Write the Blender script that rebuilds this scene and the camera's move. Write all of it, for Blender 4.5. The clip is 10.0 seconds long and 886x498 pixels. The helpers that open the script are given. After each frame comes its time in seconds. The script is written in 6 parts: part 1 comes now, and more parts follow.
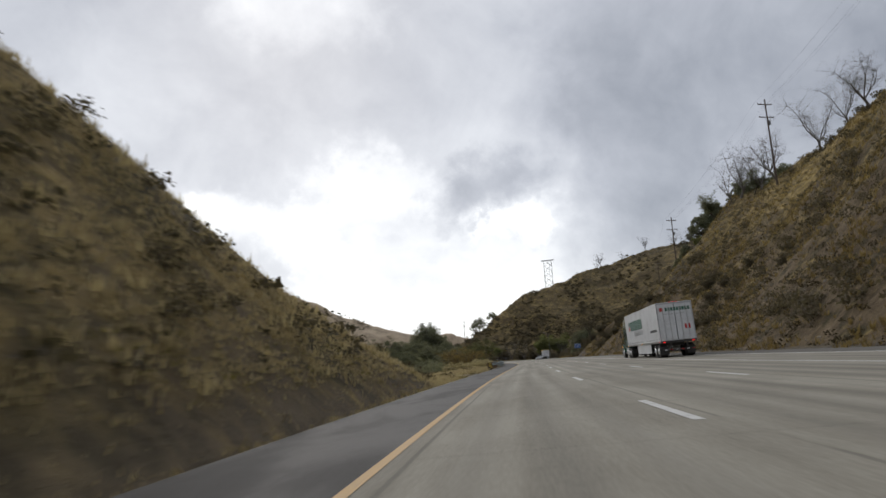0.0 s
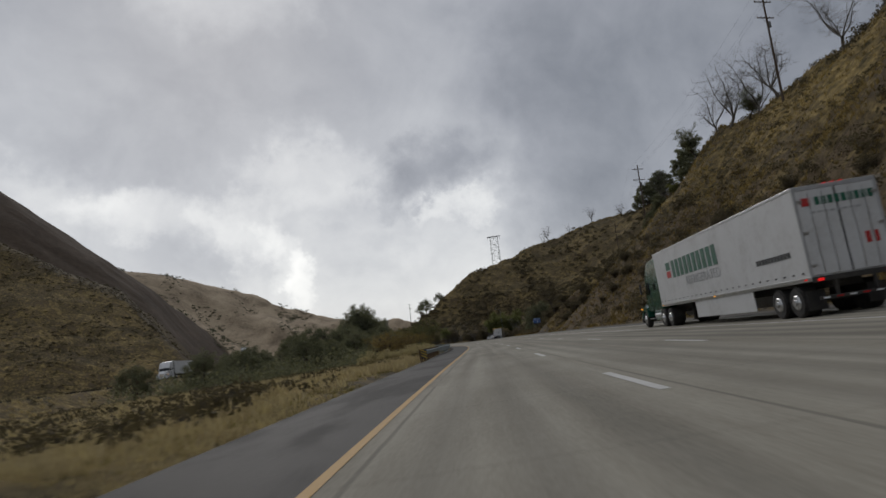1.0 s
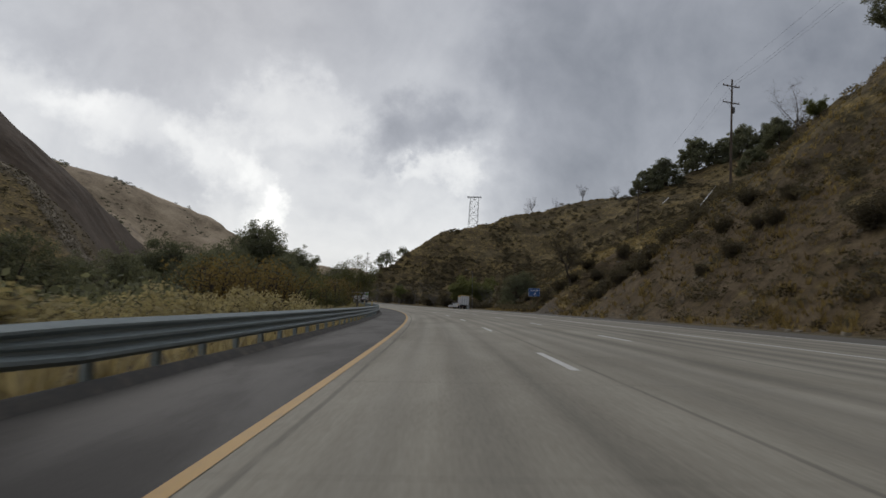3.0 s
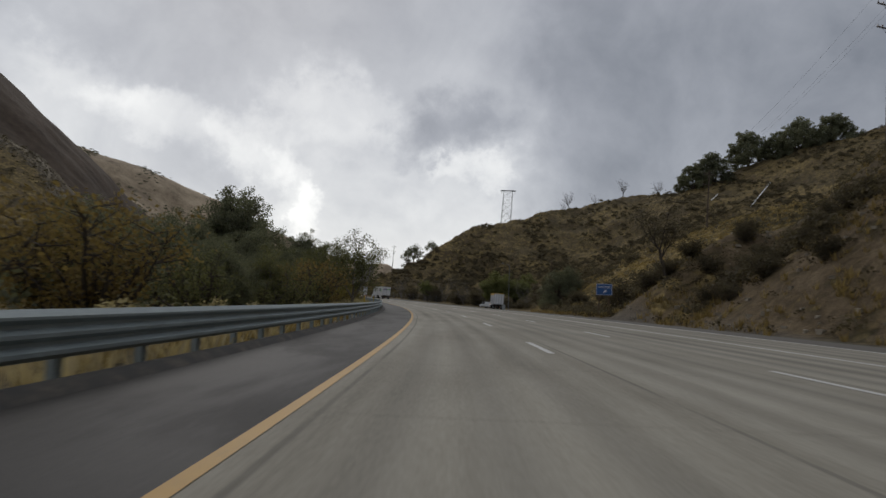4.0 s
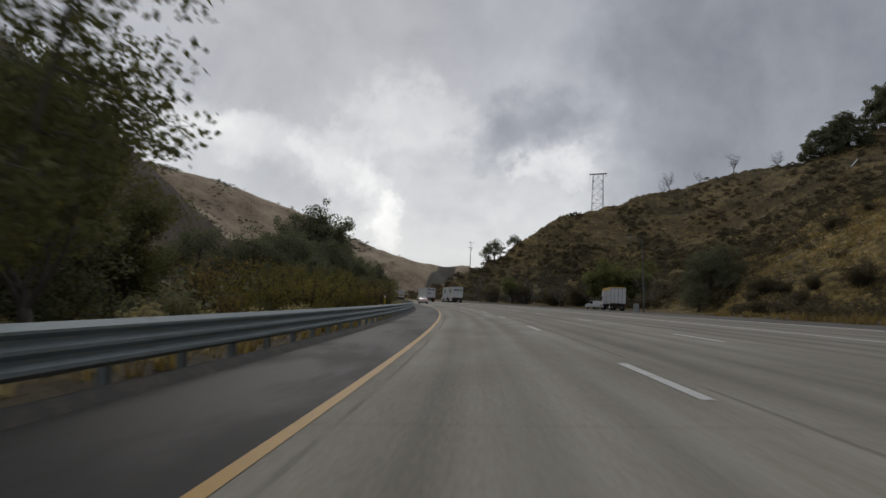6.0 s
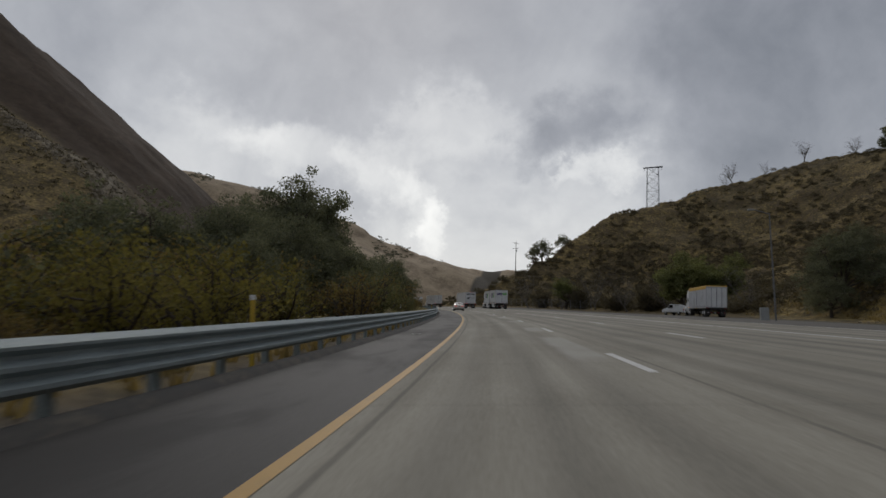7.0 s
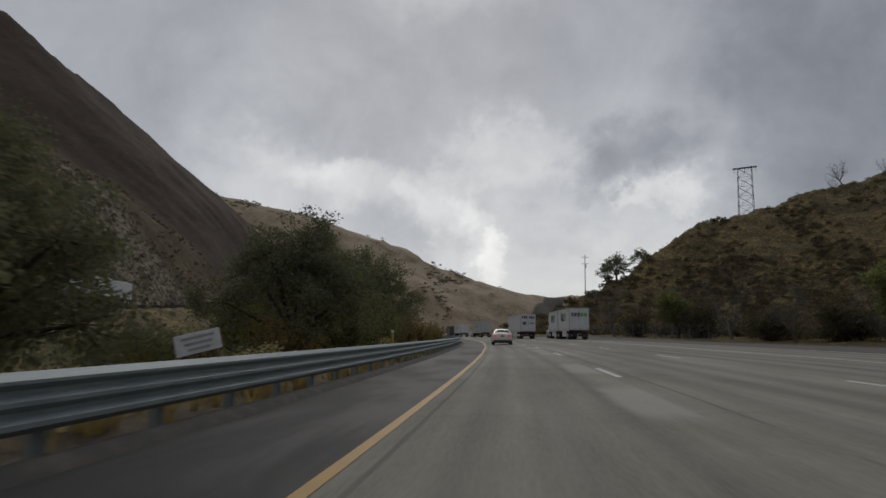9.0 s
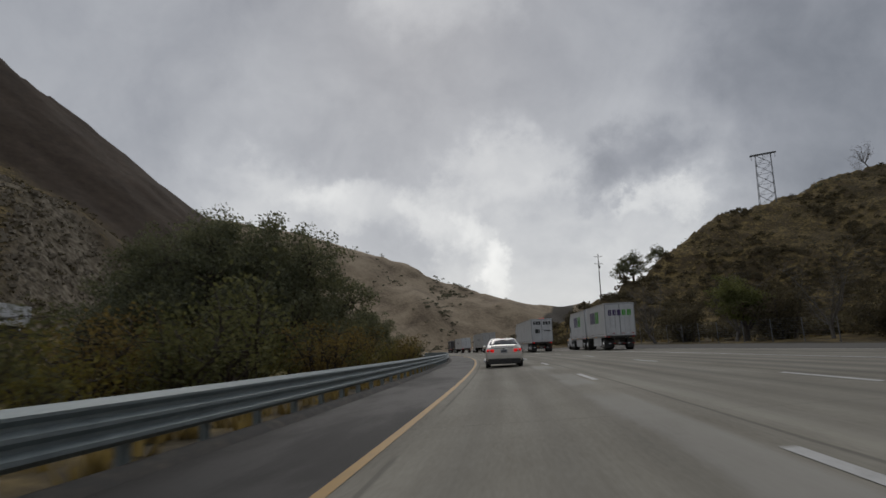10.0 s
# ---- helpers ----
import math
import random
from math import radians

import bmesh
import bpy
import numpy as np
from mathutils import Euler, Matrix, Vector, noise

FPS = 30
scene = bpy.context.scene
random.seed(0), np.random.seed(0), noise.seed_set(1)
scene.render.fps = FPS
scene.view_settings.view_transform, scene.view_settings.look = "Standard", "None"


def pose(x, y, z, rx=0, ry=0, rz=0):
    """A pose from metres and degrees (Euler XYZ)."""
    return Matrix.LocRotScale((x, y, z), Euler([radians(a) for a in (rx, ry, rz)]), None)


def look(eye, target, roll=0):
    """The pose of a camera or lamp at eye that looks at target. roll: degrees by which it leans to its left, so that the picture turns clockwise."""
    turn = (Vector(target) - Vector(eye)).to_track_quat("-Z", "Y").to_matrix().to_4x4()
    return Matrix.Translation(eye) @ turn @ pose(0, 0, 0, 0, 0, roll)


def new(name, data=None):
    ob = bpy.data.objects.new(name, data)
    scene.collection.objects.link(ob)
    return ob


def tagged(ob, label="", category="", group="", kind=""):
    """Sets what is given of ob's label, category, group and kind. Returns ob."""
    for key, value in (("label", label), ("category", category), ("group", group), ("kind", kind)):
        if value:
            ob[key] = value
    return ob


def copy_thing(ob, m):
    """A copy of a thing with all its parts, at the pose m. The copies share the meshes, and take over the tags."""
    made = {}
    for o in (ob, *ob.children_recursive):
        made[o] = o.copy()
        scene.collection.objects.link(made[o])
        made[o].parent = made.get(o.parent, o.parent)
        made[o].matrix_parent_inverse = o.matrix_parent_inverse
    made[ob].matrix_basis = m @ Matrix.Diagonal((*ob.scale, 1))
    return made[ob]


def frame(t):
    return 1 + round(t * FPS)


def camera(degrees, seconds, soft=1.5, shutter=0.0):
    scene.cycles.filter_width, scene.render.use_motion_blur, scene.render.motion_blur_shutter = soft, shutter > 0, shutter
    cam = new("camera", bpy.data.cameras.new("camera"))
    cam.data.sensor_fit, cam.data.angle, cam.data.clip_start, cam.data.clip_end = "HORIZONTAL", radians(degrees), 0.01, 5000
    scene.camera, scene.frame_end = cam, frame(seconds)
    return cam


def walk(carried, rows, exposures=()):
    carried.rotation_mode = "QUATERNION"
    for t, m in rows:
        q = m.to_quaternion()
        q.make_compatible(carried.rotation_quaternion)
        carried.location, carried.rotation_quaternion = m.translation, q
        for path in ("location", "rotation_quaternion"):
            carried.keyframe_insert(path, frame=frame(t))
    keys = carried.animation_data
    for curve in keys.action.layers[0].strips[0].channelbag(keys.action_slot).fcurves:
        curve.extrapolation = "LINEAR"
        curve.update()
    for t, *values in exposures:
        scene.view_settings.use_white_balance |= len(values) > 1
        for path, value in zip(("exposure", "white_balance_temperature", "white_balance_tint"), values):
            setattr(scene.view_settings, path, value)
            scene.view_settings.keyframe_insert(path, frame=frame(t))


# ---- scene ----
cam = camera(70.0, 10.0, 1.5, 0.18)
ROWS = [
    (0, 0.00, -0.00, 0.94, 100.48, 5.32, 6.33),
    (0.2, -0.02, 5.89, 0.98, 99.96, 7.00, 5.15),
    (0.5, 0.00, 14.74, 0.97, 99.62, 9.58, 5.10),
    (0.7, 0.04, 20.65, 0.99, 100.47, 10.05, 4.45),
    (1, 0.15, 29.49, 0.96, 98.54, 8.79, 1.89),
    (1.2, 0.25, 35.37, 0.99, 97.75, 7.89, 0.63),
    (1.5, 0.44, 44.14, 0.98, 95.79, 6.16, -2.16),
    (1.7, 0.59, 49.93, 0.98, 94.18, 4.88, -5.52),
    (2, 0.83, 58.50, 1.02, 95.36, -1.26, -5.05),
    (2.2, 1.00, 64.14, 0.99, 92.75, -3.25, -3.99),
    (2.5, 1.24, 72.44, 1.01, 93.17, -2.24, -2.90),
    (2.7, 1.40, 77.88, 1.03, 94.47, -0.66, -2.32),
    (3.8, 2.03, 106.49, 1.01, 95.26, -2.99, 0.47),
    (4, 2.06, 111.61, 1.02, 94.74, -2.38, 0.93),
    (4.5, 2.00, 124.37, 0.98, 94.89, -2.10, 2.90),
    (5, 1.72, 137.12, 0.98, 95.12, -0.92, 4.95),
    (5.5, 1.11, 149.91, 0.99, 95.10, 0.31, 6.64),
    (6.8, -2.08, 183.51, 1.09, 94.57, 0.07, 12.08),
    (7, -2.73, 188.75, 1.11, 95.46, 0.80, 12.76),
    (7.5, -4.54, 201.94, 1.15, 98.52, 1.01, 14.02),
    (8, -6.62, 215.20, 1.25, 99.12, 0.68, 14.80),
    (8.5, -8.99, 228.46, 1.27, 98.90, 0.55, 15.70),
    (9, -11.57, 241.70, 1.36, 98.23, 1.41, 18.27),
    (9.5, -14.33, 254.93, 1.43, 100.68, 3.56, 18.98),
    (10, -17.25, 268.16, 1.53, 99.74, 4.28, 19.11),
]
walk(cam, [(t, pose(x, y, z, rx, ry, rz)) for t, x, y, z, rx, ry, rz in ROWS], ((0.0, 0.5), (0.5, 0.22), (1.0, -0.12), (1.6, -0.1), (2.5, 0.0), (4.5, -0.05), (7.0, -0.2), (9.0, -0.3), (10.0, -0.3)))

# ---- overcast sky and soft sun ----
world = bpy.data.worlds.new("overcast_sky")
scene.world = world
world.use_nodes = True
SUN_DIR = Vector((-0.28, 0.80, 0.53)).normalized()


class Nodes:
    """Short hand for node trees."""

    def __init__(self, tree):
        self.tree = tree
        tree.nodes.clear()

    def add(self, kind, **values):
        n = self.tree.nodes.new(kind)
        for key, value in values.items():
            if key in n.inputs:
                self.put(n.inputs[key], value)
        return n

    def put(self, socket, value):
        if isinstance(value, bpy.types.NodeSocket):
            self.tree.links.new(value, socket)
        else:
            socket.default_value = value

    def math(self, op, a, b=0.0, clamp=False):
        n = self.tree.nodes.new("ShaderNodeMath")
        n.operation, n.use_clamp = op, clamp
        self.put(n.inputs[0], a)
        self.put(n.inputs[1], b)
        return n.outputs[0]

    def vec(self, op, a, b=(0, 0, 0)):
        n = self.tree.nodes.new("ShaderNodeVectorMath")
        n.operation = op
        self.put(n.inputs[0], a)
        self.put(n.inputs[1], b)
        return n.outputs["Value"] if op in ("DOT_PRODUCT", "LENGTH", "DISTANCE") else n.outputs[0]

    def noise(self, vector, scale, detail=4.0, rough=0.55, distortion=0.0):
        n = self.add("ShaderNodeTexNoise", Scale=scale, Detail=detail, Roughness=rough, Distortion=distortion)
        if vector is not None:
            self.put(n.inputs["Vector"], vector)
        return n.outputs["Fac"]

    def ramp(self, fac, stops):
        n = self.tree.nodes.new("ShaderNodeValToRGB")
        self.put(n.inputs[0], fac)
        while len(n.color_ramp.elements) < len(stops):
            n.color_ramp.elements.new(0.5)
        for e, (at, c) in zip(n.color_ramp.elements, stops):
            e.position = at
            e.color = (*c, 1) if len(c) == 3 else c
        return n.outputs[0]

    def step(self, fac, a, b):
        n = self.tree.nodes.new("ShaderNodeMapRange")
        n.interpolation_type = "SMOOTHSTEP"
        self.put(n.inputs[0], fac)
        n.inputs[1].default_value, n.inputs[2].default_value = a, b
        return n.outputs[0]

    def mix(self, fac, a, b, blend="MIX"):
        n = self.tree.nodes.new("ShaderNodeMix")
        n.data_type, n.blend_type = "RGBA", blend
        self.put(n.inputs["Factor"], fac)
        for socket, value in ((n.inputs[6], a), (n.inputs[7], b)):
            if not isinstance(value, bpy.types.NodeSocket) and len(value) == 3:
                value = (*value, 1)
            self.put(socket, value)
        return n.outputs[2]


def build_sky():
    w = Nodes(world.node_tree)
    way = w.vec("NORMALIZE", w.add("ShaderNodeTexCoord").outputs["Generated"])
    parts = w.tree.nodes.new("ShaderNodeSeparateXYZ")
    w.put(parts.inputs[0], way)
    up = w.math("MAXIMUM", parts.outputs[2], 0.0)
    # cloud deck seen in perspective
    deck = w.math("ADD", up, 0.22)
    scaled = w.tree.nodes.new("ShaderNodeCombineXYZ")
    w.put(scaled.inputs[0], w.math("DIVIDE", parts.outputs[0], deck))
    w.put(scaled.inputs[1], w.math("DIVIDE", parts.outputs[1], deck))
    flat = scaled.outputs[0]
    big = w.noise(w.vec("ADD", flat, (3.1, 1.7, 0)), 0.9, 3, 0.5, 0.4)
    mid = w.noise(w.vec("ADD", way, (0.4, 7.7, 2)), 5.5, 5, 0.55, 0.5)
    fine = w.noise(w.vec("ADD", way, (5.0, 2.0, 4)), 17.0, 6, 0.6, 0.4)
    # ragged bearings and heights, in degrees
    torn = w.add("ShaderNodeTexNoise", Scale=8.0, Detail=7.0, Roughness=0.60)
    w.put(torn.inputs["Vector"], way)
    shift = w.tree.nodes.new("ShaderNodeSeparateXYZ")
    w.put(shift.inputs[0], torn.outputs["Color"])
    bearing = w.math("ADD", w.math("MULTIPLY", w.math("ARCTAN2", parts.outputs[0], parts.outputs[1]), 57.3), w.math("MULTIPLY", w.math("SUBTRACT", shift.outputs[0], 0.5), 17.0))
    height = w.math("ADD", w.math("MULTIPLY", w.math("ARCSINE", parts.outputs[2]), 57.3), w.math("MULTIPLY", w.math("SUBTRACT", shift.outputs[1], 0.5), 11.0))
    light = w.math("ADD", 0.475, w.math("ADD", w.math("MULTIPLY", w.math("SUBTRACT", big, 0.5), 0.26), w.math("ADD", w.math("MULTIPLY", w.math("SUBTRACT", mid, 0.5), 0.30), w.math("MULTIPLY", w.math("SUBTRACT", fine, 0.5), 0.10))))
    # the deck is thick to the east
    east = w.math("ADD", w.math("MULTIPLY", w.step(bearing, 0.0, 11.0), 0.13), w.math("MULTIPLY", w.step(bearing, 8.0, 50.0), 0.07))
    light = w.math("SUBTRACT", light, w.math("MULTIPLY", east, w.step(height, 46.0, 20.0)))
    # breaks and dark clots round the hidden sun: bearing, height, half width, half height, light
    for az, el, wide, high, amount in ((-12, 9, 28, 14, 0.11), (-7, 7, 20, 8, 0.08), (-19.5, 12.0, 4.5, 2.4, 0.05), (-30, 16.5, 5, 2.4, 0.06), (-25.5, 14.3, 5.5, 2.6, 0.13), (-17.4, 13.4, 4.6, 3.0, 0.16), (-15.4, 10.4, 2.8, 3.2, 0.10), (-14.2, 8, 2.0, 2.6, 0.14), (-10.3, 17, 6.5, 3.2, 0.13), (0.9, 11.4, 2.3, 1.4, 0.085), (2.0, 12.2, 4.5, 1.6, 0.04), (-6, 12, 9, 4.5, 0.06),
                                       (-2.0, 15.7, 6.0, 3.2, -0.20), (-9, 4.5, 17, 6, 0.075), (-16, 34, 9, 6, 0.16), (-34, 13, 10, 6, 0.09), (-36, 20, 7, 4, 0.06), (-27, 20, 10, 3.5, -0.05), (-8, 9.5, 4, 2.5, -0.06)):
        off = w.math("ADD", w.math("POWER", w.math("ABSOLUTE", w.math("DIVIDE", w.math("SUBTRACT", bearing, az), wide)), 2.0), w.math("POWER", w.math("ABSOLUTE", w.math("DIVIDE", w.math("SUBTRACT", height, el), high)), 2.0))
        light = w.math("ADD", light, w.math("MULTIPLY", w.step(off, 1.5, 0.0), amount))
    shade = w.ramp(light, [(0.14, (0.128, 0.142, 0.168)), (0.25, (0.232, 0.250, 0.288)), (0.40, (0.380, 0.399, 0.444)), (0.60, (0.585, 0.604, 0.642)), (0.82, (0.94, 0.95, 0.95)), (1.0, (1.25, 1.25, 1.22))])
    sky = w.tree.nodes.new("ShaderNodeTexSky")
    sky.sky_type, sky.sun_disc = "NISHITA", False
    sky.sun_elevation, sky.sun_rotation = math.asin(SUN_DIR.z), math.atan2(SUN_DIR.x, SUN_DIR.y)
    clear = w.vec("SCALE", sky.outputs[0])
    clear.node.inputs["Scale"].default_value = 0.06
    shade = w.mix(0.08, shade, clear)
    ground = w.step(parts.outputs[2], -0.08, 0.0)
    shade = w.mix(ground, (0.10, 0.09, 0.07), shade)
    bg = w.add("ShaderNodeBackground", Color=shade, Strength=1.0)
    out = w.tree.nodes.new("ShaderNodeOutputWorld")
    w.put(out.inputs[0], bg.outputs[0])


build_sky()
sun = new("sun", bpy.data.lights.new("sun", "SUN"))
sun.data.energy, sun.data.angle, sun.data.color = 0.7, radians(25), (1.0, 0.945, 0.9)
sun.matrix_world = look((0, 0, 200), Vector((0, 0, 200)) - SUN_DIR)


# ---- materials ----
def material(name, build, rough=0.8, metal=0.0, bump=0.0, spec=0.5):
    m = bpy.data.materials.new(name)
    m.use_nodes = True
    w = Nodes(m.node_tree)
    bsdf = w.add("ShaderNodeBsdfPrincipled", Roughness=rough, Metallic=metal)
    bsdf.inputs["Specular IOR Level"].default_value = spec
    out = w.tree.nodes.new("ShaderNodeOutputMaterial")
    w.put(out.inputs[0], bsdf.outputs[0])
    place = w.add("ShaderNodeTexCoord").outputs["Object"]
    res = build(w, place, bsdf)
    if isinstance(res, tuple):
        colour, height = res
    else:
        colour, height = res, None
    if colour is not None:
        w.put(bsdf.inputs["Base Color"], colour)
    if height is not None and bump:
        b = w.add("ShaderNodeBump", Strength=min(1.0, bump), Distance=0.05 if bump <= 1 else 0.05 * bump)
        w.put(b.inputs["Height"], height)
        w.put(bsdf.inputs["Normal"], b.outputs[0])
    return m


def plain(name, colour, rough=0.5, metal=0.0, wear=0.12, scale=3.0, coat=0.0, dirt=(0.16, 0.14, 0.11), spec=0.5):
    """Paint, plastic or metal with a little grime at two scales."""
    def build(w, place, bsdf):
        n = w.noise(place, scale, 5, 0.65)
        g = w.noise(place, scale * 9, 4, 0.6)
        f = w.math("MULTIPLY", w.step(w.math("ADD", w.math("MULTIPLY", n, 0.7), w.math("MULTIPLY", g, 0.3)), 0.42, 0.75), wear * 3)
        w.put(bsdf.inputs["Roughness"], w.math("ADD", rough, w.math("MULTIPLY", f, 0.3), True))
        if coat:
            bsdf.inputs["Coat Weight"].default_value = coat
        return w.mix(f, colour, dirt)
    return material(name, build, rough, metal, 0, spec)


def lamp_material(name, colour, strength):
    def build(w, place, bsdf):
        bsdf.inputs["Emission Color"].default_value = (*colour, 1)
        bsdf.inputs["Emission Strength"].default_value = strength
        return w.mix(0.0, colour, colour)
    return material(name, build, 0.3)


def land_build(w, place, bsdf):
    cover = w.add("ShaderNodeAttribute")
    cover.attribute_name = "cover"
    sep = w.tree.nodes.new("ShaderNodeSeparateColor")
    w.put(sep.inputs[0], cover.outputs["Color"])
    scree, rock, verge = sep.outputs[0], sep.outputs[1], sep.outputs[2]
    far = cover.outputs["Alpha"]
    n1 = w.noise(place, 0.035, 5, 0.6, 0.4)
    n2 = w.noise(place, 0.22, 6, 0.65, 0.3)
    n3 = w.noise(place, 1.7, 6, 0.7)
    n4 = w.noise(place, 9.0, 4, 0.7)
    # the hillside's runnels go down the slope: stretch one noise along the height
    stretch = w.vec("MULTIPLY", place, (0.45, 0.45, 0.09))
    runnel = w.noise(stretch, 1.0, 6, 0.65, 0.6)
    geo = w.tree.nodes.new("ShaderNodeNewGeometry")
    nz = w.tree.nodes.new("ShaderNodeSeparateXYZ")
    w.put(nz.inputs[0], geo.outputs["True Normal"])
    steep = w.step(nz.outputs[2], 0.88, 0.62)
    f = w.math("ADD", w.math("MULTIPLY", n2, 0.40), w.math("ADD", w.math("MULTIPLY", n1, 0.35), w.math("MULTIPLY", n3, 0.25)))
    tuft = w.add("ShaderNodeTexVoronoi", Scale=0.9)
    w.put(tuft.inputs["Vector"], w.vec("ADD", place, w.vec("SCALE", w.add("ShaderNodeTexNoise", Scale=0.5).outputs["Color"])))
    f = w.math("ADD", f, w.math("MULTIPLY", w.math("SUBTRACT", 0.42, tuft.outputs["Distance"]), 0.15))
    f = w.math("ADD", w.math("MULTIPLY", w.math("SUBTRACT", f, 0.5), 1.3), 0.485)
    grass = w.ramp(f, [(0.37, (0.050, 0.040, 0.018)), (0.44, (0.125, 0.096, 0.042)), (0.52, (0.25, 0.182, 0.072)), (0.60, (0.38, 0.283, 0.114)), (0.72, (0.49, 0.38, 0.18))])
    soil = w.ramp(w.math("ADD", w.math("MULTIPLY", runnel, 0.6), w.math("MULTIPLY", n3, 0.4)), [(0.32, (0.026, 0.020, 0.014)), (0.46, (0.060, 0.045, 0.028)), (0.58, (0.105, 0.080, 0.048)), (0.72, (0.19, 0.15, 0.092))])
    cut = w.add("ShaderNodeAttribute")
    cut.attribute_name = "bare"
    bare = w.math("ADD", w.math("MULTIPLY", steep, 0.12), w.math("ADD", w.math("MULTIPLY", runnel, 0.9), w.math("MULTIPLY", n2, 0.5)))
    bare = w.math("ADD", bare, w.math("MULTIPLY", w.math("MINIMUM", cut.outputs["Fac"], 0.0), 0.20))
    colour = w.mix(w.step(bare, 0.57, 0.90), grass, soil)
    face = w.math("ADD", cut.outputs["Fac"], w.math("ADD", w.math("MULTIPLY", w.math("SUBTRACT", runnel, 0.5), 3.2), w.math("MULTIPLY", w.math("SUBTRACT", n2, 0.52), 2.6)))
    earth = w.ramp(w.math("ADD", w.math("MULTIPLY", runnel, 0.45), w.math("ADD", w.math("MULTIPLY", n3, 0.30), w.math("MULTIPLY", n4, 0.25))), [(0.38, (0.030, 0.021, 0.013)), (0.46, (0.082, 0.058, 0.034)), (0.54, (0.145, 0.106, 0.062)), (0.66, (0.26, 0.198, 0.12))])
    colour = w.mix(w.math("MULTIPLY", w.step(face, 0.40, 0.80), 0.75), colour, earth)
    tan = w.ramp(w.math("ADD", w.math("MULTIPLY", n1, 0.6), w.math("MULTIPLY", runnel, 0.4)), [(0.34, (0.15, 0.116, 0.082)), (0.47, (0.295, 0.232, 0.158)), (0.60, (0.43, 0.345, 0.240))])
    colour = w.mix(far, colour, tan)
    dark = w.ramp(w.math("ADD", w.math("MULTIPLY", n2, 0.5), w.math("MULTIPLY", n1, 0.5)), [(0.3, (0.046, 0.034, 0.025)), (0.55, (0.082, 0.061, 0.044)), (0.72, (0.125, 0.095, 0.066))])
    colour = w.mix(scree, colour, dark)
    stones = w.add("ShaderNodeTexVoronoi", Scale=0.55)
    w.put(stones.inputs["Vector"], place)
    grit = w.ramp(w.math("ADD", w.math("MULTIPLY", stones.outputs["Distance"], 0.5), w.math("MULTIPLY", n3, 0.6)), [(0.3, (0.06, 0.048, 0.034)), (0.5, (0.125, 0.103, 0.072)), (0.75, (0.30, 0.262, 0.195))])
    colour = w.mix(rock, colour, grit)
    gravel = w.ramp(w.math("ADD", w.math("MULTIPLY", n4, 0.5), w.math("MULTIPLY", n3, 0.5)), [(0.35, (0.06, 0.052, 0.042)), (0.6, (0.135, 0.12, 0.098)), (0.8, (0.22, 0.2, 0.17))])
    colour = w.mix(verge, colour, gravel)
    h = w.math("ADD", w.math("ADD", w.math("MULTIPLY", n3, 0.6), w.math("MULTIPLY", n4, 0.35)), w.math("MULTIPLY", runnel, w.math("ADD", 0.4, w.math("MAXIMUM", cut.outputs["Fac"], 0.0))))
    return colour, h


LAND = material("dry_hillside", land_build, 0.95, 0, 3.5, 0.15)


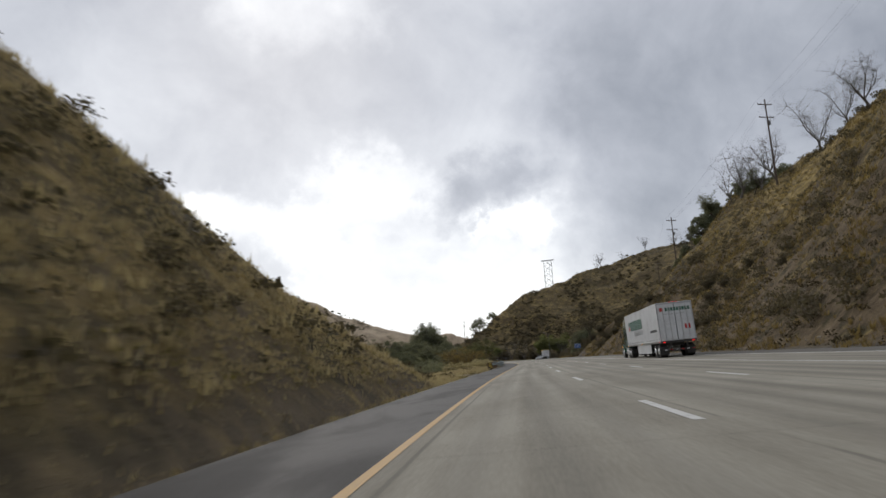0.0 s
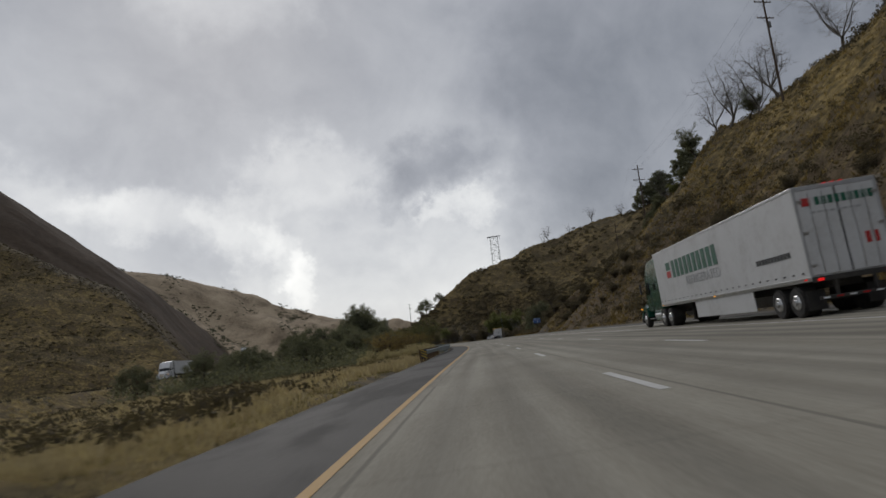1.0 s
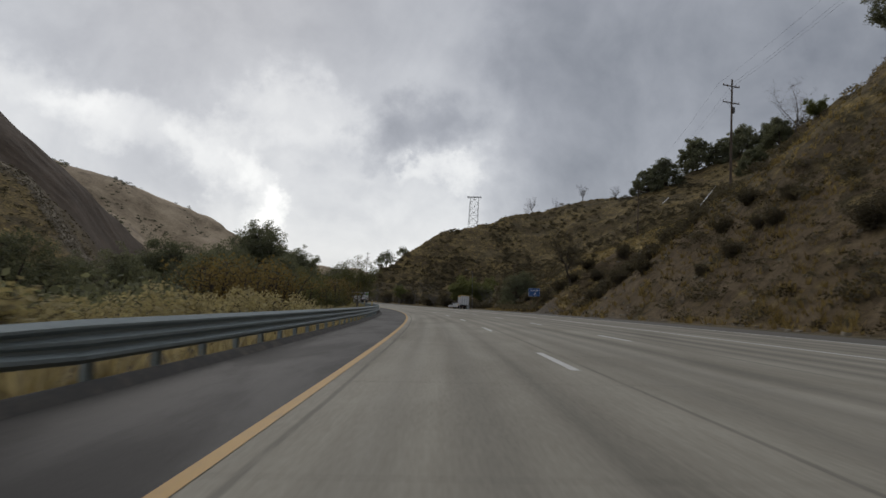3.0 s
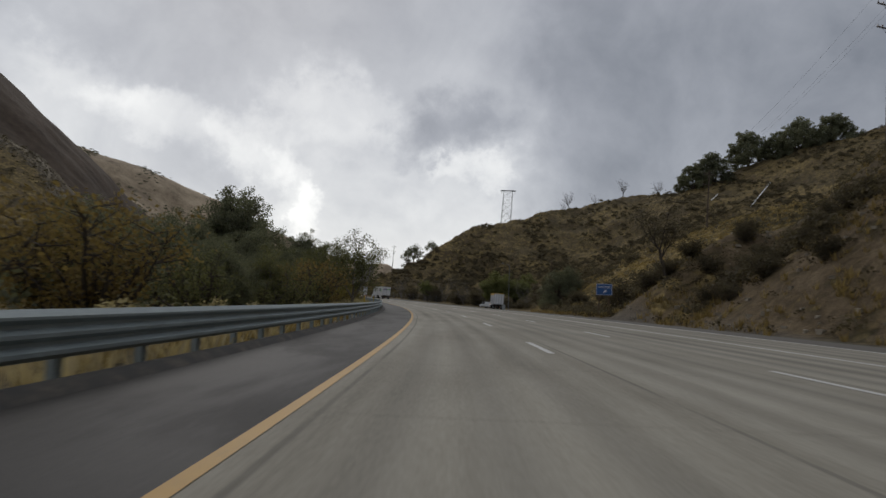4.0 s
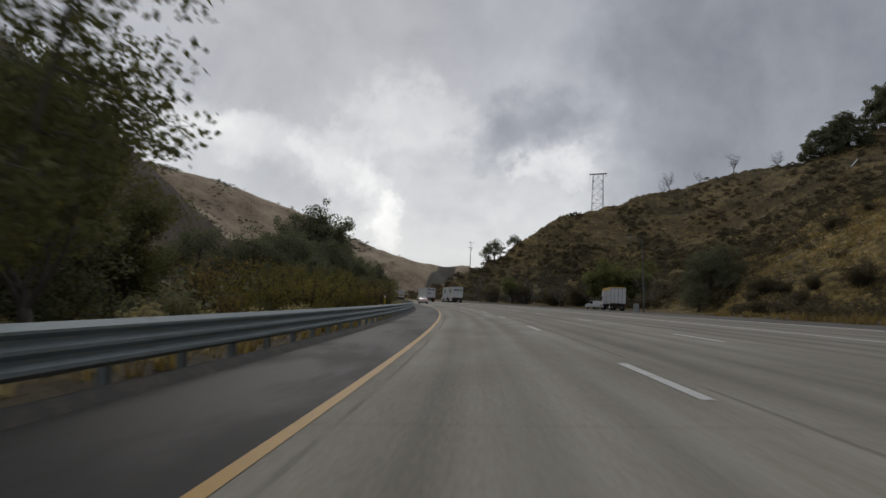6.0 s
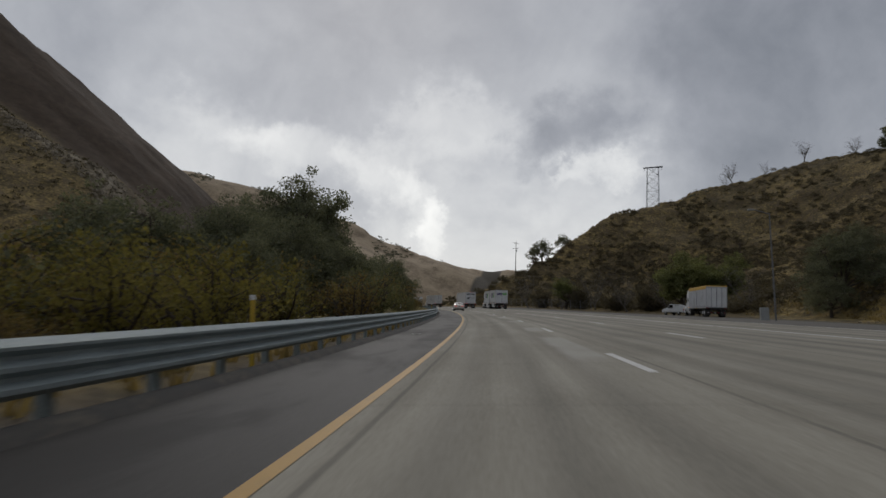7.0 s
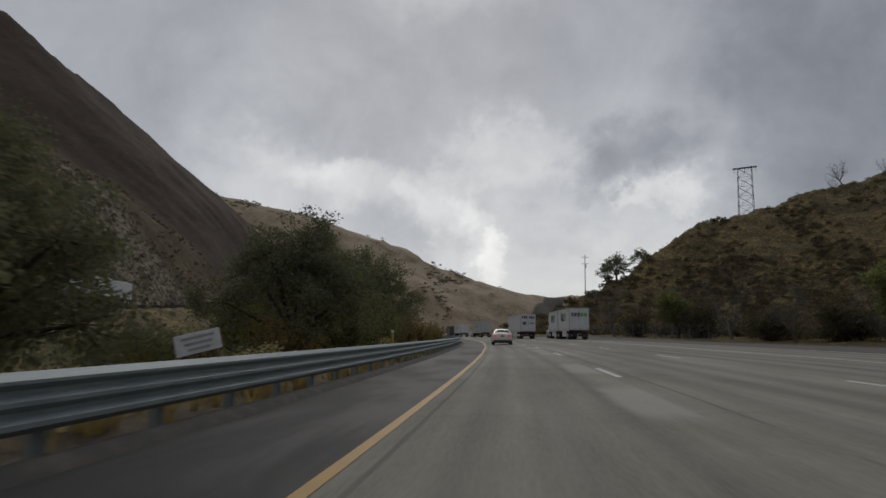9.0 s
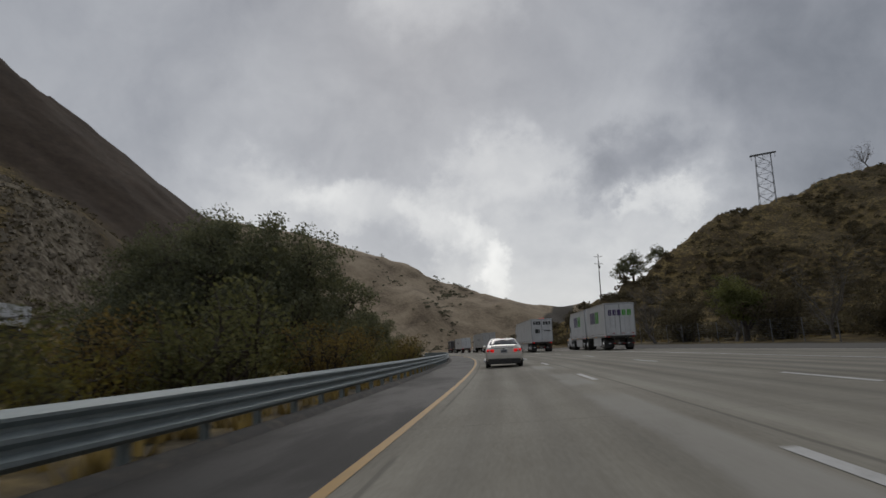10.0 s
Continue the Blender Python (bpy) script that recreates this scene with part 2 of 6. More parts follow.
def road_build(w, place, bsdf):
    """Worn concrete lanes and a damp asphalt shoulder; the UV holds metres along and across."""
    uv = w.add("ShaderNodeUVMap").outputs[0]
    sep = w.tree.nodes.new("ShaderNodeSeparateXYZ")
    w.put(sep.inputs[0], uv)
    along, across = sep.outputs[0], sep.outputs[1]
    streak = w.noise(w.vec("MULTIPLY", uv, (0.03, 1.1, 1)), 1.0, 5, 0.6)
    blot = w.noise(w.vec("MULTIPLY", uv, (0.16, 0.5, 1)), 1.0, 6, 0.65, 0.4)
    grain = w.noise(w.vec("MULTIPLY", uv, (6, 22, 1)), 1.0, 5, 0.7)
    grit = w.noise(uv, 45.0, 3, 0.7)
    base = w.math("ADD", w.math("MULTIPLY", streak, 0.42), w.math("ADD", w.math("MULTIPLY", blot, 0.33), w.math("MULTIPLY", grain, 0.25)))
    lanes = w.ramp(base, [(0.34, (0.165, 0.150, 0.118)), (0.46, (0.275, 0.254, 0.205)), (0.58, (0.38, 0.354, 0.290)), (0.74, (0.48, 0.450, 0.375))])
    # tyre tracks and the oil strip between them
    lane_pos = w.math("MODULO", w.math("ADD", across, 37.90 + 0.13), 3.66)
    off = w.math("ABSOLUTE", w.math("SUBTRACT", lane_pos, 1.83))
    track = w.math("SUBTRACT", 1.0, w.math("MULTIPLY", w.math("ABSOLUTE", w.math("SUBTRACT", off, 0.88)), 2.6), True)
    oil = w.math("SUBTRACT", 1.0, w.math("MULTIPLY", off, 2.4), True)
    heavy = w.step(across, 2.5, 6.5)
    amount = w.math("MULTIPLY", w.math("ADD", w.math("MULTIPLY", track, 0.40), w.math("MULTIPLY", oil, 0.42)), w.math("ADD", 0.55, w.math("MULTIPLY", heavy, 0.55)))
    lanes = w.mix(w.math("MULTIPLY", amount, w.math("ADD", 0.5, blot)), lanes, (0.075, 0.071, 0.066))
    # slab joints: across every 4.6 m, along at the lane edges
    cross = w.math("ABSOLUTE", w.math("SUBTRACT", w.math("MODULO", w.math("ADD", along, 4600.0), 4.6), 2.3))
    joint = w.step(cross, 0.022, 0.006)
    edge = w.math("ABSOLUTE", w.math("SUBTRACT", lane_pos, w.math("ADD", 0.22, w.math("MULTIPLY", blot, 0.10))))
    crack = w.math("MULTIPLY", w.step(edge, 0.05, 0.012), w.step(blot, 0.36, 0.5))
    seam = w.math("MAXIMUM", w.math("MULTIPLY", joint, 0.35), w.math("MULTIPLY", crack, 0.4))
    lanes = w.mix(seam, lanes, (0.05, 0.047, 0.043))
    # pale new patches beside the first joint, further on
    strip = w.math("MULTIPLY", w.step(w.math("ADD", across, w.math("MULTIPLY", blot, 0.5)), 1.50, 1.75), w.step(across, 2.12, 1.98))
    patch = w.math("MULTIPLY", strip, w.math("MULTIPLY", w.step(along, 168, 190), w.step(w.noise(w.vec("MULTIPLY", uv, (0.11, 0.02, 1)), 1.0, 2, 0.4), 0.47, 0.55)))
    lanes = w.mix(w.math("MULTIPLY", patch, w.math("ADD", 0.2, blot)), lanes, (0.42, 0.40, 0.355))
    asphalt = w.ramp(w.math("ADD", w.math("MULTIPLY", blot, 0.5), w.math("MULTIPLY", grain, 0.5)), [(0.3, (0.020, 0.019, 0.018)), (0.55, (0.032, 0.030, 0.028)), (0.75, (0.052, 0.049, 0.045))])
    left = w.step(across, -1.485, -1.50)
    right = w.step(across, 13.4, 13.5)
    kerbside = w.mix(0.5, asphalt, (0.24, 0.225, 0.195))
    colour = w.mix(left, w.mix(right, lanes, kerbside), asphalt)
    colour = w.mix(w.math("MULTIPLY", grit, 0.25), colour, (0.10, 0.095, 0.085))
    damp = w.math("MULTIPLY", left, w.step(blot, 0.40, 0.55))
    w.put(bsdf.inputs["Roughness"], w.math("SUBTRACT", w.math("SUBTRACT", 0.90, w.math("MULTIPLY", left, 0.13)), w.math("MULTIPLY", damp, 0.10)))
    return colour, w.math("SUBTRACT", w.math("ADD", w.math("MULTIPLY", grain, 0.25), w.math("MULTIPLY", grit, 0.25)), seam)


ROAD = material("worn_road", road_build, 0.75, 0, 0.25, 0.14)


def paint_build(colour, under):
    def build(w, place, bsdf):
        n = w.noise(place, 2.0, 6, 0.7)
        g = w.noise(place, 18.0, 5, 0.7)
        f = w.step(w.math("ADD", w.math("MULTIPLY", n, 0.5), w.math("MULTIPLY", g, 0.5)), 0.47, 0.68)
        return w.mix(w.math("MULTIPLY", f, 0.75), colour, under)
    return build


YELLOW_LINE = material("yellow_road_paint", paint_build((0.37, 0.20, 0.014), (0.24, 0.145, 0.032)), 0.65)
WHITE_LINE = material("white_road_paint", paint_build((0.56, 0.55, 0.52), (0.29, 0.28, 0.255)), 0.65)


def leaf_build(c1, c2, c3):
    def build(w, place, bsdf):
        geo = w.tree.nodes.new("ShaderNodeNewGeometry")
        info = w.tree.nodes.new("ShaderNodeObjectInfo")
        n = w.noise(place, 0.5, 3, 0.6)
        f = w.math("ADD", w.math("MULTIPLY", geo.outputs["Random Per Island"], 0.36), w.math("ADD", w.math("MULTIPLY", n, 0.5), w.math("MULTIPLY", info.outputs["Random"], 0.15)))
        colour = w.ramp(f, [(0.25, c1), (0.5, c2), (0.85, c3)])
        # thin leaves let some light through
        thin = w.add("ShaderNodeBsdfTranslucent", Color=w.mix(1.0, colour, (1.5, 1.45, 1.0), "MULTIPLY"))
        both = w.add("ShaderNodeMixShader")
        both.inputs[0].default_value = 0.36
        w.put(both.inputs[1], bsdf.outputs[0])
        w.put(both.inputs[2], thin.outputs[0])
        for node in w.tree.nodes:
            if node.bl_idname == "ShaderNodeOutputMaterial":
                w.put(node.inputs[0], both.outputs[0])
        return colour
    return build


OAK_LEAF = material("oak_leaves", leaf_build((0.085, 0.092, 0.064), (0.149, 0.156, 0.106), (0.247, 0.253, 0.172)), 0.8, spec=0.12)
OLIVE_LEAF = material("olive_leaves", leaf_build((0.068, 0.072, 0.036), (0.130, 0.134, 0.066), (0.227, 0.221, 0.113)), 0.8, spec=0.12)
# oak leaves made paler and greyer: distance haze put into the colour
HAZED_LEAF = material("hazy_far_leaves", leaf_build((0.085, 0.088, 0.072), (0.13, 0.132, 0.108), (0.18, 0.182, 0.15)), 0.85, spec=0.1)
TREE_LEAF = material("green_tree_leaves", leaf_build((0.084, 0.095, 0.041), (0.149, 0.159, 0.068), (0.230, 0.240, 0.108)), 0.8, spec=0.12)
AUTUMN_LEAF = material("autumn_leaves", leaf_build((0.106, 0.078, 0.036), (0.190, 0.140, 0.060), (0.309, 0.238, 0.101)), 0.8, spec=0.1)
GREEN_LEAF = material("green_leaves", leaf_build((0.094, 0.085, 0.029), (0.166, 0.146, 0.047), (0.244, 0.211, 0.069)), 0.8, spec=0.12)
STRAW = material("dry_grass_blades", leaf_build((0.135, 0.100, 0.046), (0.23, 0.172, 0.078), (0.35, 0.272, 0.135)), 0.85, spec=0.15)
GOLD_STRAW = material("golden_dry_grass", leaf_build((0.19, 0.142, 0.062), (0.31, 0.238, 0.108), (0.45, 0.355, 0.175)), 0.85, spec=0.15)
PALE_STRAW = material("pale_dry_grass", leaf_build((0.23, 0.188, 0.115), (0.36, 0.30, 0.19), (0.51, 0.44, 0.295)), 0.85, spec=0.15)
BROOM = material("yellow_brush", leaf_build((0.26, 0.222, 0.13), (0.38, 0.332, 0.20), (0.52, 0.465, 0.30)), 0.8, spec=0.15)
DARK_SCRUB = material("dark_twiggy_scrub", leaf_build((0.026, 0.021, 0.014), (0.05, 0.040, 0.026), (0.09, 0.074, 0.048)), 0.85, spec=0.1)
SHRUB = material("grey_brown_shrub", leaf_build((0.052, 0.046, 0.032), (0.094, 0.080, 0.056), (0.15, 0.128, 0.09)), 0.85, spec=0.15)


def bark_build(c1, c2):
    def build(w, place, bsdf):
        n = w.noise(w.vec("MULTIPLY", place, (1, 1, 0.25)), 9.0, 6, 0.7, 0.5)
        return w.ramp(n, [(0.3, c1), (0.7, c2)]), n
    return build


BARK = material("dark_bark", bark_build((0.035, 0.03, 0.025), (0.12, 0.10, 0.08)), 0.9, 0, 0.8, 0.2)
GREY_BARK = material("grey_twigs", bark_build((0.09, 0.08, 0.07), (0.21, 0.19, 0.165)), 0.9, 0, 0.5, 0.2)
POLE_WOOD = material("weathered_pole_wood", bark_build((0.055, 0.042, 0.033), (0.15, 0.115, 0.09)), 0.85, 0, 0.6, 0.2)
POST_WOOD = material("guardrail_timber", bark_build((0.075, 0.05, 0.032), (0.17, 0.12, 0.08)), 0.9, 0, 0.6, 0.2)


def zinc_build(w, place, bsdf):
    n = w.noise(place, 2.5, 5, 0.6)
    g = w.noise(w.vec("MULTIPLY", place, (1, 1, 4)), 12.0, 5, 0.65)
    w.put(bsdf.inputs["Roughness"], w.math("ADD", 0.38, w.math("MULTIPLY", n, 0.25)))
    return w.ramp(w.math("ADD", w.math("MULTIPLY", n, 0.5), w.math("MULTIPLY", g, 0.5)), [(0.3, (0.205, 0.242, 0.245)), (0.55, (0.30, 0.345, 0.347)), (0.75, (0.385, 0.435, 0.435))])


ZINC = material("galvanised_steel", zinc_build, 0.5, 0.35, 0, 0.4)
STEEL_DARK = plain("dull_lattice_steel", (0.17, 0.175, 0.18), 0.6, 0.4)
WHITE_PAINT = plain("white_trailer_skin", (0.62, 0.63, 0.635), 0.38, 0, 0.10, 0.8)
GREY_PANEL = plain("grey_trailer_panels", (0.36, 0.38, 0.41), 0.5, 0, 0.2, 0.9)
CAR_WHITE = plain("pearl_white_car_paint", (0.62, 0.585, 0.52), 0.3, 0, 0.08, 1.5, 0.5)
GREEN_PAINT = plain("dark_green_truck_paint", (0.012, 0.085, 0.055), 0.25, 0, 0.06, 1.5, 1.0)
RED_PAINT = plain("red_truck_paint", (0.32, 0.03, 0.025), 0.3, 0, 0.08, 1.5, 0.6)
BLACK = plain("black_plastic", (0.022, 0.022, 0.023), 0.55)
UNDERSIDE = plain("grimy_chassis", (0.035, 0.033, 0.031), 0.8)
RUBBER = plain("tyre_rubber", (0.022, 0.022, 0.022), 0.85)
ALLOY = plain("bright_wheel_alloy", (0.62, 0.63, 0.64), 0.28, 0.9)
CHROME = plain("chrome", (0.75, 0.76, 0.77), 0.14, 1.0, 0.03)
TARP_YELLOW = plain("yellow_roll_tarp", (0.55, 0.32, 0.03), 0.7)
SIGN_BLUE = plain("blue_sign_sheeting", (0.015, 0.085, 0.27), 0.45)
SIGN_WHITE = plain("white_sign_sheeting", (0.78, 0.79, 0.80), 0.45)
MARK_YELLOW = plain("yellow_marker_paddle", (0.50, 0.34, 0.03), 0.5)
LOGO_GREEN = plain("green_lettering", (0.015, 0.12, 0.075), 0.4)
LOGO_RED = plain("red_lettering", (0.50, 0.03, 0.03), 0.4)
LOGO_GREY = plain("grey_lettering", (0.40, 0.41, 0.42), 0.4)
LOGO_DARK = plain("dark_lettering", (0.03, 0.035, 0.04), 0.4)
LOGO_PURPLE = plain("purple_lettering", (0.06, 0.035, 0.13), 0.4)
LOGO_LIME = plain("lime_lettering", (0.08, 0.38, 0.05), 0.4)
BLUE_GREY = plain("faded_grey_lettering", (0.30, 0.31, 0.33), 0.5)
GLASS_DARK = plain("tinted_window_glass", (0.012, 0.014, 0.016), 0.08, 0, 0.02, 2.0, 0, (0.1, 0.1, 0.1), 0.4)
RED_LAMP = lamp_material("red_brake_light", (0.75, 0.012, 0.012), 0.75)
RED_LENS = plain("red_lens", (0.42, 0.02, 0.02), 0.2)
AMBER_LAMP = lamp_material("amber_marker_light", (1.0, 0.42, 0.03), 1.0)
CLEAR_LENS = plain("clear_lamp_lens", (0.55, 0.56, 0.57), 0.12)
DIKE = plain("dark_rolled_asphalt", (0.035, 0.033, 0.03), 0.85, 0, 0.3, 2.0)
STONE = plain("pale_field_stone", (0.25, 0.215, 0.16), 0.9, 0, 0.3, 4.0)
INSULATOR = plain("brown_porcelain", (0.10, 0.05, 0.03), 0.3)
CABINET_GREY = plain("grey_cabinet_enamel", (0.27, 0.285, 0.28), 0.55)


# ---- road line and lie of the land ----
STEP = 2.0
S_START, S_END = -160.0, 1000.0


def road_line():
    """Points and headings of the driven lane's line, every STEP metres."""
    n = int((S_END - S_START) / STEP) + 1
    s = S_START + STEP * np.arange(n)
    bend = np.interp(s, (-20, 40, 90, 120, 160, 200, 240, 275, 330, 390, 440, 480, 680, 720), (1.081, 0.572, -0.394, -1.587, -2.005, -1.333, -1.195, -0.9, -1.6, -1.4, 0.0, 1.8, 1.8, 0.0)) / 1000.0
    head = -0.0077 + np.cumsum(np.where(s > 0, bend, 0)) * STEP
    x, y = np.cumsum(np.sin(head)) * STEP, np.cumsum(np.cos(head)) * STEP
    k = int(-S_START / STEP)
    return s, x - x[k], y - y[k], head


RS, RX, RY, RH = road_line()


def grade(y):
    """Height of the road: level, then a gentle climb."""
    u = np.clip(y - 120.0, 0, 230.0)
    return 0.00769 * u * u / 300.0 + 0.0118 * np.clip(y - 350.0, 0, 900.0)


def dip(s, d):
    """The paved lay-by falls away to the right."""
    return 0.05 * np.clip(d - 12.0, 0, 26) * np.interp(s, (185, 228, 325, 372), (0, 1, 1, 0))


def climb(s):
    """Rise of the far carriageway along the mountain's foot."""
    return np.interp(s, (240, 380, 450), (0, 6.2, 8.0))


def lane_place(s, d, z=0.0):
    """World place of a point s metres along the road and d metres to the right of the driven line."""
    x, y, h = np.interp(s, RS, RX), np.interp(s, RS, RY), np.interp(s, RS, RH)
    px, py = x + d * np.cos(h), y - d * np.sin(h)
    return px, py, z + grade(y) - dip(s, d)


def road_coords(x, y):
    """Along and across the road of world places (arrays)."""
    x, y = np.asarray(x, float), np.asarray(y, float)
    s, d = np.empty(x.shape), np.empty(x.shape)
    flat_x, flat_y, fs, fd = x.ravel(), y.ravel(), s.ravel(), d.ravel()
    for a in range(0, flat_x.size, 4000):
        gx, gy = flat_x[a:a + 4000, None] - RX, flat_y[a:a + 4000, None] - RY
        j = np.argmin(gx * gx + gy * gy, 1)
        r = np.arange(j.size)
        gx, gy, h = gx[r, j], gy[r, j], RH[j]
        fs[a:a + 4000] = RS[j] + gx * np.sin(h) + gy * np.cos(h)
        fd[a:a + 4000] = gx * np.cos(h) - gy * np.sin(h)
    return fs.reshape(x.shape), fd.reshape(x.shape)


def ridge(x, y, line, left_slope, right_slope, nearest=False):
    """Height of a ridge: its crest less a slope times the way to it. nearest: led by the nearest crests."""
    best, total, weight = np.full(x.shape, -1e3), np.zeros(x.shape), np.zeros(x.shape)
    for (x0, y0, z0), (x1, y1, z1) in zip(line, line[1:]):
        ux, uy = x1 - x0, y1 - y0
        t = np.clip(((x - x0) * ux + (y - y0) * uy) / (ux * ux + uy * uy), 0, 1)
        gx, gy = x - x0 - t * ux, y - y0 - t * uy
        dist = np.hypot(gx, gy)
        k = np.where((ux * gy - uy * gx) > 0, left_slope, right_slope)
        z = z0 + t * (z1 - z0) - k * dist - np.minimum(dist, 6) * 0.1
        if nearest:
            share = math.hypot(ux, uy) * (1.0 / (dist + 4.0)) ** 4
            total, weight = total + share * z, weight + share
        else:
            best = np.maximum(best, z)
    return total / weight if nearest else best


def rounded(line, pieces=7):
    """A crest line drawn smoothly through its corners."""
    p = np.array(line, float)
    p = np.vstack([2 * p[0] - p[1], p, 2 * p[-1] - p[-2]])
    out = []
    for i in range(1, len(p) - 2):
        for t in np.arange(pieces) / pieces:
            a, b, c, d = p[i - 1], p[i], p[i + 1], p[i + 2]
            out.append(0.5 * (2 * b + (c - a) * t + (2 * a - 5 * b + 4 * c - d) * t * t + (3 * b - a - 3 * c + d) * t ** 3))
    return out + [p[-2]]


def soft_max(a, b, w):
    h = np.clip(0.5 + 0.5 * (a - b) / w, 0, 1)
    return b + (a - b) * h + w * h * (1 - h)


def soft_min(a, b, w):
    return -soft_max(-a, -b, w)


NEAR_SPUR = ((75, -140, 54), (68, -20, 48), (62, 60, 50), (52, 120, 34.6), (47, 178, 19.8), (44, 200, 10))
TOE_SPUR = ((46, 174, 20), (27, 168.5, 9.0), (18.5, 166.3, 4.2))
MID_SPUR = ((110, 215, 30), (62, 262, 21), (52, 300, 15))
MAIN_RIDGE = ((-110, 470, 0), (-60, 490, 9), (-37, 505, 20), (-26, 540, 29), (-14, 560, 38), (10, 590, 56), (41, 625, 69), (100, 664, 88), (145, 657, 98), (200, 630, 104), (242, 632, 124), (330, 600, 150), (520, 560, 190))
MAIN_RIDGE = rounded(MAIN_RIDGE)
LOW_SPUR = ((190, 325, 44), (120, 328, 30), (73, 333, 17), (50, 345, 8), (34, 356, 1))
NEXT_SPUR = ((170, 420, 52), (100, 424, 27), (50, 427, 12), (15, 436, 2))
BANK_TOP = ((-140, -30, 4, 14, 20, 28, 37, 48, 62), (30, 24, 19, 14.4, 8.7, 3.0, 0.2, -1.5, -2.5))
SCREE_SPUR = ((-330, 460, 130), (-260, 425, 92), (-192, 402, 54), (-150, 390, 24), (-112, 385, 3))
WEST_RIDGE = ((-700, 300, 345), (-470, 505, 262), (-430, 540, 238), (-395, 573, 200), (-358, 608, 143), (-317, 640, 80), (-285, 670, 44), (-235, 715, 0))
FAR_RIDGE = ((-900, 700, 306), (-560, 800, 216), (-420, 880, 157), (-310, 960, 117), (-230, 985, 88), (-150, 1000, 52), (-60, 1030, 41), (60, 1070, 30))


FOOT_S = (0, 30, 90, 130, 152, 174, 190, 205, 228, 248, 266, 312, 345, 400)
FOOT_D = (17, 17.5, 20.0, 19.5, 17.1, 16.2, 18.2, 20, 27, 39, 47, 45, 31, 26)


def lay(x, y):
    """Height of the smooth land at world places, and the road coordinates there."""
    s, d = road_coords(x, y)
    g = grade(y) - dip(s, d)
    right_foot = np.interp(s, FOOT_S, FOOT_D)
    left = np.minimum(0.0, -0.06 * np.clip(-d - 8, 0, 60)) + np.clip(-d - 45, 0, 35) * 0.16
    causeway = 2.2 + climb(s) - 0.5 * np.clip(np.abs(d + 66) - 6.5, 0, 30) - 0.2 * np.clip(np.abs(s - 230) - 190, 0, 40)
    left = np.where(d < -40, np.maximum(left, causeway), left)
    z = g * np.clip(1 - np.abs(d) / 500, 0, 1) + left
    right = ridge(x, y, NEAR_SPUR, 0.8, 0.45)
    right = soft_max(right, ridge(x, y, TOE_SPUR, 0.75, 0.75), 1.5)
    right = soft_max(right, ridge(x, y, MID_SPUR, 0.5, 0.45), 6.0)
    right = soft_max(right, ridge(x, y, LOW_SPUR, 0.40, 0.40), 4.0)
    right = soft_max(right, ridge(x, y, NEXT_SPUR, 0.36, 0.36), 4.0)
    right = soft_max(right, ridge(x, y, MAIN_RIDGE, 0.95, 0.33, True), 8.0)
    right = soft_min(right, g + (d - right_foot) * 0.95, 2.0)
    z = np.where(d > right_foot - 3, soft_max(right, z, 0.6), z)
    bank = soft_min(np.interp(s, *BANK_TOP) - 0.2 * np.clip(-d - 16, 0, 60), g + (-d - 4.6) * 1.15, 1.6)
    z = np.where(d < -4, soft_max(bank, z, 0.4), z)
    west = soft_max(ridge(x, y, SCREE_SPUR, 0.55, 0.55), ridge(x, y, WEST_RIDGE, 0.9, 0.9), 8.0)
    west = soft_max(west, ridge(x, y, FAR_RIDGE, 0.5, 0.5), 8.0)
    west = soft_min(west, g + (np.abs(d) - np.interp(d, (-70, 70), (85.0, 60.0)) + np.clip(s - 790, 0, 200) * 0.7) * np.interp(s, (620, 800), (1.5, 0.55)), 6.0)
    west = np.where((d < 0) | (y > 760), west, -50.0)
    z = soft_max(west, z, 2.0)
    return z, s, d


# ---- builders ----
def mesh_of(name, verts, faces, material_, smooth=False):
    me = bpy.data.meshes.new(name)
    me.from_pydata([tuple(v) for v in verts], [], [tuple(f) for f in faces])
    me.materials.append(material_)
    if smooth:
        me.polygons.foreach_set("use_smooth", [True] * len(me.polygons))
    me.update()
    return me


def part(name, bm, material_, parent=None, label="", at=None, smooth=False):
    """Links a bmesh or mesh as one object, under a thing or a part of one."""
    if isinstance(bm, bmesh.types.BMesh):
        me = bpy.data.meshes.new(name)
        bmesh.ops.recalc_face_normals(bm, faces=bm.faces)
        bm.to_mesh(me)
        bm.free()
        me.materials.append(material_)
        if smooth:
            me.polygons.foreach_set("use_smooth", [True] * len(me.polygons))
    else:
        me = bm
    ob = new(name, me)
    if parent is not None:
        ob.parent = parent
    if at is not None:
        ob.matrix_basis = at
    if label:
        tagged(ob, label)
    return ob


def thing(name, label, category, group="", at=None, kind=""):
    ob = new(name)
    ob.empty_display_size = 0.2
    tagged(ob, label, category, group, kind)
    if at is not None:
        ob.matrix_basis = at
    return ob


def box(size, centre=(0, 0, 0), bevel=0.0, bm=None, turn=None):
    bm = bm or bmesh.new()
    m = Matrix.Translation(centre) @ (turn or Matrix()) @ Matrix.Diagonal((*size, 1))
    made = bmesh.ops.create_cube(bm, size=1.0, matrix=m)
    if bevel:
        edges = list({e for v in made["verts"] for e in v.link_edges})
        bmesh.ops.bevel(bm, geom=edges, offset=bevel, segments=2, affect="EDGES", profile=0.6)
    return bm


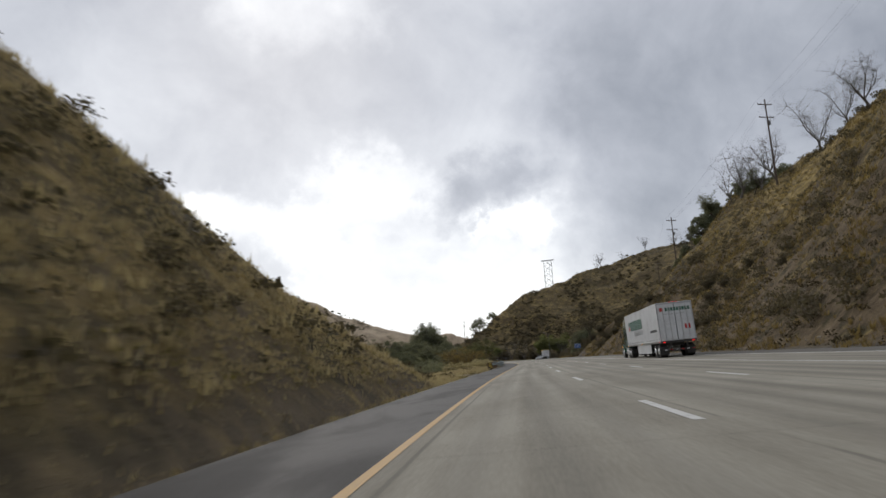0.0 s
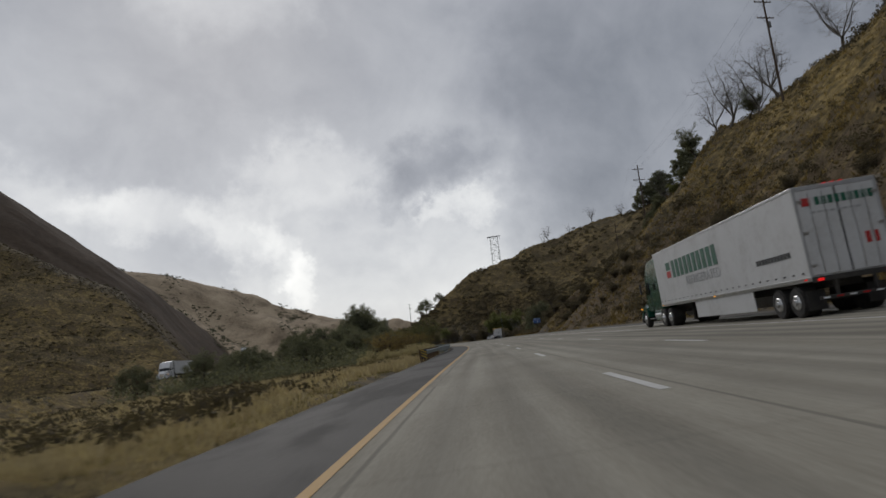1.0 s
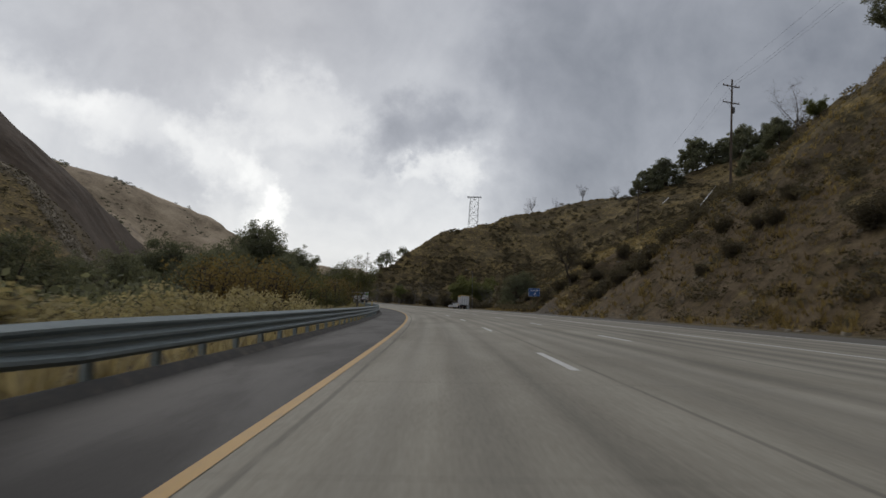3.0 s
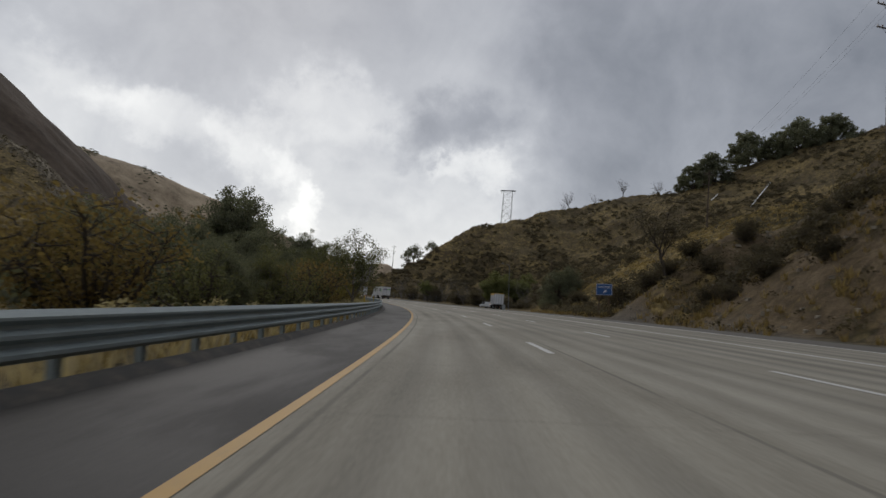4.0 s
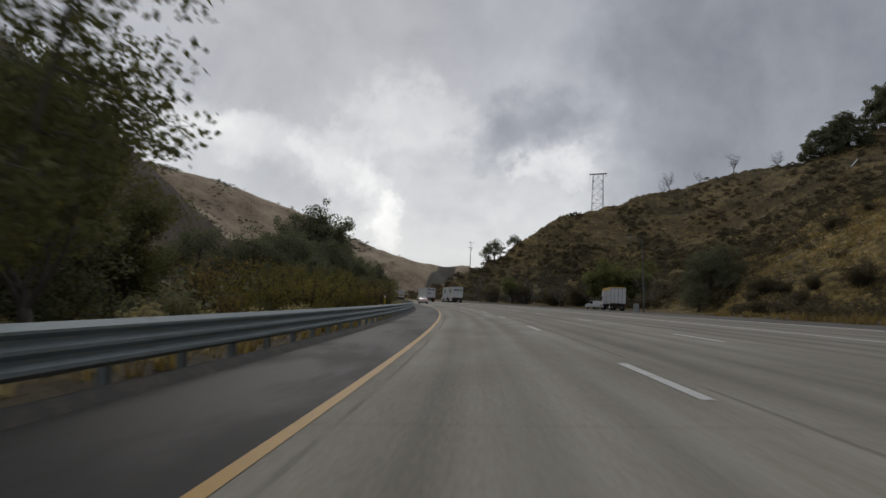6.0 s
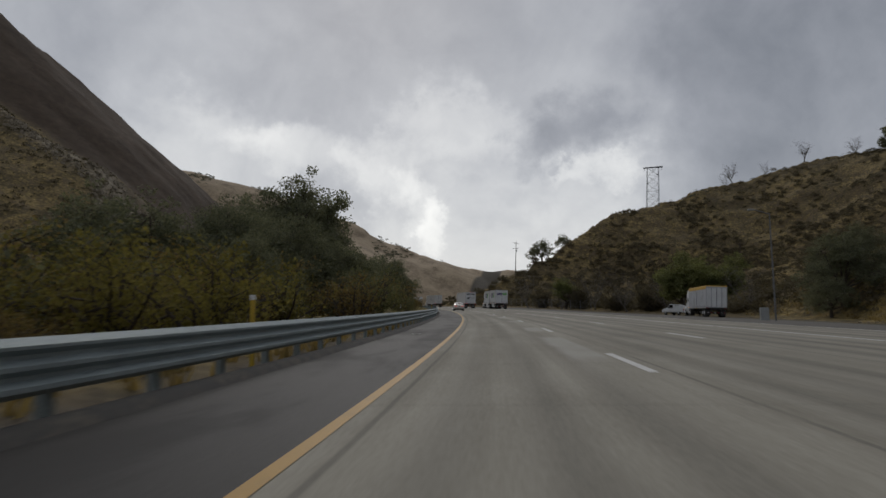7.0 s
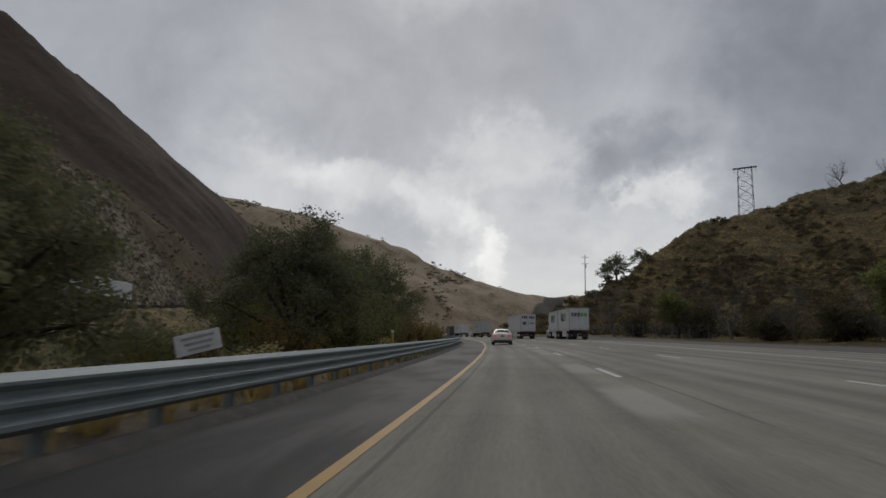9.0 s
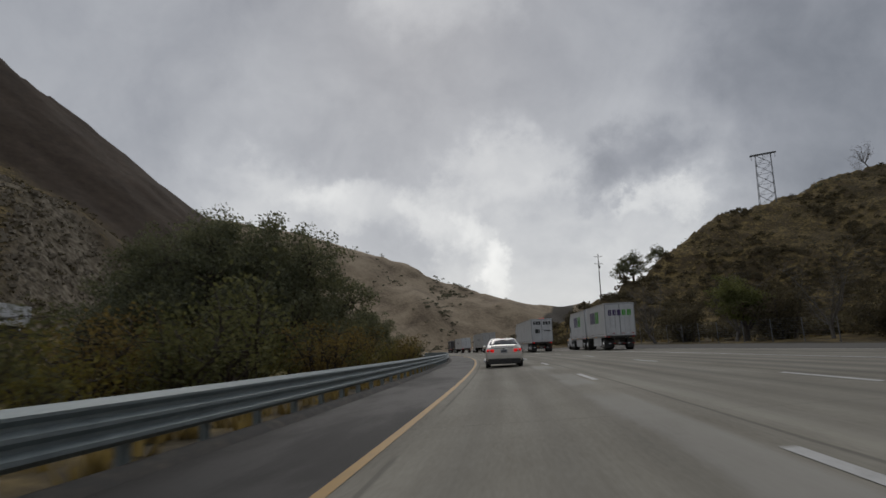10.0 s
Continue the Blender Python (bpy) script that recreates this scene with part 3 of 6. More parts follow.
def rod(a, b, r0, r1=None, sides=8, bm=None):
    """A tapered round bar from a to b."""
    bm = bm or bmesh.new()
    a, b = Vector(a), Vector(b)
    way = b - a
    m = Matrix.Translation((a + b) / 2) @ way.to_track_quat("Z", "Y").to_matrix().to_4x4()
    bmesh.ops.create_cone(bm, cap_ends=True, segments=sides, radius1=r0, radius2=r0 if r1 is None else r1, depth=way.length, matrix=m)
    return bm


def prism(outline, x0, x1, bm=None, bevel=0.0):
    """An outline in y and z pushed from x0 to x1."""
    bm = bm or bmesh.new()
    a = [bm.verts.new((x0, y, z)) for y, z in outline]
    b = [bm.verts.new((x1, y, z)) for y, z in outline]
    faces = [bm.faces.new(a), bm.faces.new(b[::-1])]
    for i in range(len(a)):
        j = (i + 1) % len(a)
        faces.append(bm.faces.new((a[i], b[i], b[j], a[j])))
    if bevel:
        bmesh.ops.bevel(bm, geom=list({e for f in faces for e in f.edges}), offset=bevel, segments=2, affect="EDGES")
    return bm


def writing(text, size, material_, parent, at, name="lettering", label=""):
    """Raised letters in the built-in font, as a mesh."""
    c = bpy.data.curves.new(name, "FONT")
    c.body, c.size, c.extrude, c.align_x, c.align_y = text, size, 0.004, "CENTER", "CENTER"
    c.space_character = 1.1
    tmp = bpy.data.objects.new("tmp", c)
    me = bpy.data.meshes.new_from_object(tmp)
    bpy.data.objects.remove(tmp)
    bpy.data.curves.remove(c)
    me.materials.clear()
    me.materials.append(material_)
    ob = new(name, me)
    ob.parent, ob.matrix_basis = parent, at
    if label:
        tagged(ob, label)
    return ob


def land_height(x, y):
    z, s, d = land_full(np.array([float(x)]), np.array([float(y)]))
    return float(z[0])


def rumple(x, y):
    """Uneven ground: sums of turned waves, rougher on the slopes."""
    out = np.zeros(x.shape)
    rng = np.random.RandomState(5)
    for wave, size in ((90, 1.6), (46, 1.2), (23, 0.9), (12, 0.55), (6.5, 0.34), (3.6, 0.2)):
        for _ in range(3):
            a, ph = rng.uniform(0, math.pi), rng.uniform(0, 6.28, 2)
            u, v = x * math.cos(a) + y * math.sin(a), -x * math.sin(a) + y * math.cos(a)
            out += size / 3 * np.sin(u / wave * 6.28 + ph[0] + 1.3 * np.sin(v / wave * 4.1 + ph[1]))
    return out


def road_right(s):
    """Right edge of the paved way: it widens into a lay-by."""
    return np.interp(s, (-200, 195, 222, 245, 265, 312, 345, 400, 1000), (16.0, 16.0, 22.0, 34.0, 37.5, 36.5, 25.0, 16.0, 16.0))


def ribs(s, d):
    """Ribs (+) and gullies (-) that run down the right-hand slopes."""
    rib = np.sin(s / 7.3 + 1.2 * np.sin(s / 17.0)) * 0.55 + np.sin(s / 3.1 + 0.7 * np.sin(d / 6)) * 0.28 + np.sin(s / 31.0 + 0.6) * 1.1
    return rib * np.interp(s, (140, 190), (0.9, 1.8))


def bareness(s, d, rise):
    """0 to 1: the dark cut face beside the road, up to the grassy shoulder of the spur."""
    crest = np.interp(s, (0, 60, 120, 178, 205), (48, 50, 36, 21, 10))
    part_up = np.interp(s, (-40, 30, 75, 105, 130, 150, 168, 195), (0.28, 0.30, 0.40, 0.52, 0.50, 0.42, 0.36, 0.3))
    face = np.clip((part_up + 0.07 * np.sin(s / 6.1) + 0.05 * np.sin(s / 2.3) - rise / crest) / 0.2 + 0.5, 0, 1) * np.clip((204 - s) / 30, 0, 1)
    foot = np.clip((2.6 - rise) / 2.0, 0, 1) * np.clip((205 - s) / 15, 0, 1)
    return np.maximum(face, foot) * np.clip((d - np.interp(s, FOOT_S, FOOT_D) + 2) / 1.5, 0, 1)


def far_folds(x, y):
    """Spurs (+) and gullies (-) that run down the far hills."""
    u = x + 0.55 * y
    return np.sin(u / 27.0 + 1.3 * np.sin(y / 70.0)) + 0.45 * np.sin(u / 11.5 + 0.9 * np.sin(x / 40.0))


def meadow(s, d):
    """0 to 1: where straw grass hides the soil, on the spur beyond the cut and on the bank."""
    spur = np.clip((s - 200) / 12, 0, 1) * np.clip((290 - s) / 30, 0, 1) * np.clip((d - 36) / 8, 0, 1) * np.clip((115 - d) / 25, 0, 1)
    shoulder = 0.7 * np.clip((d - 26) / 12, 0, 1) * np.clip((165 - s) / 20, 0, 1) * np.clip((90 - d) / 15, 0, 1)
    return np.maximum(np.maximum(spur, shoulder), 0.8 * np.clip((70 - s) / 15, 0, 1) * np.clip((-d - 5) / 2, 0, 1))


def land_full(x, y):
    z, s, d = lay(x, y)
    off = np.maximum(np.maximum(-d - 4.6, d - road_right(s) - 0.6), 0)
    rough = np.clip(off / 14, 0, 1) * np.clip(0.25 + np.clip(z - grade(y), -1, 30) / 14, 0.22, 1.0)
    rough = rough * np.clip((np.abs(d + 66) - 8) / 8, 0, 1)
    # ribs and gullies down the right-hand slopes
    z = z + rumple(x, y) * rough + ribs(s, d) * np.clip((d - 22) / 10, 0, 1) * np.clip((130 - d) / 70, 0, 1) * np.clip((z - 3) / 10, 0, 1)
    # folds of the far hills
    z = z + (6.5 * np.sin(x / 34.0 + 1.6 * np.sin(y / 95.0)) + 1.0 * np.sin(x / 13.0 + 1.1 * np.sin(y / 60.0))) * np.clip((y - 700) / 120, 0, 1) * np.clip((z - 14) / 40, 0, 1)
    below = np.interp(x, [q[0] for q in FAR_RIDGE], [q[2] for q in FAR_RIDGE]) - z
    z = z + 6.5 * far_folds(x, y) * np.clip((y - 720) / 80, 0, 1) * np.clip(below / 40, 0, 1) * np.clip((z - 10) / 25, 0, 1)
    inside = (d > -4.3) & (d < road_right(s) + 0.4) & (s < 765)
    base = grade(y) - dip(s, d)
    bed = base - 0.35
    edge = np.clip(off / 0.8, 0, 1)
    z = np.where(inside, bed, np.where(s < 765, np.maximum(bed, z * edge + (base - 0.10) * (1 - edge)), z) - 0.02)
    return z, s, d


def axis(lo, hi, fine_lo, fine_hi, step, grow):
    a = list(np.arange(fine_lo, fine_hi + 0.1, step))
    v, g = a[-1], step
    while v < hi:
        g *= grow
        v += g
        a.append(v)
    v, g = a[0], step
    while v > lo:
        g *= grow
        v -= g
        a.insert(0, v)
    return np.array(a)


def build_land():
    xs = axis(-2400, 2400, -62, 84, 1.15, 1.028)
    ys = axis(-700, 3200, -12, 352, 1.3, 1.04)
    ys = np.concatenate([ys[ys < 352], np.arange(352, 700, 2.6), axis(702, 3200, 702, 705, 2.6, 1.05)])
    gx, gy = np.meshgrid(xs, ys)
    z, s, d = land_full(gx, gy)
    z = np.where(np.hypot(gx, gy - 300) > 1500, z * 0.6, z)
    nx, ny = len(xs), len(ys)
    idx = np.arange(nx * ny).reshape(ny, nx)
    quads = np.stack([idx[:-1, :-1], idx[:-1, 1:], idx[1:, 1:], idx[1:, :-1]], -1).reshape(-1, 4)
    me = bpy.data.meshes.new("ground")
    me.vertices.add(nx * ny)
    me.vertices.foreach_set("co", np.stack([gx, gy, z], -1).ravel())
    me.loops.add(quads.size)
    me.loops.foreach_set("vertex_index", quads.ravel())
    me.polygons.add(len(quads))
    me.polygons.foreach_set("loop_start", np.arange(0, quads.size, 4))
    me.polygons.foreach_set("use_smooth", np.ones(len(quads), bool))
    me.update(calc_edges=True)
    cover = np.zeros((ny, nx, 4))
    west = ridge(gx, gy, WEST_RIDGE, 0.9, 0.9)
    spur = ridge(gx, gy, SCREE_SPUR, 0.55, 0.55)
    far = ridge(gx, gy, FAR_RIDGE, 0.5, 0.5)
    low = np.maximum(spur, far)
    cover[..., 0] = np.clip((west - low) / 8 + 0.5, 0, 1) * (west > 4)
    on_spur = np.clip((spur - np.maximum(west, far)) / 5 + 0.3, 0, 1) * (spur > 8)
    crest = np.clip((spur + 2.6 - np.interp(gx, (-330, -260, -192, -150, -112), (130, 92, 54, 24, 3))) / 2.6, 0, 1)
    cover[..., 1] = 0.85 * on_spur * crest * (gx < -112)
    cover[..., 2] = np.clip(1.1 - np.maximum(-d - 4.4, d - road_right(s) - 0.8) / 1.2, 0, 1) * np.where(d < 0, np.clip((s - 40) / 15, 0.15, 1), 1)
    cover[..., 3] = np.clip((far - np.maximum(west, spur)) / 6 + 0.5, 0, 1) * (far > 3)
    att = me.attributes.new("cover", "FLOAT_COLOR", "POINT")
    att.data.foreach_set("color", cover.reshape(-1))
    bare = me.attributes.new("bare", "FLOAT", "POINT")
    bare.data.foreach_set("value", (bareness(s, d, z - grade(gy)) - meadow(s, d)).reshape(-1))
    me.materials.append(LAND)
    return tagged(new("ground", me), "dry grassy canyon hillsides with bare brown soil", "ground", "", "structure")


def strip(name, s0, s1, d0, d1, lift, material_, step=2.0, cols=1):
    """A band along the road with the UV in metres."""
    n = max(1, int(round((s1 - s0) / step)))
    ss = np.linspace(s0, s1, n + 1)
    verts, faces, uvs = [], [], []
    for s in ss:
        a = d0(s) if callable(d0) else d0
        b = d1(s) if callable(d1) else d1
        for c in range(cols + 1):
            d = a + (b - a) * c / cols
            verts.append(tuple(float(v) for v in lane_place(s, d, lift)))
            uvs.append((float(s), float(d)))
    w = cols + 1
    for i in range(n):
        for c in range(cols):
            faces.append((i * w + c, i * w + c + 1, (i + 1) * w + c + 1, (i + 1) * w + c))
    me = mesh_of(name, verts, faces, material_)
    layer = me.uv_layers.new(name="UVMap")
    for loop in me.loops:
        layer.data[loop.index].uv = uvs[loop.vertex_index]
    return me


ground = build_land()


def build_road():
    me = strip("road", -150, 760, -3.95, lambda s: float(road_right(s)), 0.0, ROAD, 3.0, 10)
    bm = bmesh.new()
    bm.from_mesh(me)
    rim = [e for e in bm.edges if e.is_boundary]
    made = bmesh.ops.extrude_edge_only(bm, edges=rim)
    for v in made["geom"]:
        if isinstance(v, bmesh.types.BMVert):
            v.co.z -= 0.3
    bm.to_mesh(me)
    bm.free()
    return tagged(new("road", me), "worn grey concrete freeway lanes with a damp asphalt shoulder", "road", "", "structure")


road = build_road()
LANE = 3.66
FIRST = -1.45


def line(name, s0, s1, d, width, material_, label):
    return tagged(part(name, strip(name, s0, s1, d - width / 2, d + width / 2, 0.006, material_, 2.0), None), label, "road line", "", "structure")


line("yellow_edge_line", -150, 740, FIRST, 0.13, YELLOW_LINE, "solid worn yellow line along the left shoulder")
line("white_lane_line", -150, 740, FIRST + 3 * LANE, 0.15, WHITE_LINE, "solid white line left of the truck lane")
line("white_edge_line", -150, 740, FIRST + 4 * LANE, 0.16, WHITE_LINE, "thin solid white line along the right shoulder")
for d, phase in ((FIRST + LANE, 0.82), (FIRST + 2 * LANE, 0.43)):
    k = -4
    while 14.63 * (k + phase) < 560:
        far_end = 14.63 * (k + phase)
        ob = part("lane_dash", strip("lane_dash", far_end - 3.66, far_end, d - 0.075, d + 0.075, 0.006, WHITE_LINE, 1.9), None)
        tagged(ob, "short worn white lane dash on concrete", "road line", "lane dashes", "structure")
        k += 1


# the other carriageway across the valley
def other_road():
    me = strip("far_carriageway", 40, 420, -72.0, -60.0, 2.35, ROAD, 4.0, 4)
    for i, v in enumerate(me.vertices):
        v.co.z += float(climb(40 + 4.0 * (i // 5)))
    bm = bmesh.new()
    bm.from_mesh(me)
    made = bmesh.ops.extrude_edge_only(bm, edges=[e for e in bm.edges if e.is_boundary])
    for v in made["geom"]:
        if isinstance(v, bmesh.types.BMVert):
            v.co.z -= 3.5
    bm.to_mesh(me)
    bm.free()
    return tagged(new("far_carriageway", me), "grey far carriageway along the foot of the mountain", "road", "", "structure")


other_road()

# ---- guard rail ----
RAIL_D = -4.05
RAIL_FROM, RAIL_TURN, RAIL_TO = 74.0, 92.0, 440.0


def rail_outline(kind):
    """Folded beam section: (out to the road, height)."""
    if kind == "thrie":
        return ((0, 0.0), (0.02, 0.012), (0.085, 0.055), (0.085, 0.10), (0.012, 0.15), (0.012, 0.185), (0.085, 0.235), (0.085, 0.275), (0.012, 0.325), (0.012, 0.36), (0.085, 0.41), (0.085, 0.44), (0.036, 0.502), (0.03, 0.51))
    return ((0, 0.0), (0.02, 0.012), (0.085, 0.055), (0.085, 0.10), (0.012, 0.14), (0.012, 0.155), (0.012, 0.16), (0.012, 0.165), (0.012, 0.17), (0.012, 0.175), (0.085, 0.215), (0.085, 0.245), (0.036, 0.302), (0.03, 0.31))


W_BEAM, THRIE = rail_outline("w"), rail_outline("thrie")


def rail_mesh(s0, s1, n, k0, k1):
    """A run of beam whose section goes from k0 to k1 (0: two folds, 1: three)."""
    verts, faces = [], []
    m = len(THRIE)
    for i in range(n + 1):
        t = i / n
        s, k = s0 + (s1 - s0) * t, k0 + (k1 - k0) * t
        base = 0.425 * (1 - k) + 0.275 * k
        for (o0, h0), (o1, h1) in zip(W_BEAM, THRIE):
            o, h = o0 * (1 - k) + o1 * k, h0 * (1 - k) + h1 * k
            verts.append(tuple(float(v) for v in lane_place(s, RAIL_D + o, base + h)))
        for (o0, h0), (o1, h1) in zip(W_BEAM, THRIE):
            o, h = o0 * (1 - k) + o1 * k, h0 * (1 - k) + h1 * k
            verts.append(tuple(float(v) for v in lane_place(s, RAIL_D + o - 0.006, base + h)))
    for i in range(n):
        a, b = i * 2 * m, (i + 1) * 2 * m
        for j in range(m - 1):
            faces.append((a + j, a + j + 1, b + j + 1, b + j))
            faces.append((a + m + j, b + m + j, b + m + j + 1, a + m + j + 1))
    return mesh_of("beam", verts, faces, ZINC, False)


def asphalt_dike():
    """The low rolled asphalt kerb along the shoulder's edge."""
    outline = ((-3.62, -0.02), (-3.70, 0.06), (-3.80, 0.11), (-3.93, 0.10), (-4.02, -0.2))
    verts, faces = [], []
    n, m = 240, len(outline)
    for i in range(n + 1):
        s_ = RAIL_FROM - 6 + (RAIL_TO - RAIL_FROM + 6) * i / n
        k = min(1.0, i / 14)
        verts += [tuple(float(v) for v in lane_place(s_, d_, h_ * k - 0.03 * (1 - k))) for d_, h_ in outline]
    for i in range(n):
        for j in range(m - 1):
            faces.append((i * m + j, i * m + j + 1, (i + 1) * m + j + 1, (i + 1) * m + j))
    tagged(new("asphalt_kerb", mesh_of("asphalt_kerb", verts, faces, DIKE, True)), "low dark rolled asphalt kerb along the shoulder", "kerb", "", "structure")


asphalt_dike()
guard_rail = thing("guard_rail", "galvanised steel guard rail along the paved shoulder", "guard rail", "", None, "structure")
s = RAIL_FROM
while s < RAIL_TO:
    step = 3.81
    if s < RAIL_TURN - 0.1:
        k0 = k1 = 0.0
        if s + step > RAIL_TURN - 0.1:
            k1 = 1.0
    else:
        k0 = k1 = 1.0
    part("beam", rail_mesh(s - 0.04, s + step + 0.04, 4, k0, k1), ZINC, guard_rail)
    s += step


def post_mesh(timber):
    bm = box((0.20, 0.20, 1.05), (0, 0, 0.31), 0.012) if timber else box((0.10, 0.15, 0.9), (0, 0, 0.27), 0.006)
    box((0.20, 0.15, 0.36), (0.17, 0, 0.62), 0.006, bm) if timber else box((0.16, 0.11, 0.45), (0.12, 0, 0.53), 0.005, bm)
    me = bpy.data.meshes.new("post")
    bm.to_mesh(me)
    bm.free()
    me.materials.append(POST_WOOD if timber else ZINC)
    return me


TIMBER_POST, STEEL_POST = post_mesh(True), post_mesh(False)
s = RAIL_FROM + 0.6
while s < RAIL_TO:
    x, y, z = lane_place(s, RAIL_D - 0.27 if s < RAIL_TURN else RAIL_D - 0.20)
    h = math.degrees(float(np.interp(s, RS, RH)))
    part("post", TIMBER_POST if s < RAIL_TURN else STEEL_POST, None, guard_rail, "", pose(float(x), float(y), float(z), 0, 0, -h))
    s += 1.905


# ---- plants ----
def tube_into(verts, faces, pts, radii, sides):
    base = len(verts)
    for i, (p, r) in enumerate(zip(pts, radii)):
        a = pts[min(i + 1, len(pts) - 1)] - pts[max(i - 1, 0)]
        q = a.to_track_quat("Z", "Y")
        for j in range(sides):
            t = 6.2832 * j / sides
            verts.append(p + q @ Vector((r * math.cos(t), r * math.sin(t), 0)))
    for i in range(len(pts) - 1):
        for j in range(sides):
            k = (j + 1) % sides
            faces.append((base + i * sides + j, base + i * sides + k, base + (i + 1) * sides + k, base + (i + 1) * sides + j))


def limb(rng, start, way, length, droop, bits):
    pts, p, w = [start.copy()], start.copy(), way.normalized()
    for i in range(bits):
        w = (w + Vector((rng.uniform(-1, 1), rng.uniform(-1, 1), rng.uniform(-0.6, 0.8))) * 0.28 + Vector((0, 0, droop))).normalized()
        p = p + w * (length / bits)
        pts.append(p.copy())
    return pts


def leaves_mesh(name, centres, spread, per, size, material_, seed, flat=0.75):
    """Many small bent leaves in clumps round the twig ends."""
    rng = np.random.RandomState(seed)
    c = np.repeat(np.array([tuple(p) for p in centres]), per, 0)
    n = len(c)
    off = rng.normal(0, 1, (n, 3))
    off *= (rng.uniform(0.25, 1, (n, 1)) ** 0.6) / np.linalg.norm(off, axis=1, keepdims=True)
    off[:, 2] *= flat
    c = c + off * spread * rng.uniform(0.7, 1.25, (n, 1))
    u = rng.normal(0, 1, (n, 3))
    u /= np.linalg.norm(u, axis=1, keepdims=True)
    v = np.cross(u, rng.normal(0, 1, (n, 3)))
    v /= np.linalg.norm(v, axis=1, keepdims=True)
    s = size * rng.uniform(0.55, 1.3, (n, 1))
    a, b = c - u * s * 0.5, c + u * s * 0.5
    quad = np.stack([a, c + v * s * 0.33, b, c - v * s * 0.33], 1).reshape(-1, 3)
    me = bpy.data.meshes.new(name)
    me.vertices.add(n * 4)
    me.vertices.foreach_set("co", quad.ravel())
    me.loops.add(n * 4)
    me.loops.foreach_set("vertex_index", np.arange(n * 4))
    me.polygons.add(n)
    me.polygons.foreach_set("loop_start", np.arange(0, n * 4, 4))
    me.update(calc_edges=True)
    me.materials.append(material_)
    return me


def build_tree(name, label, seed, height, spread, leaf, per, leaf_size, bark, fork=0.3, group="", up=0.12, thin=1.0, girth=0.032, clump=0.085):
    """One tree: a forked trunk with limbs, boughs and twigs, and a leafy crown."""
    rng = random.Random(seed)
    verts, faces, tips = [], [], []
    r0 = height * girth
    trunk = limb(rng, Vector((0, 0, -0.6)), Vector((rng.uniform(-0.2, 0.2), rng.uniform(-0.2, 0.2), 1)), height * fork + 0.6, 0.05, 4)
    tube_into(verts, faces, trunk, [r0 * (1.35 - 0.35 * i / 4) for i in range(5)], 8)
    count = rng.randint(6, 8)
    for i in range(count):
        a = 6.283 * (i + rng.uniform(-0.3, 0.3)) / count
        lean = rng.uniform(0.3, 1.4)
        way = Vector((math.cos(a) * lean, math.sin(a) * lean, 1))
        far = height * (1 - fork) * rng.uniform(0.62, 1.0)
        if lean > 0.75:
            far = spread * rng.uniform(0.75, 1.05)
        main = limb(rng, trunk[rng.choice((3, 4, 4))], way, far, up * 0.5, 6)
        tube_into(verts, faces, main, [r0 * 0.55 * (1 - 0.8 * k / 6) for k in range(7)], 6)
        for k in range(2, 7):
            for _ in range(2 if k < 6 else 3):
                w2 = Vector((rng.uniform(-1, 1), rng.uniform(-1, 1), rng.uniform(-0.25, 0.8)))
                bough = limb(rng, main[k], w2, far * rng.uniform(0.22, 0.42), up * 0.4, 3)
                tube_into(verts, faces, bough, [r0 * 0.17, r0 * 0.13, r0 * 0.08, r0 * 0.04], 4)
                for j in range(1, 4):
                    if rng.random() < thin:
                        tips.append(bough[j])
                    w3 = Vector((rng.uniform(-1, 1), rng.uniform(-1, 1), rng.uniform(-0.4, 0.7)))
                    twig = limb(rng, bough[j], w3, far * rng.uniform(0.10, 0.2), 0.02, 2)
                    tube_into(verts, faces, twig, [r0 * 0.05, r0 * 0.035, r0 * 0.015], 3)
                    if rng.random() < thin:
                        tips.append(twig[2])
                    if leaf is None:
                        for q in (0, 1, 1, 2, 2, 2):
                            w4 = Vector((rng.uniform(-1, 1), rng.uniform(-1, 1), rng.uniform(-0.2, 1)))
                            fine = limb(rng, twig[q], w4, far * rng.uniform(0.09, 0.16), 0.03, 2)
                            tube_into(verts, faces, fine, [r0 * 0.03, r0 * 0.024, r0 * 0.012], 3)
    tree = thing(name, label, "tree", group)
    part("trunk", mesh_of("trunk", verts, faces, bark, True), None, tree)
    if leaf is not None:
        part("crown", leaves_mesh("crown", tips, height * clump, per, leaf_size, leaf, seed), None, tree)
    return tree


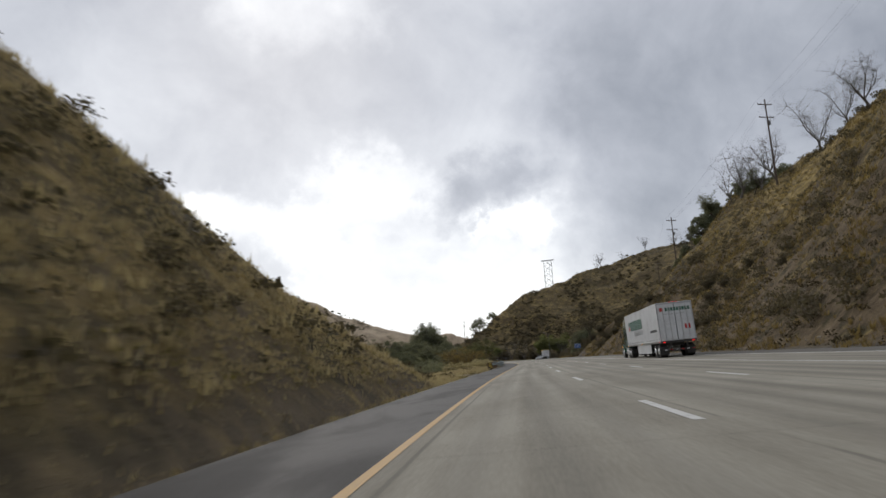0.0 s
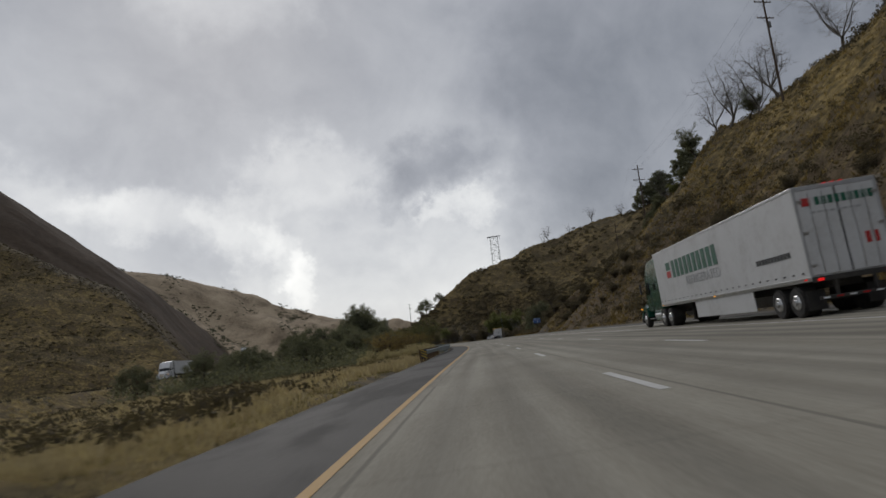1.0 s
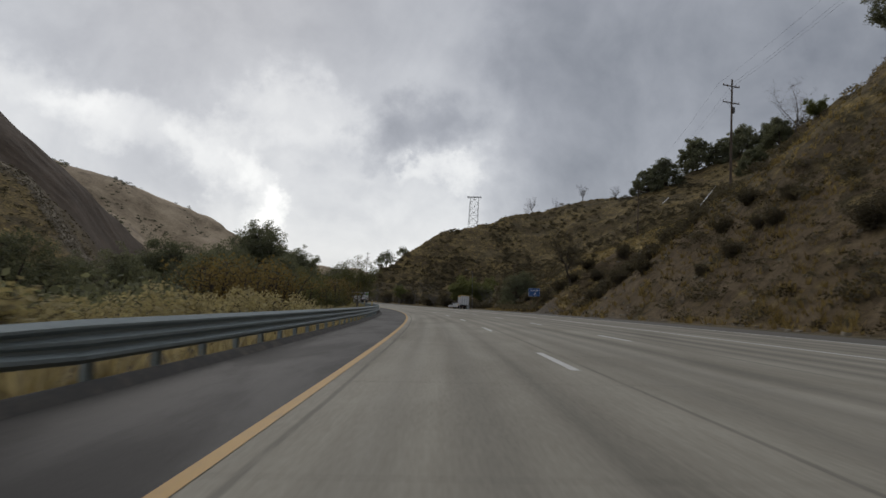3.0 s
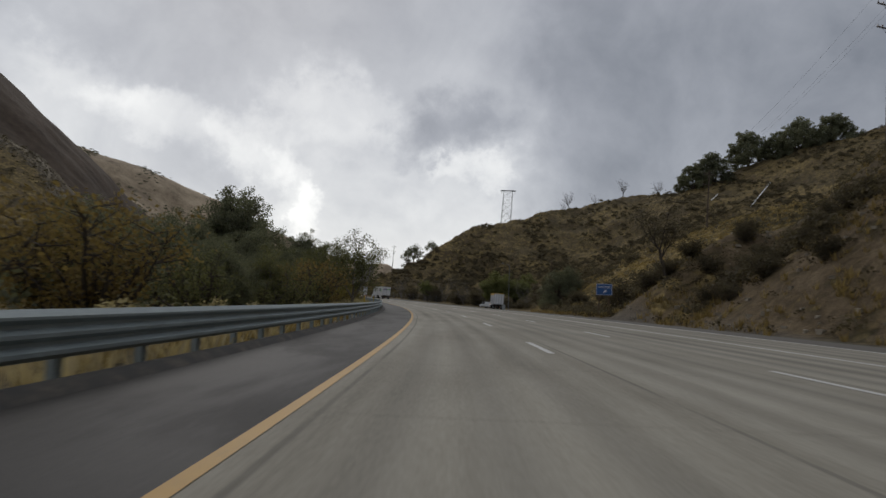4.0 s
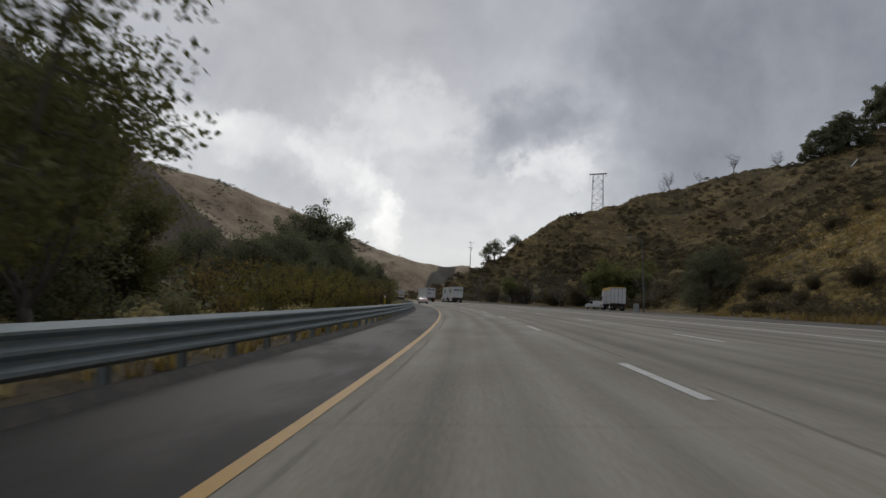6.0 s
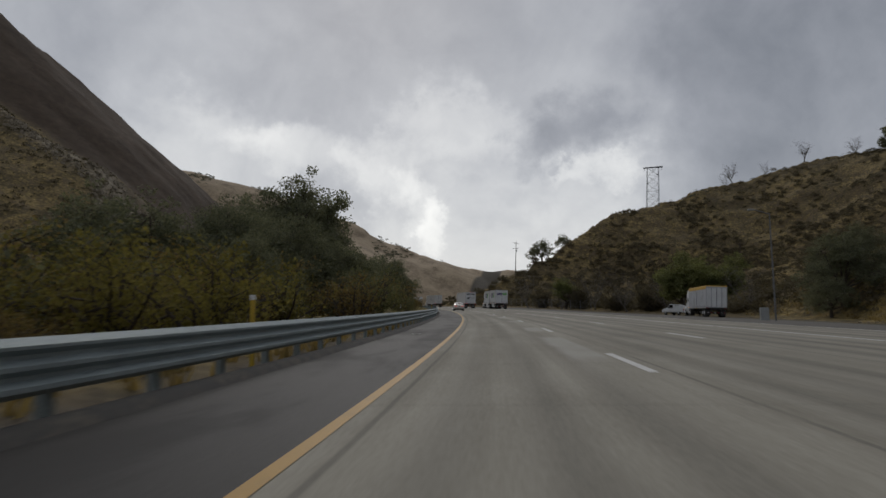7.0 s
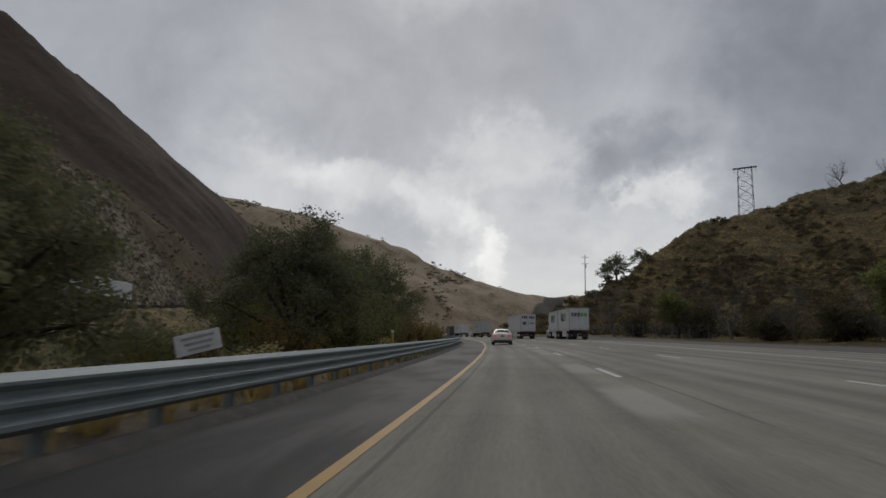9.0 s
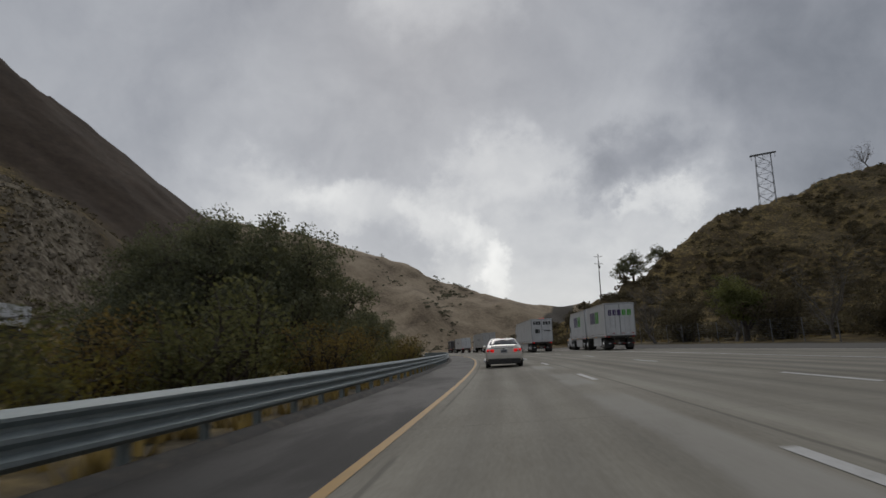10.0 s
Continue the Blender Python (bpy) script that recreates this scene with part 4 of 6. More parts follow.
def build_dome(name, label, seed, height, radius, leaf, per, leaf_size, bark, group="", lobes=11, low=0.32):
    """A broad oak: leafy lobes on bowed limbs round a short trunk."""
    rng = random.Random(seed)
    verts, faces, tips = [], [], []
    r0 = height * 0.034
    top = Vector((rng.uniform(-0.2, 0.2), rng.uniform(-0.2, 0.2), height * 0.24))
    tube_into(verts, faces, [Vector((0, 0, -0.6)), top * 0.45, top], [r0 * 1.35, r0 * 1.05, r0 * 0.9], 8)
    for i in range(lobes):
        a = 2.4 * i + rng.uniform(-0.35, 0.35)
        k = (i + 0.5) / lobes
        out = radius * (1 - 0.85 * k * k) * rng.uniform(0.62, 0.88)
        centre = Vector((math.cos(a) * out, math.sin(a) * out, height * (low + (0.86 - low) * k) * rng.uniform(0.93, 1.07)))
        size = radius * rng.uniform(0.34, 0.5)
        bow = top.lerp(centre, 0.5) + Vector((0, 0, -0.04 * height))
        tube_into(verts, faces, [top * 0.9, bow, centre], [r0 * 0.5, r0 * 0.34, r0 * 0.16], 6)
        for _ in range(26):
            w = Vector((rng.gauss(0, 1), rng.gauss(0, 1), rng.gauss(0, 1) * 0.8)).normalized()
            tip = centre + w * size * rng.uniform(0.45, 1.0)
            tips.append(tip)
            tube_into(verts, faces, [centre.lerp(tip, 0.15), centre.lerp(tip, 0.55) + Vector((0, 0, -0.03 * size)), tip], [r0 * 0.09, r0 * 0.06, r0 * 0.02], 3)
    tree = thing(name, label, "tree", group)
    part("trunk", mesh_of("trunk", verts, faces, bark, True), None, tree)
    part("crown", leaves_mesh("crown", tips, radius * 0.14, per, leaf_size, leaf, seed), None, tree)
    return tree


def build_bush(name, label, seed, height, width, leaf, per, leaf_size, group="", category="bush", thick=0.028, clump=0.16, low=1):
    rng = random.Random(seed)
    verts, faces, tips = [], [], []
    for i in range(11):
        a = 6.283 * (i + rng.uniform(-0.4, 0.4)) / 11
        lean = rng.uniform(0.1, 1.0) * width / height
        stem = limb(rng, Vector((rng.uniform(-0.1, 0.1) * width, rng.uniform(-0.1, 0.1) * width, -0.2)), Vector((math.cos(a) * lean, math.sin(a) * lean, 1)), height * rng.uniform(0.6, 1.0), 0.02, 5)
        tube_into(verts, faces, stem, [thick * height * (1 - 0.17 * k) for k in range(6)], 4)
        for k in range(low, 6):
            tips.append(stem[k])
            for _ in range(2 if height < 5 else 5):
                w2 = Vector((rng.uniform(-1, 1), rng.uniform(-1, 1), rng.uniform(0, 0.8)))
                tw = limb(rng, stem[k], w2, height * rng.uniform(0.15, 0.3), 0.05, 2)
                tube_into(verts, faces, tw, [0.008 * height, 0.005 * height, 0.002 * height], 3)
                tips.append(tw[2])
    bush = thing(name, label, category, group)
    part("branchwork", mesh_of("branchwork", verts, faces, BARK, True), None, bush)
    part("foliage", leaves_mesh("foliage", tips, height * clump, per, leaf_size, leaf, seed), None, bush)
    return bush


def stand(x, y, scale=1.0, turn=0.0, sink=0.0, stretch=1.0):
    return pose(x, y, land_height(x, y) - sink, 0, 0, turn) @ Matrix.Diagonal((scale, scale, scale * stretch, 1))


OAKS = [
    build_dome("oak_tree", "dark evergreen oak with a dense rounded crown", 11, 10.0, 5.4, OAK_LEAF, 105, 0.18, BARK, "valley oaks", 12, 0.26),
    build_dome("oak_tree", "dark evergreen oak with a dense rounded crown", 12, 9.5, 5.8, OAK_LEAF, 105, 0.18, BARK, "valley oaks", 12, 0.22),
    build_tree("oak_tree", "tall evergreen oak with an open uneven crown", 13, 12.0, 4.2, OAK_LEAF, 110, 0.23, BARK, 0.30, "valley oaks", 0.16, 1.0, 0.032, 0.062),
    build_tree("oak_tree", "dusky olive green oak with a broad crown", 14, 9.0, 5.0, OLIVE_LEAF, 64, 0.17, BARK, 0.14, "valley oaks"),
]
TALL_OAK = build_dome("oak_tree", "tall evergreen oak with an open umbrella crown", 19, 13.9, 5.6, OAK_LEAF, 52, 0.24, BARK, "valley oaks", 15, 0.5)
BACK_OAKS = [
    build_dome("oak_tree", "dark evergreen oak deep in the valley wood", 15, 10.0, 5.2, OAK_LEAF, 58, 0.23, BARK, "valley oaks", 10, 0.25),
    build_dome("oak_tree", "dark evergreen oak deep in the valley wood", 16, 9.0, 5.4, OAK_LEAF, 58, 0.23, BARK, "valley oaks", 10, 0.25),
]
RIDGE_OAK = build_dome("oak_tree", "rounded dark oak standing on the ridge", 17, 9.0, 4.9, OAK_LEAF, 62, 0.32, BARK, "ridge oaks", 12, 0.22)
CREST_OAK = build_dome("oak_tree", "small round oak with gaps in its crown on the ridge", 18, 8.5, 4.6, OAK_LEAF, 20, 0.30, BARK, "ridge oaks", 9, 0.42)
AIRY = build_tree("willow_tree", "tall airy grey-green willow with thin foliage behind the guard rail", 21, 8.2, 4.2, OLIVE_LEAF, 34, 0.125, GREY_BARK, 0.14, "roadside willows", 0.2, 0.85, 0.014, 0.055)
BARE = [build_tree("bare_tree", "leafless grey winter tree on the hillside", sd, 7.5, 3.6, None, 0, 0, GREY_BARK, 0.16, "bare hillside trees", 0.14, 1.0, 0.019) for sd in (31, 32)]
SPARSE = build_tree("sparse_tree", "dark nearly leafless tree on the cut slope", 43, 8.0, 3.8, SHRUB, 10, 0.13, BARK, 0.36, "", 0.15, 0.9, 0.017)
LEAFY = build_tree("oak_tree", "small thin-leaved oak on the crest of the slope", 45, 6.0, 2.8, OAK_LEAF, 22, 0.17, BARK, 0.36, "ridge oaks", 0.14, 0.9, 0.02, 0.07)
GREEN = build_tree("green_tree", "light green leafy tree at the foot of the slope", 41, 9.0, 5.2, TREE_LEAF, 46, 0.27, BARK, 0.2)
BRUSH = [
    build_bush("brown_bush", "autumn brown bush behind the guard rail", 51, 3.4, 2.6, AUTUMN_LEAF, 15, 0.13, "roadside bushes"),
    build_bush("olive_bush", "olive green bush behind the guard rail", 52, 3.2, 2.6, OLIVE_LEAF, 15, 0.13, "roadside bushes"),
    build_bush("green_bush", "yellow-green bush behind the guard rail", 53, 3.0, 2.4, GREEN_LEAF, 15, 0.13, "roadside bushes"),
]
YELLOW_BRUSH = build_bush("yellow_brush", "straw yellow flowering brush on the verge", 54, 1.2, 1.0, BROOM, 9, 0.10, "verge brush")
DARK_SHRUB = build_bush("dark_shrub", "dark grey-brown shrub on the dry slope", 55, 2.6, 2.4, SHRUB, 34, 0.13, "slope shrubs")
used = set()
GROWN = {OAKS[0].name: 0.95, OAKS[1].name: 0.95, OAKS[2].name: 0.9, OAKS[3].name: 0.75, BRUSH[0].name: 1.1, BRUSH[1].name: 1.1, YELLOW_BRUSH.name: 1.1, AIRY.name: 1.05, BARE[0].name: 1.45, BARE[1].name: 1.3,
         RIDGE_OAK.name: 1.12, CREST_OAK.name: 1.25, GREEN.name: 1.3, DARK_SHRUB.name: 2.0}


def plant(kind, m):
    """The first of a kind stands in its place; later ones are copies, grown by the kind's size."""
    if kind.name in used:
        k = GROWN.get(kind.name, 1.0)
        made = copy_thing(kind, m)
        made.matrix_basis = m @ Matrix.Diagonal((k, k, k, 1))
        return made
    used.add(kind.name)
    kind.matrix_basis = m
    return kind


def plant_road(kind, s, d, scale, turn, stretch=1.0):
    x, y, _ = lane_place(s, d)
    return plant(kind, stand(float(x), float(y), scale, turn, 0.1, stretch))


# the marked trees of the valley floor
for kind, x, y, scale, turn in ((OAKS[2], -24.8, 187.3, 0.88, 20), (OAKS[0], -26, 176, 0.95, 70), (OAKS[1], -31, 168, 0.95, 140), (OAKS[3], -17, 186, 0.75, 200), (OAKS[2], -29.8, 245.0, 1.07, 250), (OAKS[2], -27.0, 186.0, 0.8, 150), (OAKS[0], -36, 241, 1.05, 10),
                                (OAKS[1], -28.2, 252.5, 0.85, 40), (OAKS[3], -33, 256, 0.9, 140), (OAKS[0], -28.6, 269.5, 0.8, 300), (OAKS[3], -36, 276, 0.8, 33), (OAKS[1], -45.2, 304, 1.30, 95), (OAKS[0], -40.0, 304, 1.12, 180), (OAKS[1], -43, 299, 1.1, 290), (OAKS[1], -48, 301, 1.05, 210)):
    plant(kind, stand(x, y, scale, turn))
for s, d, scale in ((125, -11, 1.1), (128, -14, 1.3), (131, -10.5, 1.15), (134, -13.5, 1.4), (136, -15, 1.2), (159.5, -8.6, 1.1), (162.5, -9.6, 1.2)):
    plant_road(BRUSH[0], s, d, scale, s * 50)
for s, d, scale in ((231, -17.5, 0.95), (235, -14, 0.85), (239, -18, 1.0), (243, -15, 0.8)):
    plant_road(OAKS[0], s, d, scale, s * 50)
for s, d, scale in ((288, -9.5, 1.1), (293, -10, 1.35), (297, -11, 1.4), (300, -9.5, 0.9)):
    plant_road(BRUSH[1], s, d, scale, s * 50)
for s, d, scale in ((202, -12.5, 1.0), (205, -10, 1.1), (208.5, -12.5, 1.3), (212, -10, 1.2), (215.5, -12.5, 1.35), (219, -10, 1.2), (222, -12.5, 1.35)):
    plant_road(BRUSH[2], s, d, scale, s * 50)
for x, y, scale, turn in ((-25.2, 188.2, 1.0, 60), (-30.8, 246.2, 1.0, 140)):
    plant(TALL_OAK, stand(x, y, scale, turn, 0.1))
plant(AIRY, stand(-7.0, 168.6, 1.06, 40))
plant(AIRY, stand(-10.2, 174.5, 1.02, 170))
plant(AIRY, stand(-12.5, 163, 0.8, 280))
rng = random.Random(8)
for s, d in ((150, -16), (157, -19), (163, -15), (171, -18), (176, -24), (112, -44), (120, -40), (128, -38), (136, -42), (143, -38), (118, -34), (126, -27), (133, -36), (139, -25), (146, -31), (153, -22), (160, -33), (166, -25), (150, -40), (172, -34), (188, -28), (203, -30), (217, -31), (224, -20), (229, -28), (236, -17), (243, -24), (254, -20), (262, -27), (199, -38), (212, -40), (232, -38), (345, -18), (356, -24), (368, -17), (382, -22), (398, -18), (335, -30), (415, -24)):
    plant_road(rng.choice(BACK_OAKS), s + rng.uniform(-2, 2), d + rng.uniform(-2, 2), rng.uniform(0.85, 1.15) * (0.62 if s < 149 else 0.68 if s < 173 else 1.0), rng.uniform(0, 360), rng.uniform(0.85, 1.0))
for s in np.arange(150, 265, 5.0):
    if 184 < s < 222:
        continue
    plant_road(rng.choice(OAKS[:2] + OAKS[:2] + OAKS[3:]), float(s) + rng.uniform(-1.5, 1.5), rng.uniform(-18, -11.5), rng.uniform(0.58, 0.82) * (0.7 if s < 172 else 1.0), rng.uniform(0, 360), rng.uniform(0.85, 1.1))
for s in np.arange(134, 345, 2.2):
    if 281 < s < 292 or 162 < s < 166 or (s < 185 and rng.random() < 0.5):
        continue
    plant_road(rng.choice(BRUSH if s > 185 else BRUSH[1:2]), float(s) + rng.uniform(-1, 1), rng.uniform(-12.5, -7.2), rng.uniform(0.6, 1.05) * (0.45 if 186 < s < 203 else 1.1 if 222 < s < 250 else 0.55 if 250 < s < 276 else 0.85), rng.uniform(0, 360), rng.uniform(0.8, 1.2))
for s in np.arange(166, 330, 2.8):
    if 251 < s < 276 or 184 < s < 203:
        continue
    plant_road(rng.choice(BRUSH), float(s) + rng.uniform(-2, 2), rng.uniform(-18, -12), rng.uniform(0.9, 1.4), rng.uniform(0, 360))
for s in np.arange(88, 345, 1.3):
    if rng.random() < (1.0 if s < 122 else 0.5):
        plant_road(YELLOW_BRUSH, float(s) + rng.uniform(-0.7, 0.7), rng.uniform(-11.5, -6.2) if s < 122 else rng.uniform(-7.4, -5.6), rng.uniform(0.9, 1.35) if s < 122 else rng.uniform(0.45, 0.8), rng.uniform(0, 360), rng.uniform(0.8, 1.15))
# right-hand slopes
for kind, x, y, scale, turn in ((BARE[0], 54, 124, 1.45, 0), (BARE[1], 52.5, 128, 1.3, 60), (BARE[0], 50.8, 135.5, 1.1, 120), (BARE[1], 50.0, 138.8, 0.9, 190), (LEAFY, 48.9, 145.5, 1.0, 0), (LEAFY, 52.0, 131.0, 0.8, 100), (GREEN, 47.6, 157.5, 0.34, 250), (BARE[1], 46.8, 160.5, 0.6, 20), (BARE[1], 56, 110, 1.1, 300), (BARE[0], 58, 98, 0.95, 30), (BARE[1], 57, 103, 0.85, 140), (BARE[1], 60, 84, 1.0, 77),
                                (SPARSE, 20.6, 166.8, 0.92, 10), (BARE[0], 27, 188, 0.8, 100), (BARE[0], 6, 334, 0.9, 40), (BARE[1], -1, 343, 1.0, 140), (BARE[0], -9, 352, 0.9, 240), (BARE[1], 24, 306, 0.8, 10), (BARE[0], -18, 364, 1.0, 340), (BARE[1], 13, 327, 0.8, 77), (BARE[0], 101, 664, 1.5, 0), (BARE[1], 96, 664, 0.9, 50), (BARE[0], 145, 657, 1.5, 90), (BARE[1], 122, 661, 0.9, 40), (BARE[0], 173, 644, 1.3, 10), (BARE[1], 188, 636, 1.5, 210)):
    plant(kind, stand(x, y, scale, turn, 0.2))
for x, y, scale, turn in ((-14.8, 568, 1.25, 0), (-25.6, 535.7, 1.2, 60), (-29, 532, 0.9, 200), (-42.3, 514, 0.85, 130)):
    plant(CREST_OAK, stand(x, y, scale, turn, 0.5))
for x, y, scale, turn in ((196, 630, 2.9, 30), (212, 630, 2.9, 180), (242, 632, 3.3, 80), (262, 626, 2.4, 222), (276, 621, 3.4, 300), (300, 612, 3.2, 50), (64, 93, 0.62, 190), (45.5, 168, 0.42, 20), (46.2, 163, 0.40, 130)):
    plant(RIDGE_OAK, stand(x, y, scale, turn, scale * 2.0 if scale > 1.5 else scale * 1.2, 1.0))
for x, y, scale, turn in ((29.8, 280.5, 1.02, 15), (27.4, 278.0, 0.62, 80), (33.0, 283.0, 0.8, 160)):
    plant(OAKS[0], stand(x, y, scale, turn, 0.3))
plant(GREEN, stand(16, 321, 1.08, 0))
plant(GREEN, stand(23, 326, 1.05, 100))
plant(GREEN, stand(-8, 352, 0.75, 200))
for x, y, scale in ((10, 331, 2.4), (4, 340, 1.0), (-4, 350, 1.3), (-14, 362, 1.1), (25, 182, 0.9), (22.5, 188, 1.0), (36, 240, 0.6), (41, 228, 0.55), (46, 268, 0.7)):
    plant(DARK_SHRUB, stand(x, y, scale, x * 37, 0.2))
# leafless bushes on the toe of the cut, in the gullies behind it and along the cut's foot
for count, s0, s1, d0, d1 in ((46, 148, 184, 3.0, 13.0), (30, 206, 250, 2.0, 12.0), (34, 215, 300, 14.0, 60.0), (26, 70, 150, 2.5, 12.0)):
    for _ in range(count):
        s = rng.uniform(s0, s1)
        plant_road(DARK_SHRUB, s, float(np.interp(s, FOOT_S, FOOT_D)) + rng.uniform(d0, d1), rng.uniform(0.22, 0.46), rng.uniform(0, 360), rng.uniform(0.75, 1.05))


def scatter_clumps(name, label, places, per, radius, leaf_size, material_, seed, flat=0.7):
    z, _, _ = land_full(places[:, 0], places[:, 1])
    rng_ = np.random.RandomState(seed)
    size = rng_.uniform(0.55, 1.4, len(places))
    pts = np.stack([places[:, 0], places[:, 1], z + 0.25 * radius * size], 1)
    rep = np.repeat(pts, per, 0)
    sz = np.repeat(size, per)[:, None]
    n = len(rep)
    off = rng_.normal(0, 1, (n, 3))
    off *= rng_.uniform(0.3, 1, (n, 1)) / np.linalg.norm(off, axis=1, keepdims=True) * radius * sz
    off[:, 2] = np.abs(off[:, 2]) * flat
    c = rep + off
    u = rng_.normal(0, 1, (n, 3))
    u /= np.linalg.norm(u, axis=1, keepdims=True)
    v = np.cross(u, rng_.normal(0, 1, (n, 3)))
    v /= np.linalg.norm(v, axis=1, keepdims=True)
    s_ = leaf_size * rng_.uniform(0.6, 1.3, (n, 1)) * sz
    quad = np.stack([c - u * s_ * 0.5, c + v * s_ * 0.35, c + u * s_ * 0.5, c - v * s_ * 0.35], 1).reshape(-1, 3)
    return soup(name, label, quad, 4, material_)


def soup(name, label, verts, sides, material_):
    n = len(verts) // sides
    me = bpy.data.meshes.new(name)
    me.vertices.add(n * sides)
    me.vertices.foreach_set("co", np.asarray(verts).ravel())
    me.loops.add(n * sides)
    me.loops.foreach_set("vertex_index", np.arange(n * sides))
    me.polygons.add(n)
    me.polygons.foreach_set("loop_start", np.arange(0, n * sides, sides))
    me.update(calc_edges=True)
    me.materials.append(material_)
    return tagged(new(name, me), label, "shrubs", "", "stuff")


def patchy(x, y, wave, seed):
    """0 to 1: where plants gather."""
    rng_ = np.random.RandomState(seed)
    out = np.zeros(len(x))
    for k in range(5):
        a, ph = rng_.uniform(0, 6.28), rng_.uniform(0, 6.28)
        w = wave * rng_.uniform(0.5, 1.4)
        out += np.sin((x * math.cos(a) + y * math.sin(a)) / w * 6.28 + ph)
    return 0.5 + out / 7


def spots(seed, count, xr, yr, keep):
    rng_ = np.random.RandomState(seed)
    x, y = rng_.uniform(*xr, count), rng_.uniform(*yr, count)
    s_, d_ = road_coords(x, y)
    ok = keep(x, y, s_, d_, rng_.uniform(0, 1, count))
    return np.stack([x[ok], y[ok]], 1)


right_foot = lambda s_: np.maximum(road_right(s_) + 2.5, np.interp(s_, FOOT_S, FOOT_D))
def on_cut(x, y, s_, d_):
    """Where the cut face is bare."""
    return bareness(s_, d_, lay(x, y)[0] - grade(y))


p = spots(61, 34000, (15, 95), (-10, 330), lambda x, y, s_, d_, r: (d_ > right_foot(s_) + 0.5) & (r < patchy(x, y, 22, 3) ** 2 * 1.3 * (1 + 1.0 * on_cut(x, y, s_, d_)) + 0.5 * (ribs(s_, d_) < -1.1)))
scatter_clumps("slope_shrubs", "low dark shrubs dotted over the near slopes", p, 18, 0.5, 0.17, SHRUB, 62)
p = spots(161, 4200, (15, 95), (-10, 330), lambda x, y, s_, d_, r: (d_ > right_foot(s_) + 1) & (r < (1 - 0.7 * meadow(s_, d_)) * patchy(x, y, 30, 13) ** 2 * 1.0 * (1 + 0.3 * on_cut(x, y, s_, d_)) + 0.55 * (ribs(s_, d_) < -1.3)))
scatter_clumps("slope_bushes", "dark rounded bushes over the near slopes", p, 110, 1.1, 0.26, SHRUB, 162, 0.9)
p = spots(261, 9000, (14, 75), (-10, 205), lambda x, y, s_, d_, r: (d_ > right_foot(s_) - 2) & (r < on_cut(x, y, s_, d_) * (0.12 + patchy(x, y, 9, 33) ** 2 * 0.9)))
scatter_clumps("cut_scrub", "low dark twiggy scrub clinging to the bare cut", p, 26, 0.55, 0.15, DARK_SCRUB, 262, 0.7)
p = spots(263, 1300, (14, 75), (-10, 205), lambda x, y, s_, d_, r: (d_ > right_foot(s_) - 1) & (r < on_cut(x, y, s_, d_) * patchy(x, y, 24, 35)))
scatter_clumps("cut_bushes", "grey-brown leafless bushes on the bare cut", p, 120, 1.15, 0.2, SHRUB, 264, 0.95)
p = spots(63, 20000, (-110, 330), (300, 700), lambda x, y, s_, d_, r: (d_ > right_foot(s_) + 2) & (r < patchy(x, y, 60, 4) ** 2 * 1.2))
scatter_clumps("ridge_shrubs", "dark scrub clumps over the far hill", p, 16, 0.9, 0.42, SHRUB, 64)
p = spots(163, 10500, (-110, 330), (300, 690), lambda x, y, s_, d_, r: (d_ > right_foot(s_) + 1) & (r < np.clip(patchy(x, y, 38, 14) - 0.22, 0, 1) * 1.3 + 0.45 * (d_ < right_foot(s_) + 20) + 0.25 * (d_ < right_foot(s_) + 60) + 0.35 * (ribs(s_, d_) < -1.6) * (d_ < 120)))
scatter_clumps("ridge_bushes", "dark oak scrub along the foot and gullies of the hill", p, 110, 2.1, 0.56, SHRUB, 164, 0.75)
p = spots(271, 19000, (0, 230), (255, 560), lambda x, y, s_, d_, r: (d_ > right_foot(s_) + 1) & (r < (patchy(x, y, 26, 43) * 0.75 + 0.35 * (ribs(s_, d_) < -1.0) + 0.25 * (y > 320)) * (1 - 0.85 * meadow(s_, d_))))
scatter_clumps("hillside_scrub", "grey-brown leafless scrub over the hillside", p, 64, 1.35, 0.36, SHRUB, 272, 0.8)
p = spots(65, 9000, (-330, -85), (250, 560), lambda x, y, s_, d_, r: (d_ < -80) & (ridge(x, y, SCREE_SPUR, 0.55, 0.55) > ridge(x, y, WEST_RIDGE, 0.9, 0.9) - 2) & (r < patchy(x, y, 60, 5) ** 2 * 2.0))
scatter_clumps("mountain_shrubs", "small dark shrubs over the mountain's foot", p, 22, 1.1, 0.5, SHRUB, 66)
# far oaks wear the leaf colour that has the haze mixed in
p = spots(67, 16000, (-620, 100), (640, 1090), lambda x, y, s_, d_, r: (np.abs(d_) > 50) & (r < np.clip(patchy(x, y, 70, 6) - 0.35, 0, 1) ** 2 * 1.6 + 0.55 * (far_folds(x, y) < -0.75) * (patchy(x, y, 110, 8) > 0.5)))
scatter_clumps("far_oaks", "scattered dark oaks over pale far hills, distance haze in their leaf colour", p, 34, 2.4, 0.9, HAZED_LEAF, 68)
p = spots(69, 5200, (-70, -4), (-15, 200), lambda x, y, s_, d_, r: (d_ < -6.5) & (r < patchy(x, y, 15, 7) ** 2 * 1.2))
scatter_clumps("field_shrubs", "low brown weeds over the grassy field", p, 16, 0.5, 0.22, SHRUB, 70)
